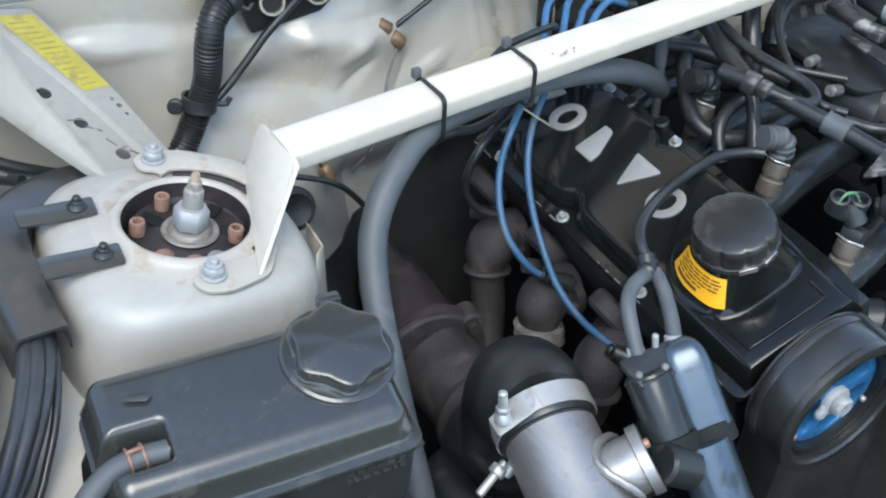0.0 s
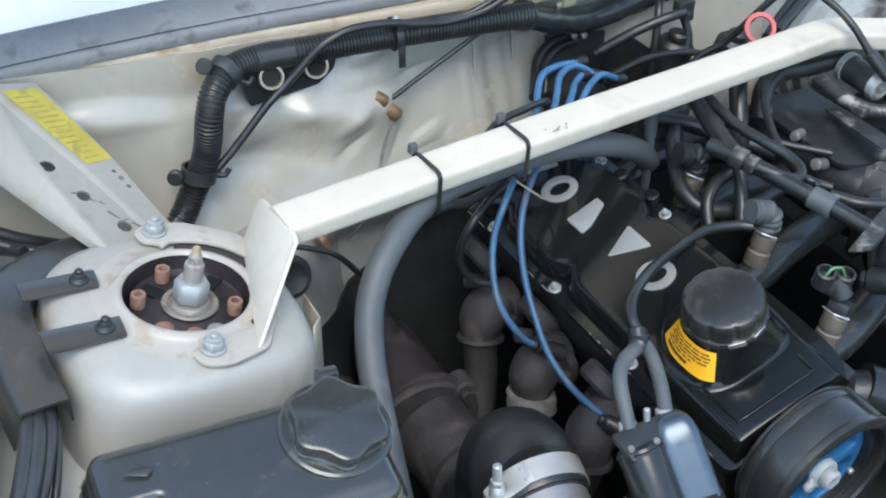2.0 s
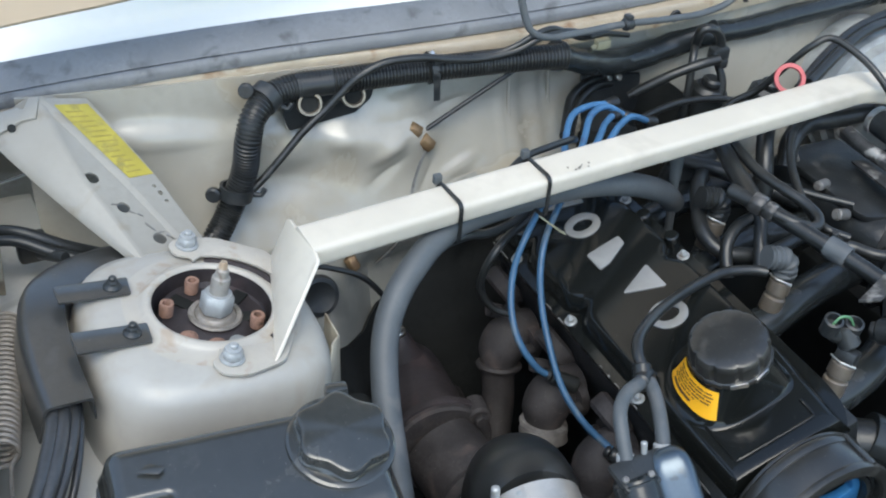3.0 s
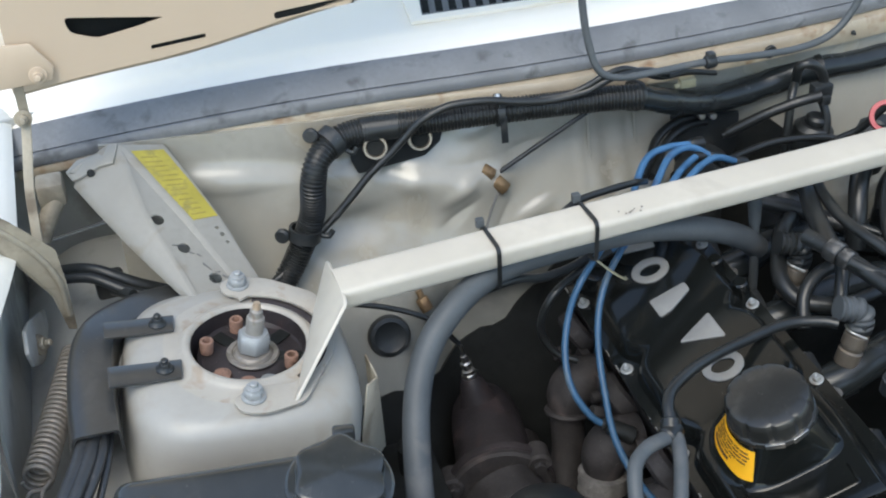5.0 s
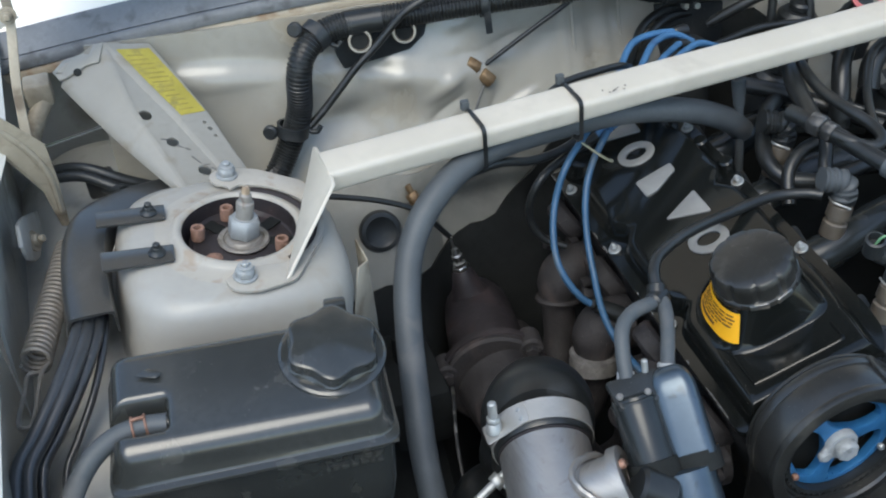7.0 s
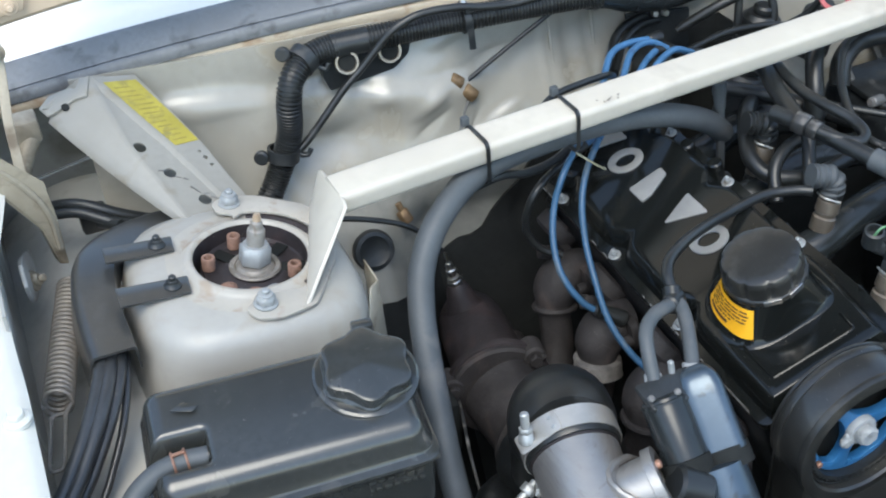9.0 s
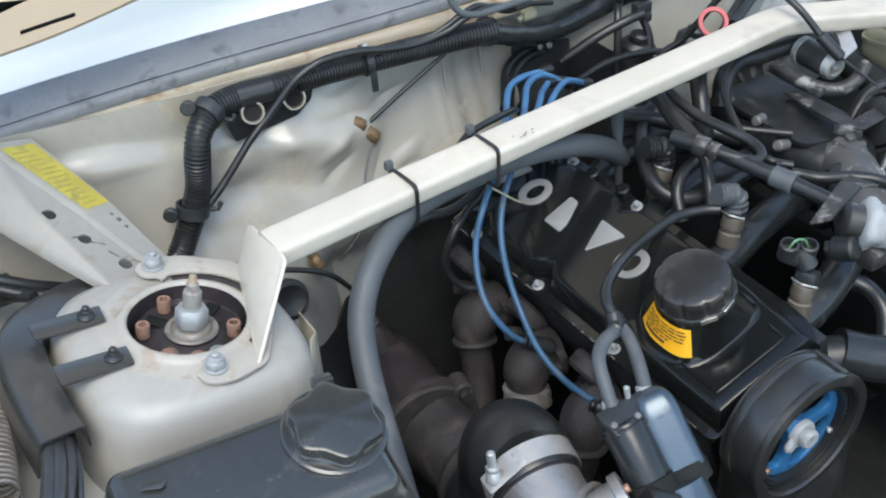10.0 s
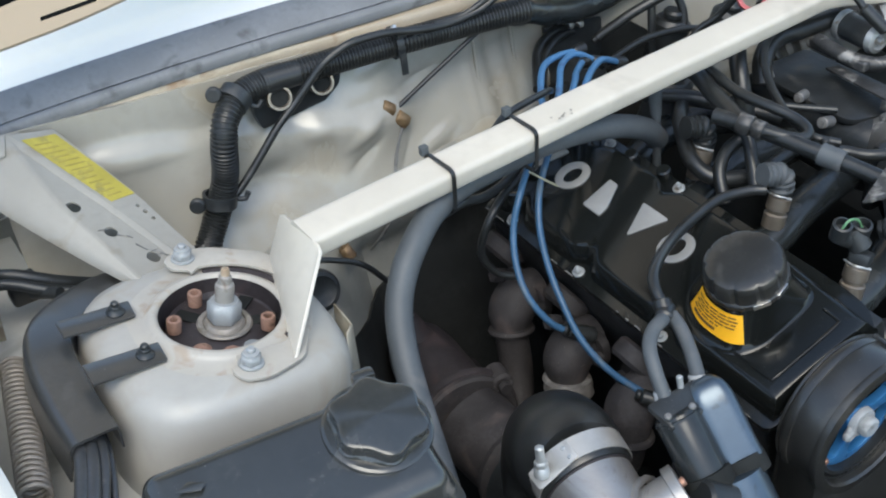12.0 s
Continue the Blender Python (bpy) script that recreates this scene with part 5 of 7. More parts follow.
def hose_clamp(center, d, r, width, label, screw_dir=(0, 0, 1), material=None):
    """A worm-drive hose clamp: band, housing and screw."""
    material = material or STEEL
    t = thing("hose_clamp", center, label, "hose clamp")
    strap_ring(center, d, r, width, 0.0012, material, t)
    c, d = Vector(center), Vector(d).normalized()
    s = Vector(screw_dir)
    s = (s - d * s.dot(d)).normalized()
    side = s.cross(d)
    p = c + s * (r + 0.004)
    m = Matrix(((side.x, d.x, s.x, p.x), (side.y, d.y, s.y, p.y), (side.z, d.z, s.z, p.z), (0, 0, 0, 1)))
    part("screw_housing", moved(box(-0.008, 0.008, -width * 0.45, width * 0.45, -0.004, 0.0035, 0.001), m), material, t)
    part("screw", moved(hexa((0.008, 0, 0), (0.0125, 0, 0), 0.0036), m), material, t)
    return t


def build_firewall_things():
    # pipe plate with two open unions
    plate = thing("pipe_plate", (-0.335, 0.24, 0.88), "black rubber plate with two open steel pipe unions", "pipe plate")
    m = Matrix(((1, 0, 0, 0), (0, 0, -1, 0.242), (0, 1, 0, 0), (0, 0, 0, 1)))
    part("backing", sheet(rounded([(-0.393, 0.872), (-0.386, 0.852), (-0.305, 0.859), (-0.286, 0.874), (-0.281, 0.892), (-0.295, 0.906), (-0.392, 0.902)], 0.003), 0.010, m, (), 0.002), DULL_BLACK, plate)
    ax = Vector((-0.18, -0.90, 0.30)).normalized()
    for x in (-0.3625, -0.3095):
        p = Vector((x, 0.236, 0.884))
        b = merge(hexa(p, p + ax * 0.011, 0.0155, 0.001), lathe([(0.0136, 0.010), (0.0143, 0.0145), (0.0136, 0.0175), (0.0112, 0.0175), (0.0104, 0.0165), (0.0104, 0.006)], frame_to(p, p + ax), 28, False))
        union = part("pipe_union", b, INJECTOR, plate)
        part("bore", rod(p + ax * 0.0105, p + ax * 0.0125, 0.0112), UNDER_AND_SHADE, union, "dark open bore")
    # corrugated loom: upright run, then along the flange
    up_run = [(-0.524, 0.172, 0.715), (-0.501, 0.192, 0.745), (-0.475, 0.206, 0.777), (-0.453, 0.210, 0.823), (-0.447, 0.208, 0.868), (-0.436, 0.216, 0.892), (-0.410, 0.232, 0.903), (-0.374, 0.236, 0.906), (-0.33, 0.231, 0.906), (-0.25, 0.223, 0.906), (-0.18, 0.212, 0.907), (-0.11, 0.200, 0.908), (-0.055, 0.190, 0.907)]
    loom = thing("wiring_loom", (-0.45, 0.21, 0.72), "black corrugated wiring loom along the firewall", "wiring loom")
    part("corrugated_sleeve", corrugated([(x + 0.004, y, z) for x, y, z in up_run], 0.0152, 0.0038, 0.11, 20), RUBBER, loom, sharp=25)
    trunk = [(-0.0612, 0.2, 0.9052), (-0.0203, 0.206, 0.8868), (0.0233, 0.218, 0.8684), (0.0715, 0.236, 0.8531), (0.1156, 0.245, 0.8497), (0.1552, 0.246, 0.8554), (0.1917, 0.242, 0.8642), (0.2196, 0.236, 0.8687), (0.2726, 0.236, 0.8672), (0.3358, 0.235, 0.8720), (0.3919, 0.235, 0.8740), (0.45, 0.236, 0.8765), (0.5233, 0.238, 0.8784), (0.60, 0.24, 0.882), (0.68, 0.25, 0.885)]
    pts = spline(trunk, 0.006)
    part("taped_trunk", sweep(pts, ring_shape(0.0150, 18), scale=lambda i: (min(1.16, 1 + i * 0.004) if i < 46 else 1.0) + 0.045 * math.sin(i * 0.9) * math.sin(i * 0.23) - 0.05 * (i % 2 == 0) * (i < 22)), SATIN_BLACK, loom, "tape wrapped loom trunk", sharp=30)
    for a, b in (((-0.378, 0.2365, 0.906), (-0.335, 0.2315, 0.906)), ((-0.0612, 0.2, 0.9052), (-0.05097, 0.2015, 0.9006)), ((0.2112, 0.2378, 0.8674), (0.2196, 0.236, 0.8687))):
        part("tape_wrap", rod(a, b, 0.0147 if a[0] < -0.1 else 0.0188, edge=0.001), RUBBER, loom)
    # thin cable beside the loom
    cab = [(-0.5257, 0.182, 0.7525), (-0.4958, 0.192, 0.7612), (-0.4717, 0.199, 0.7781), (-0.449, 0.204, 0.7967), (-0.424, 0.208, 0.8152), (-0.3998, 0.211, 0.8375), (-0.3765, 0.214, 0.8596), (-0.3489, 0.216, 0.8813), (-0.3300, 0.214, 0.9004), (-0.3125, 0.211, 0.9179), (-0.287, 0.209, 0.9298), (-0.2641, 0.207, 0.9326), (-0.2319, 0.203, 0.9314), (-0.1997, 0.199, 0.9252), (-0.1602, 0.195, 0.9217), (-0.121, 0.189, 0.9279), (-0.098, 0.186, 0.9385), (-0.0763, 0.188, 0.942), (-0.0454, 0.194, 0.9359), (-0.0136, 0.2, 0.9232)]
    solid("cable", hose(cab, 0.0046), RUBBER, "thin black cable clipped to the wiring loom", "cable")
    cab = [(-0.1758, 0.199, 0.924), (-0.1433, 0.194, 0.9255), (-0.1206, 0.19, 0.9338), (-0.1011, 0.187, 0.9445), (-0.072, 0.19, 0.9466), (-0.0243, 0.2, 0.9212), (0.0161, 0.208, 0.9158), (0.0573, 0.215, 0.9034)]
    solid("cable", hose(cab, 0.0036), RUBBER, "thin black cable lying on the wiring loom", "cable")
    # loom clamps
    for p, d, r, tail in (((-0.414, 0.2305, 0.902), (-0.8, -0.42, -0.3), 0.0145, (-0.020, 0.004, 0.012)), ((-0.4605, 0.2065, 0.803), (0.25, 0.1, 1), 0.0150, (-0.024, 0.004, 0.002))):
        t = thing("loom_clamp", p, "black nylon strap clamp around the wiring loom", "clamp", "loom clamps")
        strap_ring(p, d, r + 0.0012, 0.0140, 0.0030, DULL_BLACK, t, "strap")
        q = Vector(p) + Vector(tail)
        part("stud_head", merge(rod(q, q + Vector((-0.004, -0.008, 0.002)), 0.0086, edge=0.002), hose([Vector(p) + Vector(tail) * 0.5, q], 0.004)), DULL_BLACK, t)
        q2 = Vector(p) - Vector(tail) * 0.9 + Vector((0.004, -0.004, -0.004))
        part("stud_tail", hose([Vector(p) - Vector(tail) * 0.5, q2, q2 + Vector((0.006, 0, 0.007))], 0.0032), DULL_BLACK, t)
    t = thing("loom_clamp", (-0.218, 0.217, 0.908), "black cable tie round the wiring loom with a pale head", "clamp", "loom clamps")
    strap_ring((-0.218, 0.2165, 0.909), (1, -0.14, 0), 0.0172, 0.0075, 0.0018, DULL_BLACK, t, "strap")
    part("head", box(-0.224, -0.213, 0.198, 0.206, 0.921, 0.931, 0.001), DULL_BLACK, t)
    part("tail", quad_plate([(-0.2225, 0.200, 0.910), (-0.2145, 0.199, 0.910), (-0.212, 0.200, 0.874), (-0.220, 0.201, 0.874)], 0.002, 0.0004), DULL_BLACK, t)
    part("clip_screw", rod((-0.2225, 0.211, 0.930), (-0.2225, 0.206, 0.934), 0.003, edge=0.0008), STEEL, t)
    # nut row in the flange
    for x, r in ((0.135, 0.0085), (0.088, 0.003), (0.106, 0.003), (0.20, 0.0025), (0.255, 0.003)):
        p = Vector((x, cowl_y(x) - 0.0195, 0.912))
        solid("flange_plug", merge(rod(p, p + Vector((0, -0.004, 0)), r, edge=0.001), rod(p + Vector((0, -0.003, 0)), p + Vector((0, -0.007, 0)), r * 0.5, edge=0.0006)), DULL_BLACK, "small dark plug in the cowl flange", "plug", "flange plugs")
    # brass union with its two pipes
    union = thing("brass_union", (-0.22, 0.23, 0.81), "tarnished brass brake pipe union on the firewall", "pipe union")
    for p, q, r in (((-0.239, 0.224, 0.830), (-0.226, 0.220, 0.820), 0.0092), ((-0.224, 0.219, 0.814), (-0.212, 0.214, 0.801), 0.0095), ((-0.232, 0.236, 0.822), (-0.221, 0.216, 0.811), 0.0066)):
        part("union_nut", hexa(p, q, r, 0.001), BRASS, union)
    solid("brake_pipe", hose([(-0.224, 0.224, 0.816), (-0.163, 0.214, 0.857), (-0.105, 0.203, 0.896)], 0.0030, 8), DULL_BLACK, "thin dark brake pipe rising from the union", "pipe")
    solid("brake_pipe", hose([(x, firewall_y(x, z) - 0.017, z) for x, z in ((-0.227, 0.807), (-0.236, 0.790), (-0.246, 0.766), (-0.258, 0.735), (-0.272, 0.70), (-0.29, 0.66))], 0.0018, 8), DULL_STEEL, "thin steel brake pipe running down the firewall", "pipe")
    solid("brass_fitting", merge(hexa((-0.338, 0.168, 0.702), (-0.332, 0.160, 0.688), 0.008), rod((-0.340, 0.171, 0.712), (-0.337, 0.167, 0.702), 0.004)), BRASS, "small brass pipe fitting low on the firewall", "pipe fitting")
    # seam strips and scratches pressed in the sheet
    for x in (-0.100, -0.030):
        solid("sheet_seam", hose([(x, firewall_y(x, 0.90) - 0.0003, 0.90), (x + 0.002, firewall_y(x + 0.002, 0.8) - 0.0003, 0.80), (x + 0.004, firewall_y(x + 0.004, 0.7) - 0.0003, 0.70)], 0.0022, 8, 0.01), CREAM, "pressed vertical seam in the firewall sheet", "seam", kind="structure")
    # grommet and sensor cable
    gy = firewall_y(-0.385, 0.672)
    solid("grommet", lathe([(0.0, 0.004), (0.016, 0.004), (0.019, 0.006), (0.024, 0.005), (0.026, 0.001), (0.026, -0.004)], frame_to((-0.385, gy - 0.0125, 0.672), (-0.385, gy - 0.9, 1.05)), 32), DULL_BLACK, "round black rubber grommet in the footwell panel", "grommet")
    solid("cable", hose([(-0.495, 0.125, 0.772), (-0.44, 0.128, 0.753), (-0.385, 0.120, 0.736), (-0.345, 0.110, 0.716), (-0.3105, 0.108, 0.670)], 0.0034), RUBBER, "black oxygen sensor cable", "cable")
    # black sheet over the lower bulkhead, standing for deep shade and dirt
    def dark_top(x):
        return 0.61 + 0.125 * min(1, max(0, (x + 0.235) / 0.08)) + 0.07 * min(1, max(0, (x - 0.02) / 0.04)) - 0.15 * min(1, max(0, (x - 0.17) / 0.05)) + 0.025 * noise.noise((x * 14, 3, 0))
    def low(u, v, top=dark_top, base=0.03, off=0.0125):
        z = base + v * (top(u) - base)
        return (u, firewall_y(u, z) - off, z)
    solid("wall_bulkhead_shade", grid_surface(low, steps(-0.66, 0.84, 90), steps(0, 1, 22), 0.003), UNDER_AND_SHADE, "lower bulkhead behind the engine, blackened for shade and dirt", "bulkhead", kind="structure")
    # dirty cream footwell, its shade mixed into the grey colour
    def grey_top(x):
        return 0.685 + 0.05 * (x + 0.6) / 0.3 + 0.025 * noise.noise((x * 11, 8, 0))
    bm = grid_surface(lambda u, v: low(u, v, grey_top, 0.58, 0.0085), steps(-0.66, -0.155, 60), steps(0, 1, 14), 0.002)
    solid("wall_footwell", bm, FOOTWELL, "dirty footwell part of the bulkhead, greyed for shade", "bulkhead", kind="structure")
    # washer hose arching over the cowl
    solid("washer_hose", hose([(-0.128, 0.215, 1.10), (-0.124, 0.205, 1.04), (-0.119, 0.196, 0.99), (-0.108, 0.186, 0.953), (-0.082, 0.184, 0.940), (-0.04, 0.186, 0.937), (0.03, 0.192, 0.934), (0.10, 0.198, 0.926), (0.16, 0.203, 0.922), (0.205, 0.205, 0.932), (0.235, 0.208, 0.965), (0.25, 0.21, 1.02), (0.255, 0.22, 1.08)], 0.0044), GREY_HOSE, "dark grey rubber washer hose looping over the cowl", "hose")
    solid("hose_clip", merge(rod((0.028, 0.190, 0.934), (0.042, 0.192, 0.934), 0.008, edge=0.002), box(0.03, 0.04, 0.186, 0.197, 0.938, 0.946, 0.002)), DULL_BLACK, "black clip holding the washer hose", "clip")
    # plugs and connectors on the loom
    solid("connector", merge(moved(box(-0.010, 0.010, -0.005, 0.006, -0.006, 0.006, 0.002), Matrix.Translation((0.0204, 0.215, 0.8981))), rod((0.0204, 0.215, 0.8981), (0.0043, 0.215, 0.8942), 0.003)), RESERVOIR, "small yellowed electrical connector on the loom", "connector")
    for a, b in (((0.1756, 0.222, 0.8739), (0.1581, 0.2, 0.8586)), ((0.1999, 0.2, 0.849), (0.2034, 0.185, 0.8239))):
        solid("cable", hose([a, b, (b[0] - 0.006, b[1] - 0.01, b[2] - 0.03), (b[0] - 0.012, b[1] - 0.02, b[2] - 0.08)], 0.0055), RUBBER, "black cable dropping from the loom", "cable", "cables from the loom")
    solid("connector", moved(merge(box(-0.013, 0.013, -0.008, 0.008, -0.009, 0.009, 0.003), box(-0.006, 0.008, -0.014, -0.006, -0.016, -0.004, 0.002)), Matrix.Translation((0.1951, 0.195, 0.8627))), DULL_BLACK, "grey black connector hanging from the loom", "connector")
    solid("cable", hose([(0.1714, 0.215, 0.8679), (0.1663, 0.205, 0.8945), (0.1782, 0.2, 0.8987), (0.1954, 0.2, 0.885), (0.2035, 0.198, 0.8609)], 0.006), RUBBER, "looped black cable at the loom's branch", "cable")
    # clutter behind the near tower
    solid("cable", hose([(-0.735, 0.20, 0.815), (-0.70, 0.185, 0.818), (-0.665, 0.165, 0.806), (-0.62, 0.150, 0.79), (-0.55, 0.15, 0.74)], 0.0058), DULL_BLACK, "thick black cable behind the strut tower", "cable")
    solid("cable", hose([(-0.75, 0.24, 0.80), (-0.70, 0.20, 0.82), (-0.65, 0.18, 0.80), (-0.58, 0.18, 0.76)], 0.0065), DULL_BLACK, "black cable in the corner behind the tower", "cable")
    solid("junction_clip", merge(box(-0.70, -0.668, 0.190, 0.215, 0.78, 0.808, 0.005), rod((-0.68, 0.18, 0.80), (-0.66, 0.15, 0.81), 0.006)), DULL_BLACK, "dark plastic cable clip in the corner", "clip")


# ---- hoses and ignition leads ----
def build_hoses():
    solid("heater_hose", hose([(x - (0.003 if x < -0.3 else 0), y, z) for x, y, z in [(0.035, 0.045, 0.765), (0.005, 0.034, 0.795), (-0.045, 0.027, 0.823), (-0.11, 0.022, 0.843), (-0.17, 0.018, 0.850), (-0.23, 0.014, 0.851), (-0.28, 0.006, 0.851), (-0.318, -0.010, 0.849), (-0.352, -0.030, 0.840), (-0.378, -0.046, 0.822), (-0.397, -0.064, 0.798), (-0.411, -0.092, 0.772), (-0.421, -0.125, 0.744), (-0.430, -0.165, 0.712), (-0.438, -0.205, 0.675), (-0.44, -0.24, 0.62), (-0.44, -0.25, 0.55)]], 0.0138, 20), GREY_HOSE,
          "thick dusty grey rubber hose tied under the brace", "hose")
    d = Vector((0.26, 0.017, 0)).normalized()
    for x, z in ((-0.302, 0.8685), (-0.1945, 0.8690)):
        y = -0.0075 + (x + 0.463) * 0.0635 + 0.0003
        tie_wrap((x, y, z), d, 0.0225, 0.0250, (-1, 0, 2), "black nylon cable tie round the white brace bar")
    # blue plug leads
    fan = ((-0.0912, 0.11, 0.8437), (-0.0642, 0.11, 0.842), (-0.042, 0.11, 0.839), (-0.0225, 0.11, 0.837))
    mids = ((-0.0588, 0.148, 0.8494), (-0.0306, 0.148, 0.8438), (-0.0162, 0.138, 0.8319), (0.0089, 0.132, 0.8366))
    tops = ((-0.024, 0.165, 0.8455), (0.004, 0.165, 0.839), (0.004, 0.153, 0.831), (0.029, 0.141, 0.833))
    ends = ((0.01, 0.172, 0.838), (0.0311, 0.16, 0.8235), (0.01, 0.157, 0.828), (0.06, 0.15, 0.815))
    tails = ([(-0.118, 0.068, 0.834), (-0.165, 0.034, 0.824), (-0.201, 0.006, 0.808), (-0.219, -0.006, 0.778), (-0.232, -0.028, 0.748), (-0.236, -0.055, 0.722), (-0.222, -0.078, 0.694), (-0.200, -0.090, 0.678)],
             [(-0.105, 0.065, 0.831), (-0.140, 0.036, 0.816), (-0.167, 0.015, 0.796), (-0.185, -0.007, 0.771), (-0.195, -0.033, 0.740), (-0.201, -0.065, 0.711), (-0.208, -0.108, 0.688), (-0.206, -0.150, 0.674), (-0.200, -0.190, 0.672), (-0.19, -0.215, 0.668)],
             [(-0.10, 0.060, 0.826), (-0.145, 0.056, 0.800), (-0.19, 0.044, 0.788), (-0.221, 0.026, 0.785), (-0.237, 0.024, 0.760), (-0.236, 0.030, 0.726), (-0.222, 0.022, 0.700), (-0.20, 0.012, 0.69)],
             [(-0.09, 0.058, 0.824), (-0.13, 0.072, 0.79), (-0.16, 0.09, 0.75), (-0.17, 0.10, 0.70)])
    for k in range(4):
        top = [ends[k], tops[k], mids[k], fan[k]]
        solid("plug_lead", hose(top + tails[k][:2], 0.0042), BLUE, "blue silicone spark plug lead arching from the distributor", "plug lead", "plug leads")
        if k < 2:
            solid("plug_lead", hose(tails[k][1:], 0.0038), BLUE_DULL, "dusty blue spark plug lead hanging over the manifold", "plug lead", "hanging plug leads")
        else:
            solid("plug_lead", hose(tails[k][1:], 0.0044), RUBBER, "dark spark plug lead curling to the cylinder head", "plug lead", "dark plug leads")
    solid("lead_tie", sweep(spline([(-0.178, 0.020, 0.8205), (-0.166, 0.006, 0.812), (-0.152, 0.004, 0.800), (-0.144, 0.014, 0.792)], 0.002), [(-0.002, -0.0006), (0.002, -0.0006), (0.002, 0.0006), (-0.002, 0.0006)]), RESERVOIR, "pale plastic tie holding the plug leads together", "tie")
    for p, q in (((-0.207, -0.086, 0.683), (-0.180, -0.098, 0.668)), ((-0.203, -0.20, 0.672), (-0.180, -0.228, 0.662))):
        solid("plug_boot", merge(rod(p, q, 0.0085, 0.010, edge=0.002), rod(p, Vector(p) * 1.0 + (Vector(p) - Vector(q)).normalized() * 0.006, 0.0065, edge=0.002)), RUBBER, "black rubber spark plug boot", "plug boot", "plug boots")
    solid("cable", hose([(-0.13, 0.08, 0.80), (-0.188, 0.046, 0.800), (-0.236, 0.022, 0.812), (-0.275, 0.004, 0.832), (-0.31, -0.006, 0.836), (-0.33, -0.012, 0.835)], 0.0050), RUBBER, "dusty dark lead running along under the brace", "cable")
    solid("cable", hose([(-0.215, 0.034, 0.878), (-0.19, 0.045, 0.884), (-0.15, 0.058, 0.880), (-0.11, 0.075, 0.87), (-0.085, 0.10, 0.85)], 0.004), RUBBER, "black cable behind the brace bar", "cable")
    # distributor with its dark bracket
    dist = thing("distributor", (0.0, 0.16, 0.80), "black ignition distributor at the back of the engine", "distributor")
    part("cap_body", lathe([(0.026, 0), (0.035, 0.004), (0.037, 0.02), (0.033, 0.045), (0.028, 0.056), (0, 0.058)], frame_to((0.064, 0.246, 0.750), (0.046, 0.156, 0.772)), 32), DULL_BLACK, dist)
    part("body", rod((0.05, 0.22, 0.76), (0.02, 0.17, 0.66), 0.034, edge=0.004), UNDER_AND_SHADE, dist)
    for k in range(4):
        e, d = Vector(ends[k]), (Vector(ends[k]) - Vector(tops[k])).normalized()
        part("tower_boot", rod(e - d * 0.004, e + d * 0.016, 0.0062, 0.0085, edge=0.0015), RUBBER, dist)
    part("bracket", quad_plate([(0.018, 0.247, 0.838), (0.116, 0.249, 0.821), (0.122, 0.249, 0.747), (0.029, 0.247, 0.762)], 0.006, 0.002), DULL_BLACK, dist)
    for x, z in ((0.0850, 0.8135), (0.0690, 0.8165)):
        part("screw", rod((x - 0.01, 0.246, z + 0.012), (x - 0.01, 0.237, z + 0.014), 0.0044, edge=0.001), STEEL, dist)
    for pts, r in (([(0.0647, 0.252, 0.8177), (0.0426, 0.245, 0.8281), (0.0144, 0.235, 0.8295), (-0.0117, 0.22, 0.8236), (-0.0323, 0.195, 0.8158), (-0.0581, 0.16, 0.8143)], 0.0055), ([(0.0786, 0.252, 0.8111), (0.0548, 0.245, 0.8179), (0.0279, 0.235, 0.8206), (0.0008, 0.22, 0.8141), (-0.0215, 0.195, 0.8075), (-0.0446, 0.165, 0.808)], 0.0055)):
        solid("cable", hose(pts, r), RUBBER, "black cable beside the distributor", "cable", "cables by the distributor")
    solid("ignition_lead", merge(hose([(0.0864, 0.219, 0.8116), (0.1062, 0.21, 0.8261), (0.1303, 0.2, 0.8415), (0.1619, 0.19, 0.8548), (0.1893, 0.185, 0.8603)], 0.0066), rod((0.0864, 0.219, 0.8116), (0.08086, 0.2215, 0.8075), 0.0048, edge=0.001)), RUBBER, "black ignition lead with a bare end", "ignition lead")
    solid("cable", hose([(0.0401, 0.15, 0.8171), (0.0718, 0.16, 0.8171), (0.1124, 0.165, 0.8203), (0.1511, 0.165, 0.8188), (0.1875, 0.16, 0.815), (0.2215, 0.15, 0.8073)], 0.0045), RUBBER, "thin black cable behind the brace bar", "cable")
    solid("breather_hose", merge(hose([(0.022, 0.060, 0.868), (0.021, 0.040, 0.835), (0.024, 0.037, 0.79), (0.030, 0.038, 0.735), (0.034, 0.04, 0.69)], 0.0052), rod((0.020, 0.040, 0.842), (0.023, 0.038, 0.806), 0.0085, 0.0065, edge=0.001)), GREY_HOSE, "dark grey vertical breather hose", "hose")


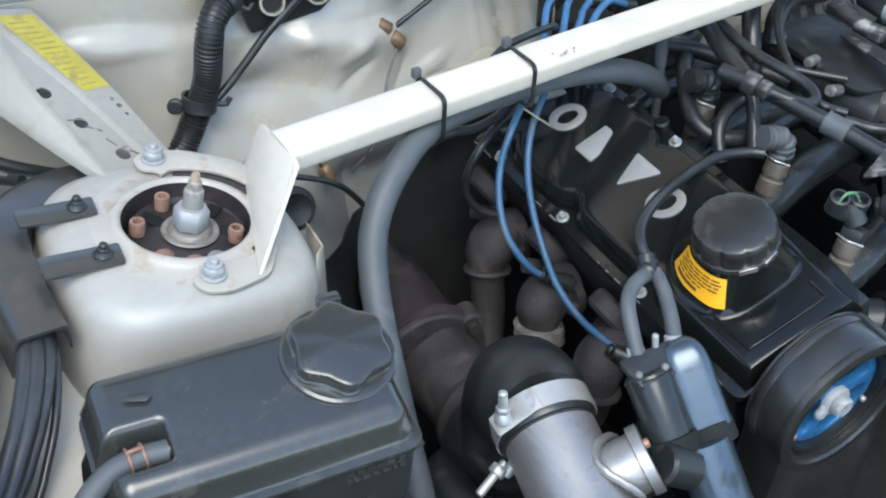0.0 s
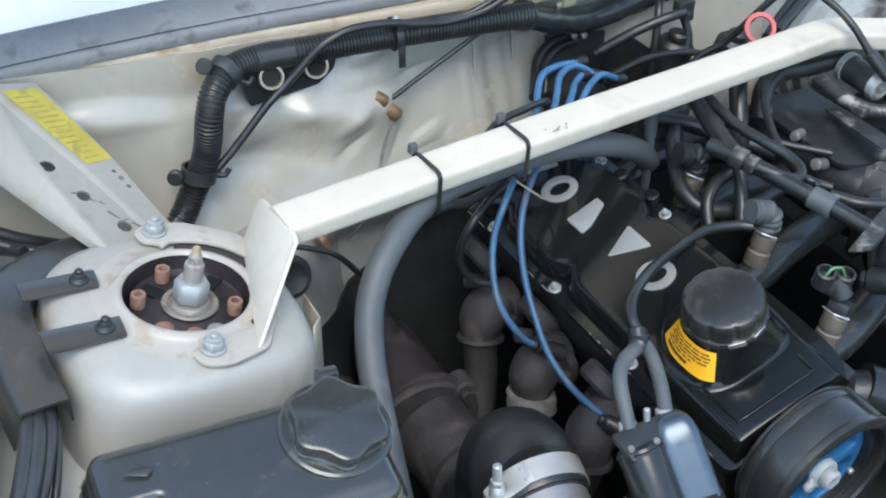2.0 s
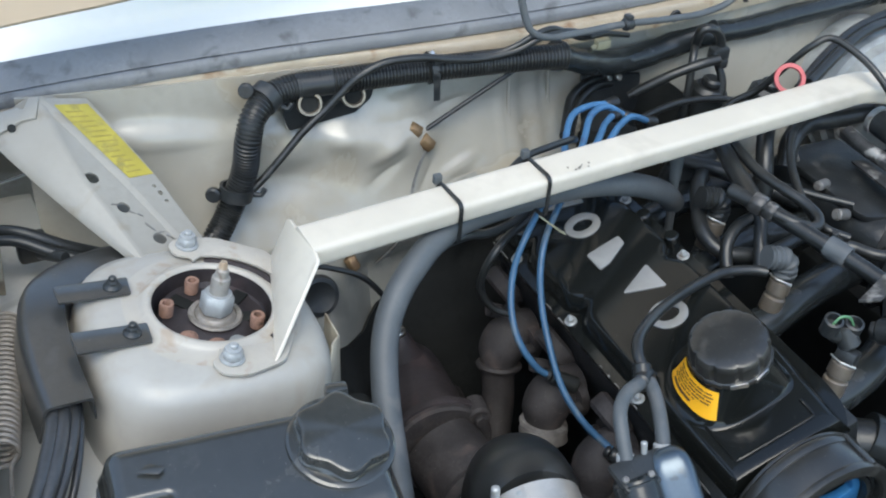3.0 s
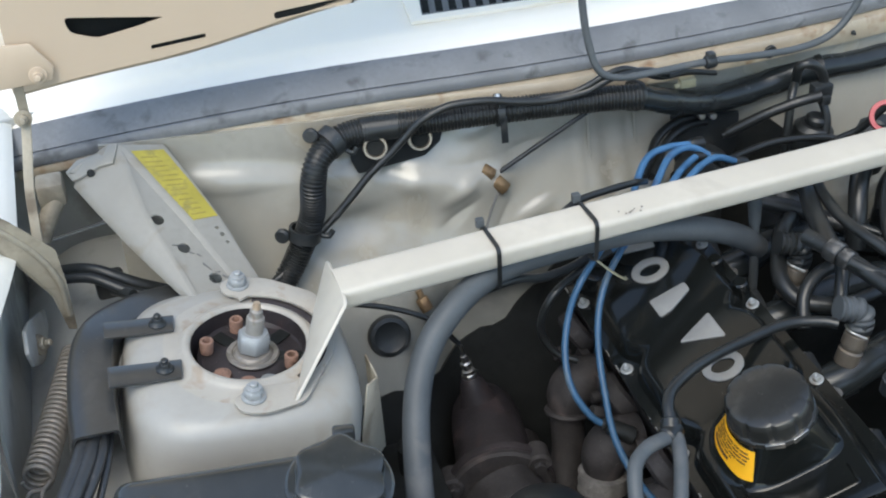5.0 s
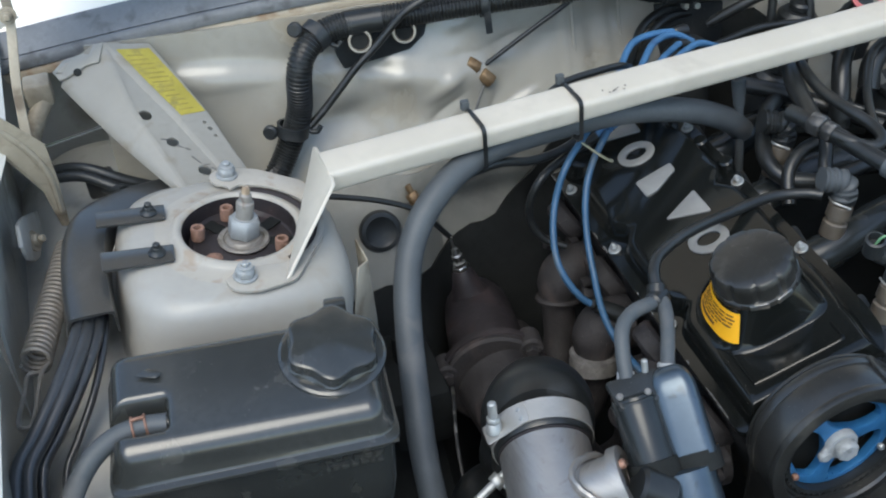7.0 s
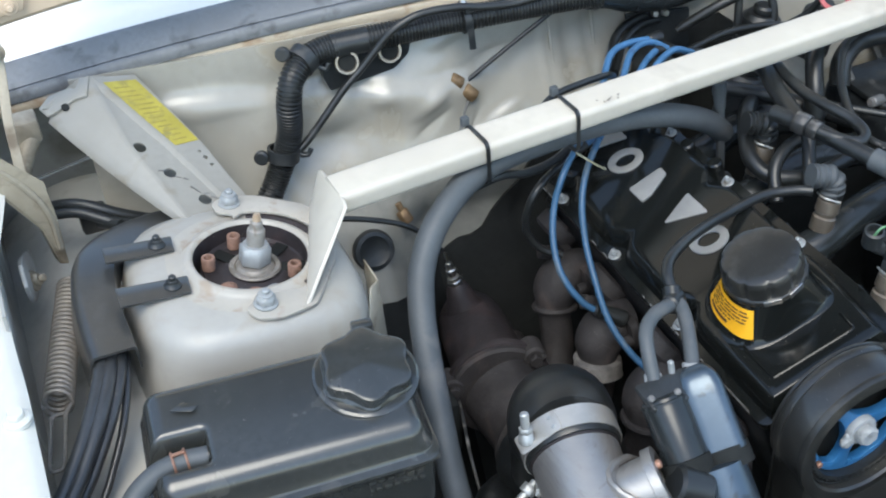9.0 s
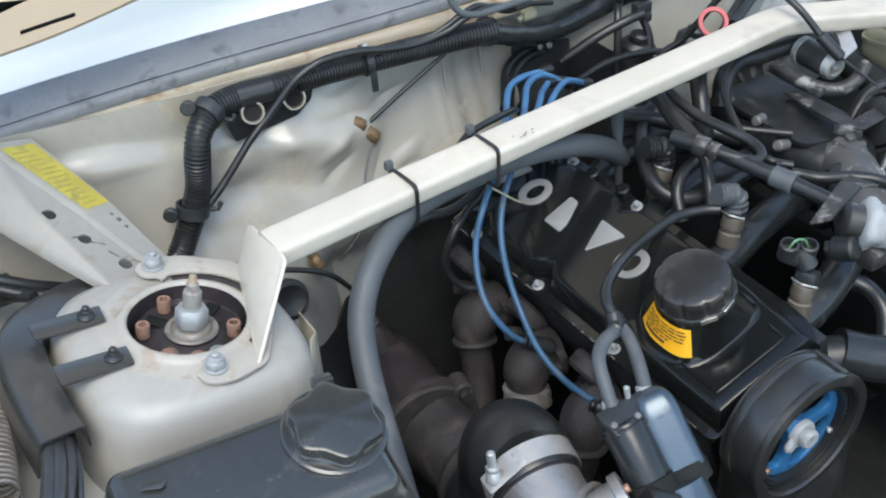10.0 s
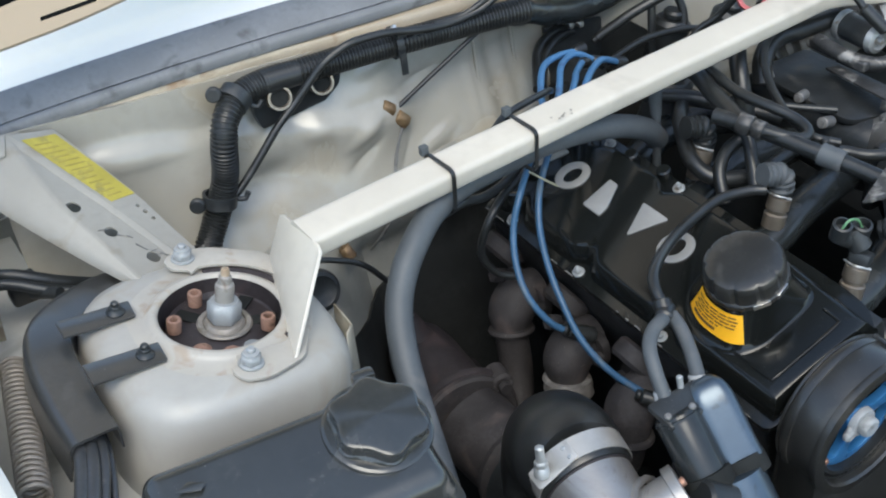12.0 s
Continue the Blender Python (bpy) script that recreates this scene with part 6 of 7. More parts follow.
# ---- turbo side ----
def build_turbo():
    man = thing("exhaust_manifold", (-0.22, -0.1, 0.55), "rusty cast iron exhaust manifold with four runners", "exhaust manifold")
    for k, y in enumerate((0.024, -0.079, -0.182, -0.285)):
        zz = 0.636
        pts = [(-0.165, y, zz + 0.012), (-0.184, y, zz + 0.012), (-0.203, y - 0.004, zz + 0.002), (-0.212, y - 0.014, zz - 0.024), (-0.216, y * 0.9 - 0.026, zz - 0.070), (-0.245, y * 0.55 - 0.06, 0.505)]
        part("port_flange", moved(merge(sheet(rounded([(-0.034, -0.020), (0.034, -0.020), (0.040, 0.0), (0.034, 0.020), (-0.034, 0.020), (-0.040, 0.0)], 0.010), 0.010), rod((-0.033, 0, 0.008), (-0.033, 0, 0.020), 0.0068, edge=0.001), rod((0.033, 0, 0.008), (0.033, 0, 0.020), 0.0068, edge=0.001)), Matrix(((0, 0, -1, -0.171), (1, 0, 0, y), (0, -1, 0, zz + 0.012), (0, 0, 0, 1)))), RUST, man)
        part("runner", sweep(spline(pts, 0.004), ring_shape(0.0195, 22), scale=lambda i: (1.30 + 0.16 * math.exp(-((i - 8) / 4.0) ** 2)) - 0.30 * min(1, max(0, i - 12) / 4)), RUST, man)
        p = Vector(pts[2]) * 0.15 + Vector(pts[3]) * 0.85
        dd = (Vector(pts[4]) - Vector(pts[2])).normalized()
        part("weld_collar", lathe([(0.0200, -0.004), (0.0262, -0.0035), (0.0278, 0.0), (0.0262, 0.003), (0.0200, 0.004)], frame_to(p, p + dd), 28), HEAT_WRAP if k == 1 else RUST, man)
        if k < 2:
            part("stud_nut", hexa((-0.198, y + 0.020, zz + 0.034), (-0.212, y + 0.022, zz + 0.040), 0.0095), RUST, man)
    part("collector", hose([(-0.255, -0.24, 0.55), (-0.268, -0.14, 0.525), (-0.275, -0.04, 0.52), (-0.265, 0.06, 0.53)], 0.036, 20), RUST, man)
    # heat wrap between the runners
    part("foil_sleeve", lathe([(0.0225, 0), (0.0265, 0.001), (0.0278, 0.006), (0.0268, 0.012), (0.0282, 0.017), (0.0225, 0.018)], frame_to((-0.2120, -0.094, 0.617), (-0.2165, -0.106, 0.585)), 28, False), HEAT_WRAP, man, "scuffed pale heat sleeve")
    turbo = thing("turbocharger", (-0.30, -0.09, 0.52), "brown heat-stained turbocharger and downpipe", "turbocharger")
    ax0, ax1 = Vector((-0.309, -0.030, 0.567)), Vector((-0.285, 0.100, 0.552))
    fm = frame_to(ax0, ax1)
    part("downpipe", lathe([(0.030, -0.004), (0.0485, 0.0), (0.0475, 0.015), (0.0460, 0.030), (0.0450, 0.060), (0.0440, 0.095), (0.0425, 0.120), (0.039, 0.142), (0.031, 0.160), (0.018, 0.172), (0.0, 0.176)], fm, 40), RUST_DARK, turbo)
    part("pipe_flange", lathe([(0.040, -0.016), (0.0575, -0.016), (0.0605, -0.013), (0.0605, -0.006), (0.0565, -0.0045), (0.0565, -0.002), (0.0605, -0.0005), (0.0600, 0.007), (0.056, 0.010), (0.045, 0.011)], fm, 44), RUST, turbo)
    q = fm.inverted() @ Vector((-0.269, -0.049, 0.607))
    for a in (0, 120, 240):
        c, s = 0.058 * math.cos(math.atan2(q.y, q.x) + radians(a)), 0.058 * math.sin(math.atan2(q.y, q.x) + radians(a))
        part("flange_lug", moved(merge(rod((c, s, -0.018), (c, s, 0.012), 0.014, edge=0.003), hexa((c, s, -0.026), (c, s, -0.018), 0.008)), fm), RUST, turbo)
    part("v_band", lathe([(0.0575, -0.0085), (0.0630, -0.0075), (0.0640, -0.0025), (0.0632, 0.0028), (0.0575, 0.0036)], fm, 48), RUST_DARK, turbo, "heat-browned V-band clamp")
    w0, w1 = fm @ Vector((0.058 * math.cos(math.atan2(q.y, q.x) + 0.16), 0.058 * math.sin(math.atan2(q.y, q.x) + 0.16), -0.002)), Vector((-0.262, -0.052, 0.612))
    part("v_band_bolt", merge(rod(w0, w1, 0.0042, edge=0.001), hexa(w0.lerp(w1, 0.55), w0.lerp(w1, 0.85), 0.0085)), RUST, turbo)
    part("turbine_housing", merge(hose([(-0.311, -0.042, 0.570), (-0.308, -0.075, 0.566), (-0.303, -0.12, 0.562)], 0.047, 24), rod((-0.30, -0.125, 0.56), (-0.305, -0.155, 0.57), 0.058, edge=0.012, seg=32)), RUST, turbo)
    part("compressor_housing", merge(rod((-0.310, -0.165, 0.585), (-0.325, -0.225, 0.60), 0.062, 0.048, seg=36, edge=0.012), hose([(-0.345, -0.16, 0.54), (-0.385, -0.19, 0.56), (-0.395, -0.25, 0.585), (-0.37, -0.30, 0.59)], 0.027, 18)), CAST_BLACK, turbo)
    o2 = thing("oxygen_sensor", (-0.302, 0.080, 0.62), "steel oxygen sensor screwed into the downpipe", "sensor")
    p, q = Vector((-0.2925, 0.088, 0.571)), Vector((-0.3088, 0.108, 0.6666))
    dd = (q - p).normalized()
    part("bung", lathe([(0.026, 0.012), (0.020, 0.026), (0.0165, 0.038), (0.0130, 0.050), (0.0100, 0.0545), (0, 0.0545)], frame_to(p, q), 24), RUST_DARK, o2)
    part("sensor_hex", hexa(p + dd * 0.0535, p + dd * 0.0600, 0.0105), STEEL, o2)
    part("sensor_body", lathe([(0.0055, 0.060), (0.0080, 0.0612), (0.0080, 0.064), (0.0050, 0.0655), (0.0050, 0.070), (0.0068, 0.071), (0.0068, 0.0745), (0.0046, 0.076), (0.0040, 0.084), (0, 0.0845)], frame_to(p, q), 18), STEEL, o2)
    part("lead_end", rod(p + dd * 0.084, p + dd * 0.100, 0.0018, seg=8), STEEL, o2, "bare bright lead")
    # rubber inlet elbow with clamp and alloy pipe
    elbow = [(-0.346, -0.275, 0.728), (-0.338, -0.245, 0.716), (-0.322, -0.212, 0.688), (-0.314, -0.196, 0.645), (-0.318, -0.205, 0.60)]
    solid("inlet_elbow", sweep(spline(elbow, 0.005), ring_shape(0.0525, 36), scale=lambda i: 0.86 + 0.14 * min(1, i / 5)), RUBBER, "black rubber turbo inlet elbow", "hose elbow")
    a0, a1 = Vector((-0.343, -0.262, 0.727)), Vector((-0.372, -0.42, 0.694))
    pd = (a1 - a0).normalized()
    pipe = thing("intake_pipe", a1, "brushed aluminium intake pipe with a welded side outlet", "intake pipe")
    part("pipe_wall", sweep(spline([a0, a0 + pd * 0.08, a0 + pd * 0.17, a0 + pd * 0.24 + Vector((0, 0, -0.012)), a0 + pd * 0.32 + Vector((0.0, 0, -0.05))], 0.008), ring_shape(0.0415, 40)), ALU, pipe)
    part("rubber_cuff", lathe([(0.0410, 0.018), (0.0455, 0.019), (0.0455, 0.0245), (0.0440, 0.0275), (0.0410, 0.028)], frame_to(a0, a1), 40), RUBBER, pipe, "soft rubber lip below the clamp")
    part("pink_edge", lathe([(0.0416, 0.028), (0.0428, 0.0282), (0.0428, 0.0295), (0.0416, 0.030)], frame_to(a0, a1), 40), RUST_DARK, pipe, "dull pinkish ring at the rubber's end")
    s0 = a0 + pd * 0.088 + Vector((0.012, 0, 0.006))
    sd = Vector((0.80, -0.24, 0.42)).normalized()
    part("side_outlet", lathe([(0.026, 0.0), (0.026, 0.046), (0.0305, 0.047), (0.0305, 0.056), (0.026, 0.057), (0.022, 0.057), (0.020, 0.050), (0, 0.050)], frame_to(s0, s0 + sd), 32, False), ALU, pipe)
    part("weld_bead", sweep([s0 + sd * 0.026 + (frame_to(s0, s0 + sd).to_3x3() @ Vector((0.0305 * math.cos(q), 0.0305 * math.sin(q), 0.010 * math.cos(2 * q) + 0.0004 * math.sin(17 * q)))) for q in steps(0, 6.283, 60)], ring_shape(0.0036, 8), scale=lambda i: 1 + 0.07 * math.sin(i * 2.1)), ALU, pipe, "rough weld bead")
    part("plug", rod(s0 + sd * 0.050 + Vector((-0.006, 0.002, 0.020)), s0 + sd * 0.058 + Vector((-0.006, 0.002, 0.020)), 0.0042, edge=0.001), COPPER, pipe)
    # T-bolt clamp
    cl = thing("t_bolt_clamp", a0, "steel T-bolt clamp round the rubber elbow", "hose clamp")
    c0 = a0 + pd * 0.012
    strap_ring(c0, pd, 0.0460, 0.021, 0.0013, CLAMP_STEEL, cl)
    foot = Vector((-0.390, -0.276, 0.744))
    tip = Vector((-0.389, -0.269, 0.780))
    up = (tip - foot).normalized()
    part("t_bolt", merge(rod(foot, tip, 0.0042, edge=0.0015), rod(foot + up * 0.004, foot + up * 0.016, 0.0078, 0.0066, edge=0.002), hexa(foot + up * 0.015, foot + up * 0.021, 0.0068)), ZINC, cl, "pale zinc T-bolt and nut")
    ex = (Vector((-0.358, -0.279, 0.766)) - Vector((-0.394, -0.274, 0.742)))
    L = ex.length
    ex.normalize()
    ey = (pd - ex * pd.dot(ex)).normalized()
    ez = ex.cross(ey)
    if ez.z < 0:
        ez = -ez
        ey = -ey
    o = Vector((-0.394, -0.274, 0.7415)) + ez * 0.004
    fm = Matrix(((ex.x, ey.x, ez.x, o.x), (ex.y, ey.y, ez.y, o.y), (ex.z, ey.z, ez.z, o.z), (0, 0, 0, 1)))
    part("strap_end", sheet(rounded([(-0.002, -0.010), (L, -0.0105), (L, 0.0105), (-0.002, 0.010)], 0.003), 0.0013, fm, (circle(0.014, 0, 0.0062, 18, 0.0042),), 0.0003), CLAMP_STEEL, cl)
    for dy in (-0.005, 0.005):
        part("rivet", moved(rod((L - 0.007, dy, 0.001), (L - 0.007, dy, 0.0022), 0.0022, edge=0.0005), fm), ZINC, cl)
    # a second, lower clamp screw below the elbow
    solid("clamp_screw", merge(rod((-0.415, -0.285, 0.675), (-0.382, -0.275, 0.690), 0.0042, edge=0.001), hexa((-0.395, -0.279, 0.684), (-0.387, -0.2765, 0.688), 0.008), rod((-0.385, -0.28, 0.680), (-0.372, -0.28, 0.690), 0.006)), ZINC, "zinc clamp screw below the rubber elbow", "clamp screw")
    # valve cluster: two black cans with two hose tails
    cans = thing("boost_valve", (-0.26, -0.38, 0.73), "black boost control valve of two cans with hose tails", "valve")
    cd = Vector((0.02, -0.70, -0.70)).normalized()
    for base, r, rise in (((-0.276, -0.317, 0.787), 0.0205, 0.0), ((-0.2405, -0.322, 0.789), 0.0195, 0.012)):
        b = Vector(base)
        if rise:
            side = Vector((1.0, -0.30, 0.32))
            side = (side - cd * side.dot(cd)).normalized()
            face = side.cross(cd)
            fm2 = Matrix(((side.x, face.x, cd.x, b.x), (side.y, face.y, cd.y, b.y), (side.z, face.z, cd.z, b.z), (0, 0, 0, 1)))
            rings = [[(x * k, y * k, h) for x, y in rounded([(-0.020, -0.019), (0.020, -0.019), (0.020, 0.019), (-0.020, 0.019)], 0.0125, 7)] for k, h in ((0.30, -0.0215), (0.50, -0.0200), (0.68, -0.0172), (0.82, -0.0132), (0.92, -0.0080), (0.98, -0.0020), (1.0, 0.005), (1.0, 0.057), (0.9, 0.059))]
            part("can", moved(loft(rings, True, True), fm2), CAN_BLACK, cans)
            continue
        part("can", lathe([(0, -0.0045 - rise), (r - 0.005, -0.004 - rise), (r - 0.0015, -0.002 - rise), (r, 0.003 - rise), (r, 0.056), (r - 0.003, 0.058), (0, 0.058)], frame_to(b, b + cd), 36), SATIN_BLACK, cans)
        part("can_rim", lathe([(r - 0.001, 0.0005 - rise), (r + 0.0008, 0.0012 - rise), (r + 0.0008, 0.0034 - rise), (r - 0.001, 0.004 - rise)], frame_to(b, b + cd), 36), SATIN_BLACK, cans)
    b = Vector((-0.2525, -0.326, 0.786))
    part("lower_can", lathe([(0.018, 0.060), (0.0250, 0.062), (0.0250, 0.128), (0.021, 0.132), (0, 0.132)], frame_to(b, b + cd), 40), CAN_BLACK, cans)
    part("can_strap", merge(*[lathe([(r + 0.001, 0.054), (r + 0.003, 0.054), (r + 0.003, 0.072), (r + 0.001, 0.072)], frame_to(Vector(b), Vector(b) + cd), 36) for b, r in (((-0.276, -0.317, 0.787), 0.0205), ((-0.2405, -0.322, 0.789), 0.0195))]), UNDER_AND_SHADE, cans)
    part("head_plate", quad_plate([(-0.296, -0.300, 0.795), (-0.238, -0.303, 0.799), (-0.256, -0.316, 0.798), (-0.256, -0.333, 0.792), (-0.294, -0.331, 0.791)], 0.008, 0.003), DULL_BLACK, cans)
    for p in ((-0.2655, -0.371, 0.7515), (-0.292, -0.322, 0.799), (-0.268, -0.326, 0.800)):
        part("screw", rod(p, Vector(p) + Vector((-0.02, -0.4, 0.9)).normalized() * 0.004, 0.0032, edge=0.0010), DULL_STEEL, cans)
    for p in ((-0.2765, -0.303, 0.793), (-0.2405, -0.308, 0.795)):
        part("barb", rod(Vector(p) + Vector((0, 0, -0.006)), Vector(p) + Vector((0.003, 0.008, 0.006)), 0.0078, edge=0.001), WHITE_CORRODED, cans, "pale plastic barb")
    part("bare_barb", rod((-0.259, -0.304, 0.798), (-0.259, -0.300, 0.812), 0.003, edge=0.001), ZINC, cans)
    part("coupling", rod((-0.300, -0.376, 0.750), (-0.272, -0.386, 0.735), 0.018, edge=0.003), RUBBER, cans)
    solid("vacuum_hose", hose([(-0.2755, -0.301, 0.796), (-0.2715, -0.284, 0.811), (-0.2635, -0.266, 0.822), (-0.247, -0.252, 0.823), (-0.228, -0.242, 0.817), (-0.214, -0.236, 0.812)], 0.0067), GREY_HOSE, "dusty black hose from the boost valve to the joint", "hose", "valve hoses")
    solid("vacuum_hose", hose([(-0.239, -0.306, 0.797), (-0.230, -0.288, 0.805), (-0.219, -0.264, 0.811), (-0.212, -0.244, 0.813), (-0.211, -0.236, 0.812)], 0.0067), GREY_HOSE, "dusty black hose from the boost valve to the joint", "hose", "valve hoses")
    solid("hose_joint", merge(rod((-0.222, -0.240, 0.814), (-0.206, -0.228, 0.812), 0.0095, edge=0.002), rod((-0.214, -0.234, 0.812), (-0.209, -0.222, 0.820), 0.009, edge=0.002), rod((-0.205, -0.234, 0.803), (-0.207, -0.230, 0.812), 0.004)), RUBBER, "black plastic Y joint between hoses", "hose joint")
    solid("loom_sleeve", hose([(-0.210, -0.226, 0.817), (-0.206, -0.210, 0.824), (-0.192, -0.193, 0.827), (-0.150, -0.166, 0.820), (-0.085, -0.134, 0.803), (-0.030, -0.120, 0.798), (0.005, -0.128, 0.798), (0.020, -0.138, 0.798)], 0.0056), RUBBER, "dark rubber sleeve crossing the valve cover", "cable sleeve")
    # dipstick-like thin tube and bracket deep below
    solid("thin_tube", hose([(-0.352, 0.0, 0.56), (-0.368, -0.06, 0.575), (-0.384, -0.12, 0.565), (-0.39, -0.17, 0.53), (-0.385, -0.21, 0.48)], 0.0022, 8), BRACKET, "thin dark steel tube beside the turbo", "tube")
    solid("engine_mount_bracket", merge(box(-0.44, -0.37, -0.07, 0.05, 0.52, 0.60, 0.01), rod((-0.40, 0.0, 0.59), (-0.40, 0.0, 0.64), 0.018, edge=0.004)), UNDER_AND_SHADE, "black bracket deep beside the turbo", "bracket")


# ---- intake side ----
def ribbed_boot(p, q, bend, r=0.0135):
    """A ribbed rubber boot that bends from p over q to bend."""
    return corrugated([p, q, bend], r, 0.0062, 0.17)


def build_intake():
    for k, (x, y) in enumerate(((0.006, -0.272), (0.034, -0.142), (0.036, -0.022))):
        inj = thing("fuel_injector", (x, y, 0.73), "steel banded fuel injector with a ribbed boot" if k else "steel banded fuel injector with a grey plug", "fuel injector", "fuel injectors")
        base, top = Vector((x - 0.005, y - 0.002, 0.720)), Vector((x + 0.017, y + 0.005, 0.804))
        d = (top - base).normalized()
        part("seat", rod(base - d * 0.012, base + d * 0.006, 0.015, edge=0.003), CAST_BLACK, inj)
        part("lower_body", lathe([(0.010, 0.002), (0.0126, 0.004), (0.0126, 0.0215), (0.0105, 0.0235), (0.0105, 0.062), (0, 0.062)], frame_to(base, top), 28), DULL_BLACK, inj, "black lower body")
        part("body", lathe([(0.0110, 0.0245), (0.0128, 0.0255), (0.0128, 0.041), (0.0108, 0.0425), (0.0108, 0.0465), (0.0130, 0.0478), (0.0126, 0.061), (0.009, 0.064), (0, 0.064)], frame_to(base, top), 28), INJECTOR, inj)
        part("plug_body", moved(box(-0.011, 0.011, -0.009, 0.009, 0.062, 0.078, 0.003), frame_to(base, top)), DULL_BLACK, inj)
        part("clip", moved(hose([(-0.014, 0.004, 0.064), (0.0, 0.014, 0.066), (0.014, 0.004, 0.064)], 0.0012, 6, 0.003), frame_to(base, top)), ZINC, inj)
        if k:
            part("boot", ribbed_boot(base + d * 0.070, base + d * 0.088 + Vector((-0.006, 0.002, 0.0)), base + d * 0.094 + Vector((-0.030, 0.008, 0.0))), RUBBER if k == 2 else GREY_HOSE, inj, "ribbed rubber boot", sharp=25)
    # upper, open connector by the front injector
    con = thing("connector", (0.02, -0.262, 0.80), "dark grey round connector with a bare green wire", "connector")
    for x, y, z in ((0.026, -0.256, 0.803), (-0.001, -0.252, 0.813)):
        part("socket", lathe([(0.0080, 0), (0.0098, 0.001), (0.0098, 0.020), (0.0074, 0.021), (0.0068, 0.012), (0, 0.012)], frame_to((x, y, z), (x - 0.004, y - 0.006, z + 0.03)), 22, False), DULL_BLACK, con)
    part("plug_body", rod((0.016, -0.2535, 0.816), (0.021, -0.2660, 0.797), 0.0105, 0.0115, edge=0.002), DULL_BLACK, con)
    part("yoke", hose([(-0.001, -0.252, 0.816), (0.012, -0.255, 0.806), (0.026, -0.256, 0.803)], 0.0085, 12), DULL_BLACK, con)
    part("wire", hose([(-0.004, -0.256, 0.826), (0.003, -0.257, 0.8345), (0.014, -0.259, 0.832), (0.024, -0.260, 0.817)], 0.0014, 6, 0.002), mat("green_wire", (0.10, 0.24, 0.12), 0.4), con, "green insulated wire")
    # fuel rail with hex union, band and brackets
    rail = thing("fuel_rail", (0.08, -0.15, 0.82), "black steel fuel rail with hex unions", "fuel rail")
    rp = [Vector(p) for p in ((0.036, -0.040, 0.838), (0.050, -0.078, 0.838), (0.072, -0.14, 0.832), (0.092, -0.20, 0.826), (0.108, -0.262, 0.820))]
    part("rail_tube", hose(rp, 0.0092, 18), CAST_BLACK, rail)
    rd = (rp[2] - rp[1]).normalized()
    part("union", merge(hexa(rp[1] - rd * 0.012, rp[1] + rd * 0.004, 0.0135, 0.0015), hexa(rp[1] + rd * 0.006, rp[1] + rd * 0.018, 0.0118, 0.0012)), BRACKET, rail, "dull hex union")
    c = rp[2] + rd * 0.030
    strap_ring(c, rd, 0.0094, 0.026, 0.0028, GREY_HOSE, rail, "grey_band")
    solid("fuel_hose", hose([(0.090, 0.060, 0.835), (0.080, 0.032, 0.842), (0.064, -0.008, 0.842), (0.054, -0.045, 0.840), (0.048, -0.068, 0.838)], 0.0105), RUBBER, "black fuel hose to the rail", "hose")
    solid("fuel_pipe", hose([(0.098, 0.050, 0.848), (0.085, 0.012, 0.850), (0.080, -0.030, 0.848), (0.086, -0.070, 0.846), (0.095, -0.100, 0.842), (0.094, -0.122, 0.838), (0.080, -0.130, 0.836), (0.064, -0.118, 0.838), (0.052, -0.098, 0.840)], 0.0062), RUBBER, "dull bent fuel pipe looping to the union", "pipe")
    # regulator on the rail's end
    reg = thing("pressure_regulator", (0.11, -0.285, 0.80), "grey and white fuel pressure regulator on the rail", "regulator")
    p, q = Vector((0.0765, -0.2548, 0.8301)), Vector((0.1377, -0.3067, 0.8138))
    part("housing", lathe([(0.014, 0), (0.0185, 0.003), (0.0185, 0.024), (0.016, 0.026)], frame_to(p, q), 28), BRACKET, reg)
    can = []
    for r, h, lobe in ((0.016, 0.018, 0), (0.024, 0.0195, 0.3), (0.0285, 0.023, 1), (0.029, 0.029, 1), (0.0265, 0.033, 0.8), (0.0235, 0.036, 0.4), (0.0225, 0.050, 0.2), (0.0195, 0.056, 0.1), (0.013, 0.0585, 0)):
        can.append([(r * (1 - 0.09 * lobe * (0.5 - 0.5 * math.cos(6 * a))) * math.cos(a), r * (1 - 0.09 * lobe * (0.5 - 0.5 * math.cos(6 * a))) * math.sin(a), h) for a in steps(0, 2 * math.pi, 48)[:-1]])
    part("diaphragm_can", moved(loft(can, True, True), frame_to(p, q)), WHITE_CORRODED, reg, "white corroded can", sharp=50)
    part("pipe_stub", rod(p + (q - p).normalized() * 0.055, p + (q - p).normalized() * 0.075, 0.0085, edge=0.001), RUBBER, reg)
    part("strap_arm", merge(quad_plate([(0.040, -0.243, 0.832), (0.056, -0.256, 0.838), (0.128, -0.236, 0.840), (0.118, -0.215, 0.838)], 0.004, 0.001), quad_plate([(0.118, -0.215, 0.838), (0.128, -0.236, 0.840), (0.152, -0.240, 0.832), (0.144, -0.206, 0.830)], 0.004, 0.001)), BRACKET, reg, "bent steel bracket strap")
    part("foot", box(0.085, 0.115, -0.298, -0.272, 0.778, 0.80, 0.005), BRACKET, reg)
    part("banjo", merge(rod((0.062, -0.262, 0.80), (0.070, -0.284, 0.812), 0.014, edge=0.003), hexa((0.060, -0.257, 0.797), (0.062, -0.262, 0.80), 0.011)), CAST_BLACK, reg)
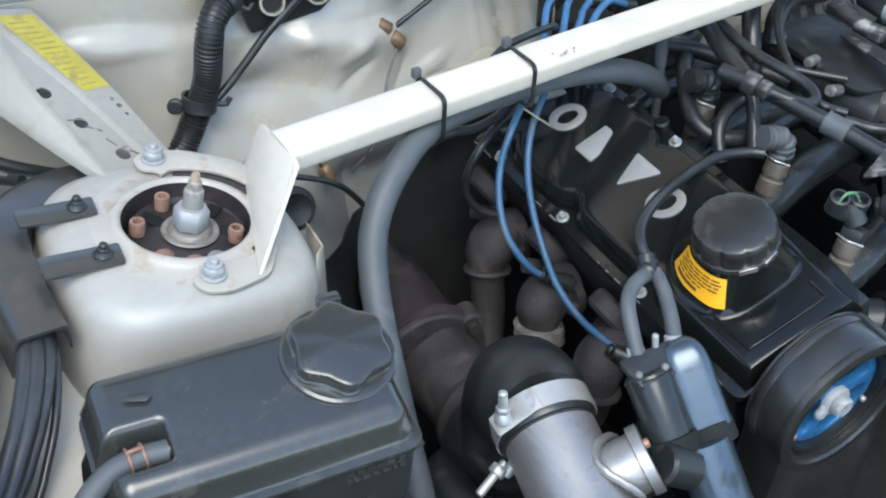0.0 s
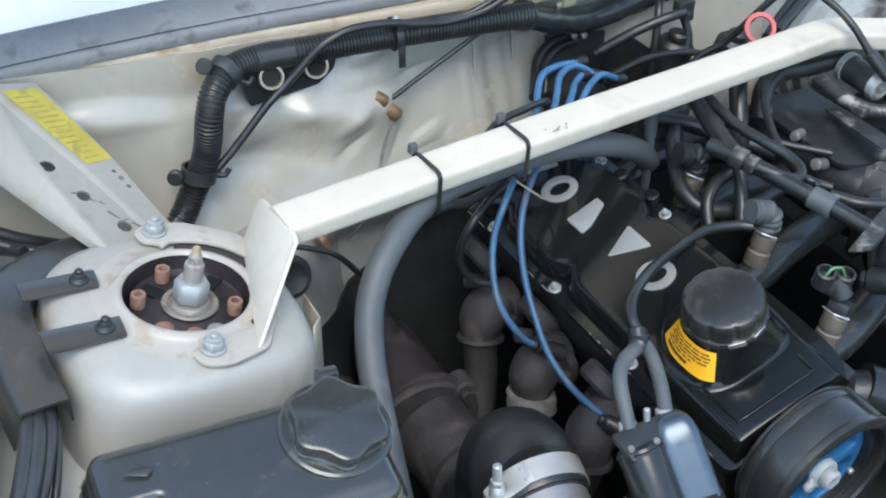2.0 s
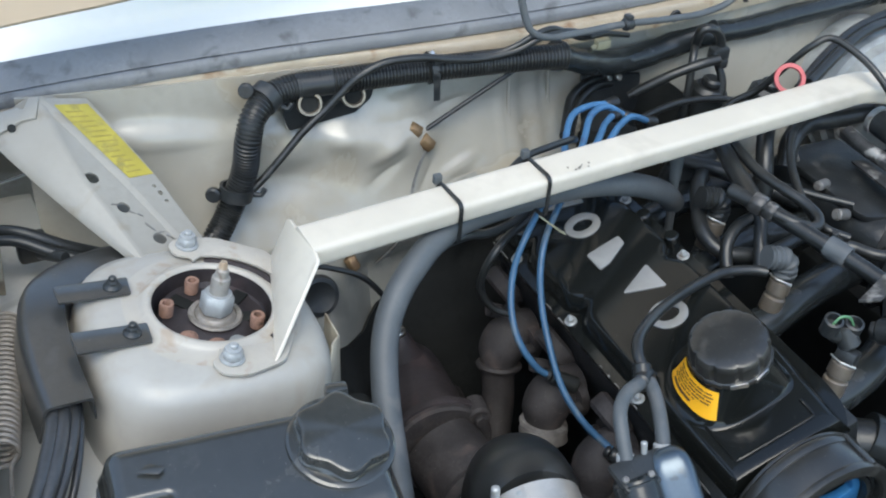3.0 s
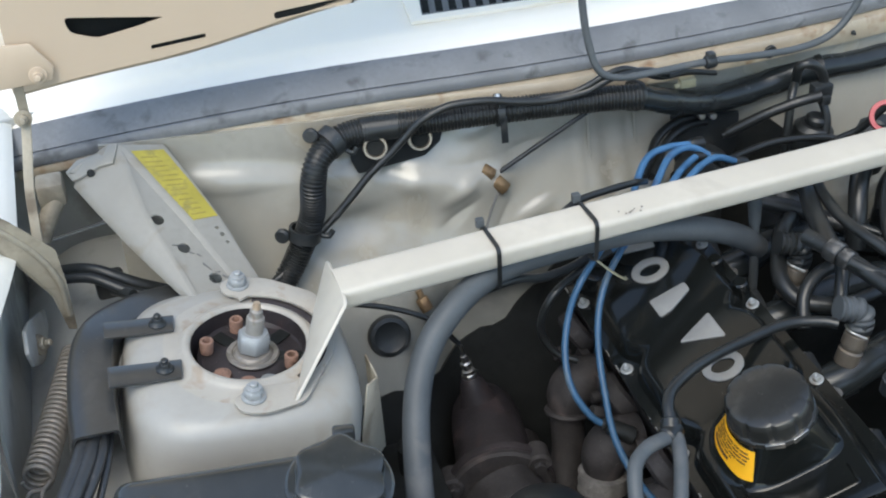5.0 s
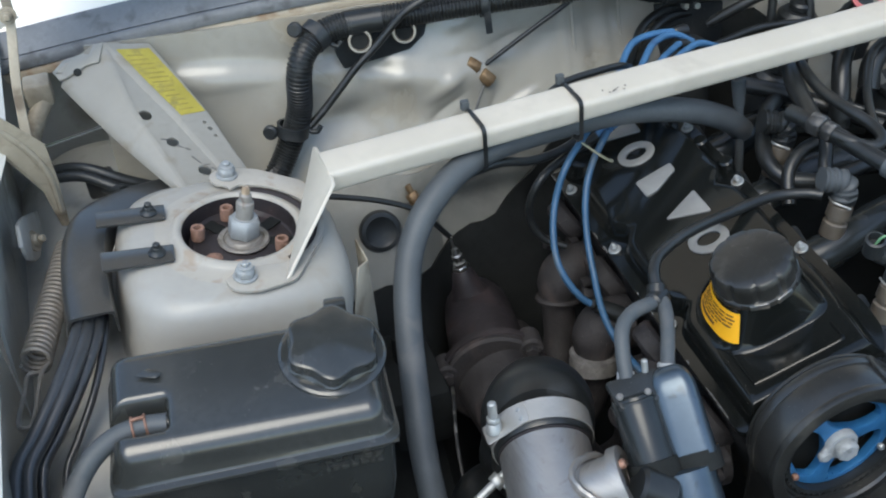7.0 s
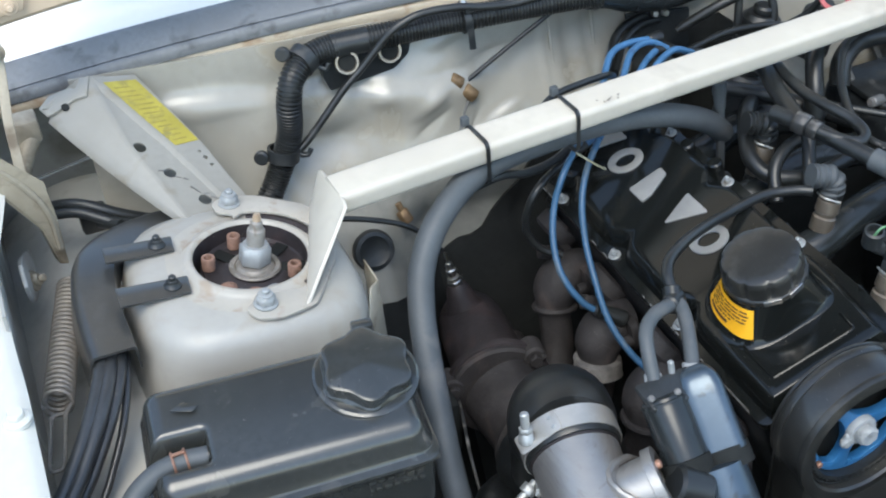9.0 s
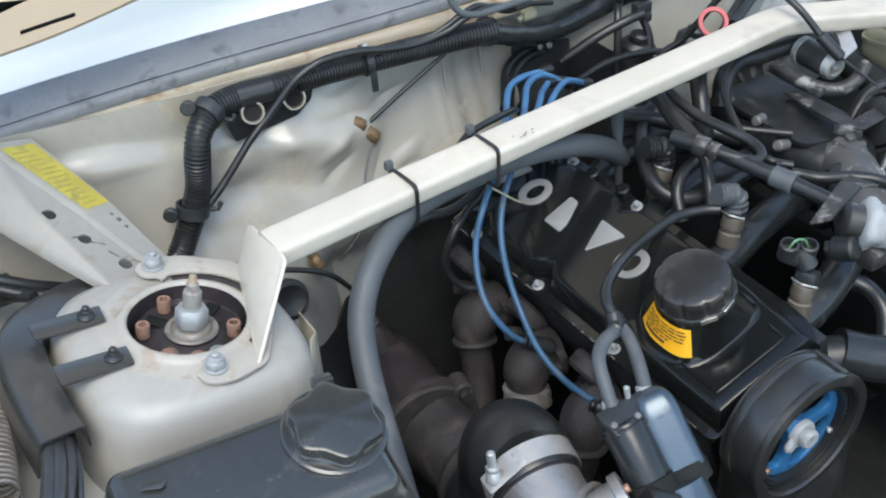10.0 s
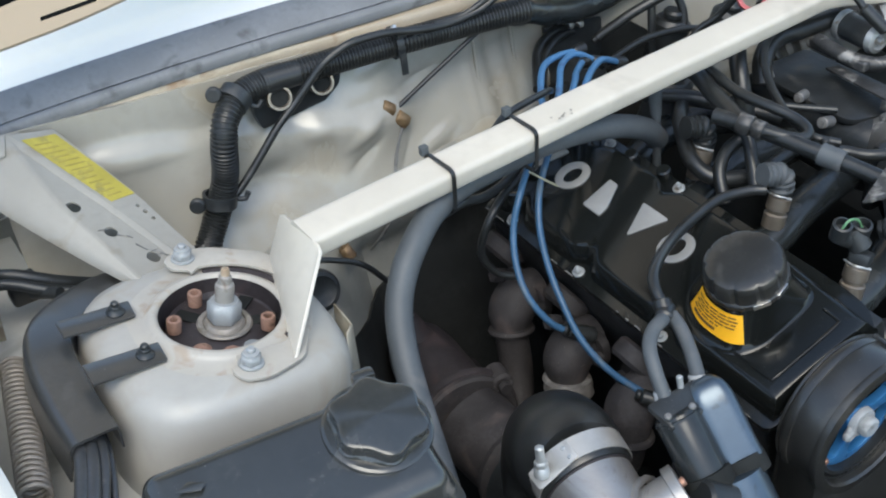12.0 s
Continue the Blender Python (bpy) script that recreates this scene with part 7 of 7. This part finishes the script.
    solid("return_hose", hose([(0.1262, -0.2965, 0.8168), (0.1350, -0.3110, 0.8110), (0.1390, -0.3300, 0.8035), (0.1518, -0.3433, 0.8), (0.1762, -0.3349, 0.8), (0.1959, -0.3083, 0.801), (0.2038, -0.2759, 0.803), (0.2018, -0.2381, 0.805), (0.1957, -0.2105, 0.806), (0.1744, -0.1862, 0.806), (0.1457, -0.168, 0.806), (0.131, -0.1463, 0.806), (0.111, -0.1332, 0.808)], 0.0070), RUBBER, "dark return hose looping round the regulator", "hose")
    solid("hose_end", merge(rod((0.119, -0.1411, 0.807), (0.1033, -0.1286, 0.809), 0.0100, edge=0.001), hexa((0.1111, -0.1348, 0.816), (0.1111, -0.1348, 0.824), 0.005)), CAST_BLACK, "clamped hose end by the fuel rail", "hose end")
    # cast manifold: runners, plenum, throttle body
    man = thing("intake_manifold", (0.15, -0.1, 0.68), "black crackle cast intake manifold", "intake manifold")
    for y in (-0.262, -0.142, -0.030, 0.075):
        part("runner", hose([(-0.012, y, 0.716), (0.03, y - 0.004, 0.727), (0.075, y + 0.004, 0.738), (0.13, y * 0.9 + 0.0, 0.742), (0.20, y * 0.72 - 0.01, 0.735)], 0.0205, 20), SATIN_BLACK, man)
        part("runner_flange", moved(box(-0.034, 0.034, -0.006, 0.006, -0.026, 0.026, 0.005), Matrix.Translation((0.004, y, 0.716)) @ pose(0, 0, 0, 0, -17.7, 90)), CAST_BLACK, man)
        for dv in (-0.028, 0.028):
            bolt(man, (0.006, y + dv, 0.733), (-0.3, 0, 0.95), 0.0055, 0.005, DULL_STEEL, True, 0.004, "flange_bolt")
    pl = loft([[(0.245 + hx * math.copysign(abs(math.cos(a)) ** 0.6, math.cos(a)), y, 0.748 + hz * math.copysign(abs(math.sin(a)) ** 0.6, math.sin(a))) for a in steps(0, 6.283, 28)[:-1]] for y, hx, hz in ((0.075, 0.02, 0.02), (0.070, 0.042, 0.034), (0.055, 0.052, 0.044), (-0.02, 0.056, 0.047), (-0.11, 0.056, 0.048), (-0.135, 0.048, 0.044), (-0.145, 0.038, 0.038))], True, True)
    part("plenum", pl, CAST_BLACK, man, sharp=50)
    part("plenum_lid", sheet(rounded([(0.195, 0.05), (0.29, 0.05), (0.295, -0.09), (0.25, -0.12), (0.195, -0.10)], 0.015), 0.008, Matrix.Translation((0, 0, 0.790)), (), 0.003), CAST_BLACK, man)
    for (a, b, r) in (((0.20, -0.03, 0.80), (0.178, -0.038, 0.806), 0.0062), ((0.19, -0.080, 0.79), (0.168, -0.084, 0.798), 0.0070), ((0.205, 0.03, 0.79), (0.19, 0.03, 0.815), 0.008)):
        part("nipple", merge(rod(a, b, r, edge=0.001), rod(Vector(b), Vector(b) + (Vector(b) - Vector(a)) * 0.12, r * 0.6)), DULL_STEEL, man)
    part("throttle_body", merge(rod((0.225, -0.140, 0.752), (0.200, -0.215, 0.750), 0.036, 0.034, seg=32, edge=0.006), box(0.175, 0.245, -0.165, -0.148, 0.710, 0.800, 0.008), box(0.165, 0.225, -0.225, -0.205, 0.715, 0.790, 0.008)), CAST_BLACK, man)
    part("throttle_neck", hose([(0.240, -0.125, 0.768), (0.215, -0.165, 0.772), (0.185, -0.205, 0.768), (0.160, -0.235, 0.755)], 0.034, 24), CHIPPED, man, "chipped black cast throttle neck")
    part("neck_boss", merge(box(0.222, 0.252, -0.150, -0.118, 0.785, 0.806, 0.005), rod((0.236, -0.134, 0.804), (0.236, -0.134, 0.812), 0.006, edge=0.001)), CHIPPED, man)
    # throttle cable bracket and spring spool
    br = thing("throttle_bracket", (0.26, -0.1, 0.80), "scuffed black steel throttle cable bracket", "bracket")
    part("strap_long", quad_plate([(0.250, -0.015, 0.810), (0.264, -0.022, 0.812), (0.258, -0.128, 0.817), (0.236, -0.120, 0.817)], 0.003, 0.0008), BRACKET, br)
    part("strap_cross", quad_plate([(0.236, -0.120, 0.8175), (0.250, -0.140, 0.8175), (0.326, -0.138, 0.820), (0.318, -0.114, 0.820)], 0.003, 0.0008), BRACKET, br)
    part("strap_edge", quad_plate([(0.232, -0.112, 0.818), (0.246, -0.142, 0.818), (0.246, -0.144, 0.805), (0.231, -0.113, 0.806)], 0.003, 0.0006), BRACKET, br)
    spool = thing("throttle_spool", (0.31, -0.15, 0.77), "black throttle drum wound with bright spring coils", "throttle drum")
    p, q = Vector((0.3527, -0.1380, 0.790)), Vector((0.2907, -0.1250, 0.808))
    fm = frame_to(p, q)
    part("drum", lathe([(0.012, -0.01), (0.026, 0.0), (0.028, 0.004), (0.024, 0.008), (0.024, 0.05), (0.030, 0.054), (0.030, 0.062), (0.020, 0.066), (0, 0.066)], fm, 32), DULL_BLACK, spool)
    pts = [fm @ Vector((0.036 * math.cos(a), 0.036 * math.sin(a), 0.020 + 0.040 * a / 31.4)) for a in steps(0, 31.4, 150)]
    part("spring_coil", sweep(pts, ring_shape(0.0026, 8)), BRACKET, spool, "worn bright return spring")
    part("arm", merge(rod(fm @ Vector((0.03, -0.01, 0.055)), fm @ Vector((0.036, -0.05, 0.06)), 0.004), rod(fm @ Vector((0.036, -0.05, 0.052)), fm @ Vector((0.036, -0.05, 0.075)), 0.006)), STEEL, spool)
    # idle valve cylinder by the brace bend
    idle = thing("idle_valve", (0.32, -0.01, 0.82), "black idle valve with bright end rings", "valve")
    p, q = Vector((0.318, 0.018, 0.834)), Vector((0.313, -0.038, 0.836))
    fm = frame_to(p, q)
    part("cylinder", lathe([(0.013, 0), (0.0172, 0.002), (0.0172, 0.050), (0.014, 0.052)], fm, 30), DULL_BLACK, idle)
    part("end_ring", lathe([(0.014, -0.004), (0.0192, -0.004), (0.0196, 0.004), (0.014, 0.004)], fm, 30), ZINC, idle)
    part("front_cup", lathe([(0.017, 0.047), (0.0188, 0.049), (0.0165, 0.056), (0.0115, 0.058), (0.010, 0.054), (0.005, 0.054), (0.004, 0.061), (0, 0.062)], fm, 30), ZINC, idle)
    part("lever", quad_plate([(0.308, -0.050, 0.852), (0.340, -0.045, 0.858), (0.380, 0.02, 0.875), (0.366, 0.03, 0.872), (0.335, -0.02, 0.858)], 0.005, 0.0015), CAST_ALU, idle)
    solid("cable_bracket", merge(hose([(0.270, 0.02, 0.828), (0.268, -0.03, 0.826), (0.285, -0.062, 0.824), (0.312, -0.072, 0.832), (0.335, -0.066, 0.846)], 0.009, 10), box(0.262, 0.276, -0.06, 0.03, 0.818, 0.830, 0.003)), BRACKET, "scuffed steel cable bracket under the brace", "bracket")
    # throttle cable arching over the brace
    solid("throttle_cable", hose([(0.170, 0.152, 0.785), (0.1898, 0.145, 0.8167), (0.2098, 0.130, 0.8375), (0.2205, 0.115, 0.8651), (0.2309, 0.100, 0.896), (0.243, 0.088, 0.919), (0.262, 0.078, 0.930), (0.275, 0.040, 0.922), (0.284, 0.005, 0.905), (0.298, -0.028, 0.872), (0.306, -0.045, 0.858)], 0.0046), RUBBER, "black throttle cable arching over the white brace", "cable")
    solid("cable_ferrule", merge(rod((0.294, -0.020, 0.880), (0.308, -0.048, 0.855), 0.0078, edge=0.002), rod((0.308, -0.048, 0.855), (0.318, -0.100, 0.836), 0.0016, seg=8)), RUBBER, "rubber ferrule and bare wire of the throttle cable", "ferrule")
    # vacuum lines, rods
    solid("vacuum_hose", hose([(0.215, 0.045, 0.845), (0.185, 0.028, 0.842), (0.160, 0.000, 0.832), (0.135, -0.040, 0.826), (0.115, -0.085, 0.822), (0.110, -0.120, 0.820), (0.128, -0.142, 0.816)], 0.0050), RUBBER, "thin grey vacuum hose over the manifold", "hose")
    solid("control_rod", hose([(0.115, -0.012, 0.815), (0.15, -0.05, 0.811), (0.187, -0.088, 0.810)], 0.0042), RUBBER, "black control rod by the manifold", "rod")
    solid("coolant_pipe", hose([(0.178, 0.018, 0.80), (0.190, 0.032, 0.825), (0.225, 0.046, 0.835), (0.27, 0.042, 0.835), (0.32, 0.036, 0.838)], 0.0125), RUBBER, "black hose elbow under the brace", "hose")
    solid("vent_elbow", merge(hose([(0.165, 0.052, 0.838), (0.150, 0.035, 0.830), (0.138, 0.012, 0.805), (0.134, 0.0, 0.77)], 0.011), rod((0.137, 0.010, 0.80), (0.135, 0.003, 0.78), 0.013)), RUBBER, "dull dark elbow pipe behind the rail", "pipe")
    for pts, r in (([(0.085, 0.06, 0.785), (0.058, 0.034, 0.79), (0.038, 0.005, 0.785), (0.022, -0.028, 0.775), (0.030, -0.058, 0.765), (0.062, -0.075, 0.762)], 0.0095),
                   ([(0.075, -0.052, 0.80), (0.052, -0.05, 0.79), (0.030, -0.062, 0.775), (0.020, -0.085, 0.75)], 0.0075),
                   ([(0.070, -0.028, 0.815), (0.074, -0.056, 0.805), (0.062, -0.080, 0.785), (0.05, -0.10, 0.765)], 0.0075),
                   ([(0.065, -0.09, 0.775), (0.10, -0.085, 0.775), (0.14, -0.075, 0.77)], 0.008),
                   ([(0.05, 0.09, 0.80), (0.10, 0.06, 0.79), (0.15, 0.02, 0.775), (0.18, -0.02, 0.77)], 0.010)):
        solid("rubber_hose", hose(pts, r), RUBBER, "black rubber hose among the injectors", "hose", "hoses among the injectors")
    # red handle ring and what stands behind the engine
    solid("dipstick_handle", lathe([(0.0138, -0.0028), (0.0186, -0.0028), (0.0193, 0.0), (0.0186, 0.0028), (0.0138, 0.0028), (0.0130, 0.0), (0.0138, -0.0028)], frame_to((0.191, 0.062, 0.8960), (0.191 - 0.45, 0.062 - 0.7, 0.8960 + 0.62)), 32, False), RED, "red plastic dipstick ring handle", "handle")
    for p, q, r in (((0.185, 0.20, 0.74), (0.195, 0.195, 0.815), 0.028), ((0.245, 0.16, 0.76), (0.255, 0.15, 0.825), 0.026), ((0.10, 0.12, 0.70), (0.11, 0.10, 0.80), 0.03)):
        solid("vacuum_canister", merge(rod(p, q, r, r * 0.9, edge=0.006), rod(q, Vector(q) + (Vector(q) - Vector(p)) * 0.15, r * 0.5, edge=0.003)), DULL_BLACK, "black canister behind the engine", "canister", "canisters behind the engine")
    for pts, r in (([(0.2758, 0.12, 0.8353), (0.3176, 0.14, 0.8485), (0.3662, 0.16, 0.8607), (0.4225, 0.18, 0.8675), (0.4817, 0.19, 0.8737), (0.5307, 0.19, 0.8822)], 0.0065),
                   ([(0.2808, 0.11, 0.8461), (0.3257, 0.13, 0.8539), (0.3781, 0.15, 0.8649), (0.4413, 0.17, 0.8698), (0.5094, 0.18, 0.8645), (0.5921, 0.19, 0.8328), (0.6587, 0.19, 0.8088)], 0.0075),
                   ([(0.5466, 0.19, 0.8505), (0.5481, 0.17, 0.8337), (0.5496, 0.15, 0.817)], 0.005)):
        solid("rubber_hose", hose(pts, r), RUBBER, "black hose in front of the brake booster", "hose", "hoses by the booster")
    # brake booster and fluid reservoir
    booster = thing("brake_booster", (0.42, 0.2, 0.68), "grimy grey painted brake booster with stepped rings", "brake booster")
    fm = frame_to((0.484, 0.25, 0.750), (0.484, 0.05, 0.760))
    part("drum_shell", lathe([(0.085, 0), (0.097, 0.01), (0.099, 0.05), (0.104, 0.053), (0.104, 0.060), (0.098, 0.063), (0.096, 0.080), (0.089, 0.085), (0.087, 0.100), (0.075, 0.106), (0.071, 0.122), (0.050, 0.130), (0.028, 0.134), (0, 0.135)], fm, 56), BOOSTER, booster)
    part("master_cylinder", rod((0.430, 0.12, 0.79), (0.42, -0.09, 0.765), 0.020, edge=0.005), CAST_BLACK, booster)
    res = thing("brake_reservoir", (0.46, -0.03, 0.76), "yellowed translucent brake fluid reservoir", "fluid reservoir")
    rm = pose(0.513, -0.033, 0, 0, 0, 10)
    body = loft([[(x * k, y * k, z) for x, y in rounded([(-0.052, -0.085), (0.060, -0.085), (0.060, 0.075), (-0.052, 0.075)], 0.018)] for k, z in ((0.92, 0.770), (0.98, 0.775), (1.0, 0.79), (1.0, 0.812), (0.97, 0.822), (0.90, 0.826))], True, True)
    part("tank_body", moved(body, rm), RESERVOIR, res, sharp=50)
    part("seam_flange", moved(loft([[(x * k, y * k, z) for x, y in rounded([(-0.052, -0.085), (0.060, -0.085), (0.060, 0.075), (-0.052, 0.075)], 0.018)] for k, z in ((0.99, 0.806), (1.035, 0.8065), (1.035, 0.8105), (0.99, 0.811))], True, True), rm), RESERVOIR, res)
    part("neck", moved(rod((-0.022, 0.045, 0.824), (-0.022, 0.045, 0.842), 0.022, edge=0.003), rm), RESERVOIR, res)
    part("float_plug", moved(merge(rod((-0.030, -0.024, 0.832), (-0.010, -0.040, 0.836), 0.0095, edge=0.002), box(-0.042, -0.026, -0.034, -0.012, 0.824, 0.838, 0.003)), rm), CAST_ALU, res, "grey sensor plug")
    part("yellow_cap", moved(box(-0.036, -0.008, -0.083, -0.058, 0.820, 0.832, 0.004), rm), YELLOW, res, "bright yellow cap")
    part("badge", moved(lathe([(0, 0), (0.0085, 0), (0.0085, 0.001), (0.006, 0.0014), (0.003, 0.0014), (0.003, 0.002), (0, 0.002)], frame_to((-0.0515, -0.050, 0.806), (-1.052, -0.050, 0.90)), 24), rm), STICKER, res, "round yellow badge")
    # far strut tower: shell, stay and mount
    far = thing("strut_tower", (0.58, -0.01, 0.45), "cream strut tower on the far side of the bay", "strut tower")
    mir = Matrix.Translation((0.095, 0.0, -0.03)) @ Matrix.Diagonal((-1, 1, 1, 1))
    def flip(bm):
        bmesh.ops.transform(bm, matrix=mir, verts=bm.verts[:])
        bmesh.ops.reverse_faces(bm, faces=bm.faces[:])
        return bm
    part("tower_shell", flip(moved(lathe([(0.052, -0.05), (0.0555, -0.012), (0.0585, 0.0045), (0.0625, 0.0045), (0.070, -0.002), (0.098, -0.006), (0.110, -0.022), (0.116, -0.1), (0.125, -0.4)], None, 48, False), TOWER)), CREAM, far)
    part("mount_plate", flip(moved(lathe([(0, -0.016), (0.0535, -0.016), (0.0535, -0.03)], None, 40), TOWER)), RUST_DARK, far)
    st = thing("tower_stay", (0.6, 0.09, 0.83), "cream pressed steel stay with holes on the far side", "stay")
    foot, head = Vector((0.590, 0.050, 0.855)), Vector((0.676, 0.275, 0.915))
    a = (head - foot).normalized()
    b = Vector((0.9, -0.2, 0.0))
    b = (b - a * b.dot(a)).normalized()
    n = b.cross(a).normalized()
    fm = Matrix(((b.x, a.x, n.x, foot.x), (b.y, a.y, n.y, foot.y), (b.z, a.z, n.z, foot.z), (0, 0, 0, 1)))
    part("stay_plate", sheet(rounded([(-0.032, -0.01), (0.034, -0.01), (0.040, 0.23), (-0.040, 0.23)], 0.006), 0.002, fm, (circle(0.0, 0.03, 0.0065), circle(0.0, 0.085, 0.0065), circle(0.0, 0.14, 0.0065), circle(-0.018, 0.07, 0.0026, 10), circle(-0.02, 0.08, 0.0026, 10)), 0.0005), CREAM, st)
    part("side_flange", moved(box(0.035, 0.038, -0.008, 0.225, -0.045, 0.0, 0.001), fm), CREAM, st)
    part("edge_lip", moved(box(-0.037, -0.034, -0.008, 0.225, -0.03, 0.0, 0.001), fm), CREAM, st)
    bolt(st, (0.570, 0.035, 0.852), (0, 0, 1), 0.009, 0.009, ZINC)
    solid("rubber_hose", hose([(0.513, 0.039, 0.855), (0.503, 0.019, 0.882), (0.518, 0.004, 0.893), (0.538, 0.009, 0.884), (0.553, 0.019, 0.855)], 0.006), RUBBER, "small looped black hose by the far tower", "hose")
    # big intake hose, clamp and pipe
    solid("intake_hose", hose([(0.205, -0.195, 0.740), (0.235, -0.196, 0.730), (0.29, -0.174, 0.716), (0.335, -0.180, 0.709), (0.375, -0.212, 0.704)], 0.047, 30), GLOSS_BLACK, "large black rubber intake hose", "hose")
    hose_clamp((0.362, -0.203, 0.7055), (0.4, -0.32, -0.05), 0.0485, 0.016, "steel band clamp on the intake hose", (-0.2, 0.2, 1))
    solid("intake_tube", hose([(0.365, -0.205, 0.705), (0.41, -0.243, 0.697), (0.49, -0.33, 0.68)], 0.044, 28), RUST_DARK, "dark purple brown intake tube", "tube")
    hose_clamp((0.415, -0.248, 0.696), (0.6, -0.7, -0.05), 0.0455, 0.014, "steel band clamp on the intake tube", (-0.2, 0.2, 1))
    solid("side_tube", hose([(0.355, -0.235, 0.73), (0.315, -0.250, 0.732), (0.275, -0.258, 0.730), (0.235, -0.262, 0.72)], 0.0155, 18), SATIN_BLACK, "glossy dark side tube on the intake", "tube")
    solid("clamp_tab", merge(box(0.345, 0.365, -0.255, -0.235, 0.722, 0.748, 0.002), rod((0.355, -0.25, 0.725), (0.345, -0.272, 0.72), 0.006)), CAST_ALU, "folded metal clamp on the side tube", "clamp")
    solid("vacuum_hose", hose([(0.285, -0.085, 0.73), (0.315, -0.077, 0.782), (0.350, -0.070, 0.805), (0.395, -0.088, 0.812), (0.425, -0.125, 0.805), (0.425, -0.165, 0.775), (0.41, -0.20, 0.745), (0.40, -0.225, 0.72)], 0.0078), RUBBER, "black hose arching past the throttle drum", "hose")
    solid("cast_bracket", merge(box(0.385, 0.42, -0.12, -0.07, 0.745, 0.79, 0.006), box(0.39, 0.44, -0.15, -0.12, 0.72, 0.76, 0.006), rod((0.40, -0.09, 0.79), (0.40, -0.09, 0.80), 0.008)), BRACKET, "dull cast bracket beside the reservoir", "bracket")
    solid("hose_fitting", merge(rod((0.275, -0.205, 0.752), (0.268, -0.222, 0.790), 0.006, edge=0.001), hexa((0.272, -0.213, 0.770), (0.270, -0.216, 0.778), 0.009), rod((0.268, -0.222, 0.786), (0.290, -0.238, 0.800), 0.0045)), ZINC, "bright bolt on the intake hose", "bolt")
    # water hose at the front, with clamp, and the cast housing beside it
    solid("radiator_hose", hose([(0.03, -0.315, 0.712), (0.055, -0.335, 0.704), (0.085, -0.358, 0.700), (0.13, -0.395, 0.698), (0.20, -0.46, 0.695)], 0.0255, 24), SATIN_BLACK, "black rubber radiator hose", "hose")
    hose_clamp((0.094, -0.365, 0.6995), (0.55, -0.45, 0), 0.0262, 0.022, "worn black band clamp on the radiator hose", (-0.3, -0.3, 1), BRACKET)
    solid("water_outlet", merge(rod((0.0, -0.295, 0.70), (0.04, -0.325, 0.708), 0.024, 0.0225, edge=0.004), box(-0.02, 0.02, -0.31, -0.27, 0.66, 0.705, 0.008)), CAST_BLACK, "black cast water outlet", "water outlet")
    alt = thing("alternator", (0.19, -0.36, 0.70), "dull cast aluminium alternator housing", "alternator")
    part("casing", lathe([(0.03, 0), (0.050, 0.004), (0.054, 0.012), (0.054, 0.045), (0.050, 0.055), (0.03, 0.06)], frame_to((0.272, -0.333, 0.700), (0.247, -0.423, 0.695)), 36), CAST_ALU, alt)
    part("ear", moved(merge(box(-0.05, 0.05, -0.018, 0.018, -0.014, 0.016, 0.005), box(-0.012, 0.05, 0.010, 0.05, -0.03, 0.008, 0.006), rod((-0.04, 0, 0.010), (-0.04, 0, 0.022), 0.009, edge=0.002)), pose(0.224, -0.366, 0.730, 8, -6, -42)), CAST_ALU, alt)
    part("strap", quad_plate([(0.105, -0.365, 0.735), (0.125, -0.38, 0.735), (0.165, -0.345, 0.742), (0.15, -0.33, 0.742)], 0.005, 0.001), BRACKET, alt)
    solid("rubber_hose", hose([(0.128, -0.238, 0.715), (0.142, -0.262, 0.708), (0.140, -0.29, 0.695), (0.125, -0.31, 0.67)], 0.011), SATIN_BLACK, "glossy black hose bend below the rail", "hose")
    solid("wing_bolt", merge(rod((-0.791, -0.177, 0.876), (-0.791, -0.177, 0.884), 0.0115, edge=0.002), hexa((-0.791, -0.177, 0.883), (-0.791, -0.177, 0.889), 0.0075)), FENDER_WHITE, "painted bolt on the white fender flange", "bolt")


build_ground()
build_panels()
build_hood()
build_tower()
build_strut_brace()
build_tower_brace()
build_duct()
build_tank()
build_engine()
build_firewall_things()
build_turbo()
build_hoses()
build_intake()
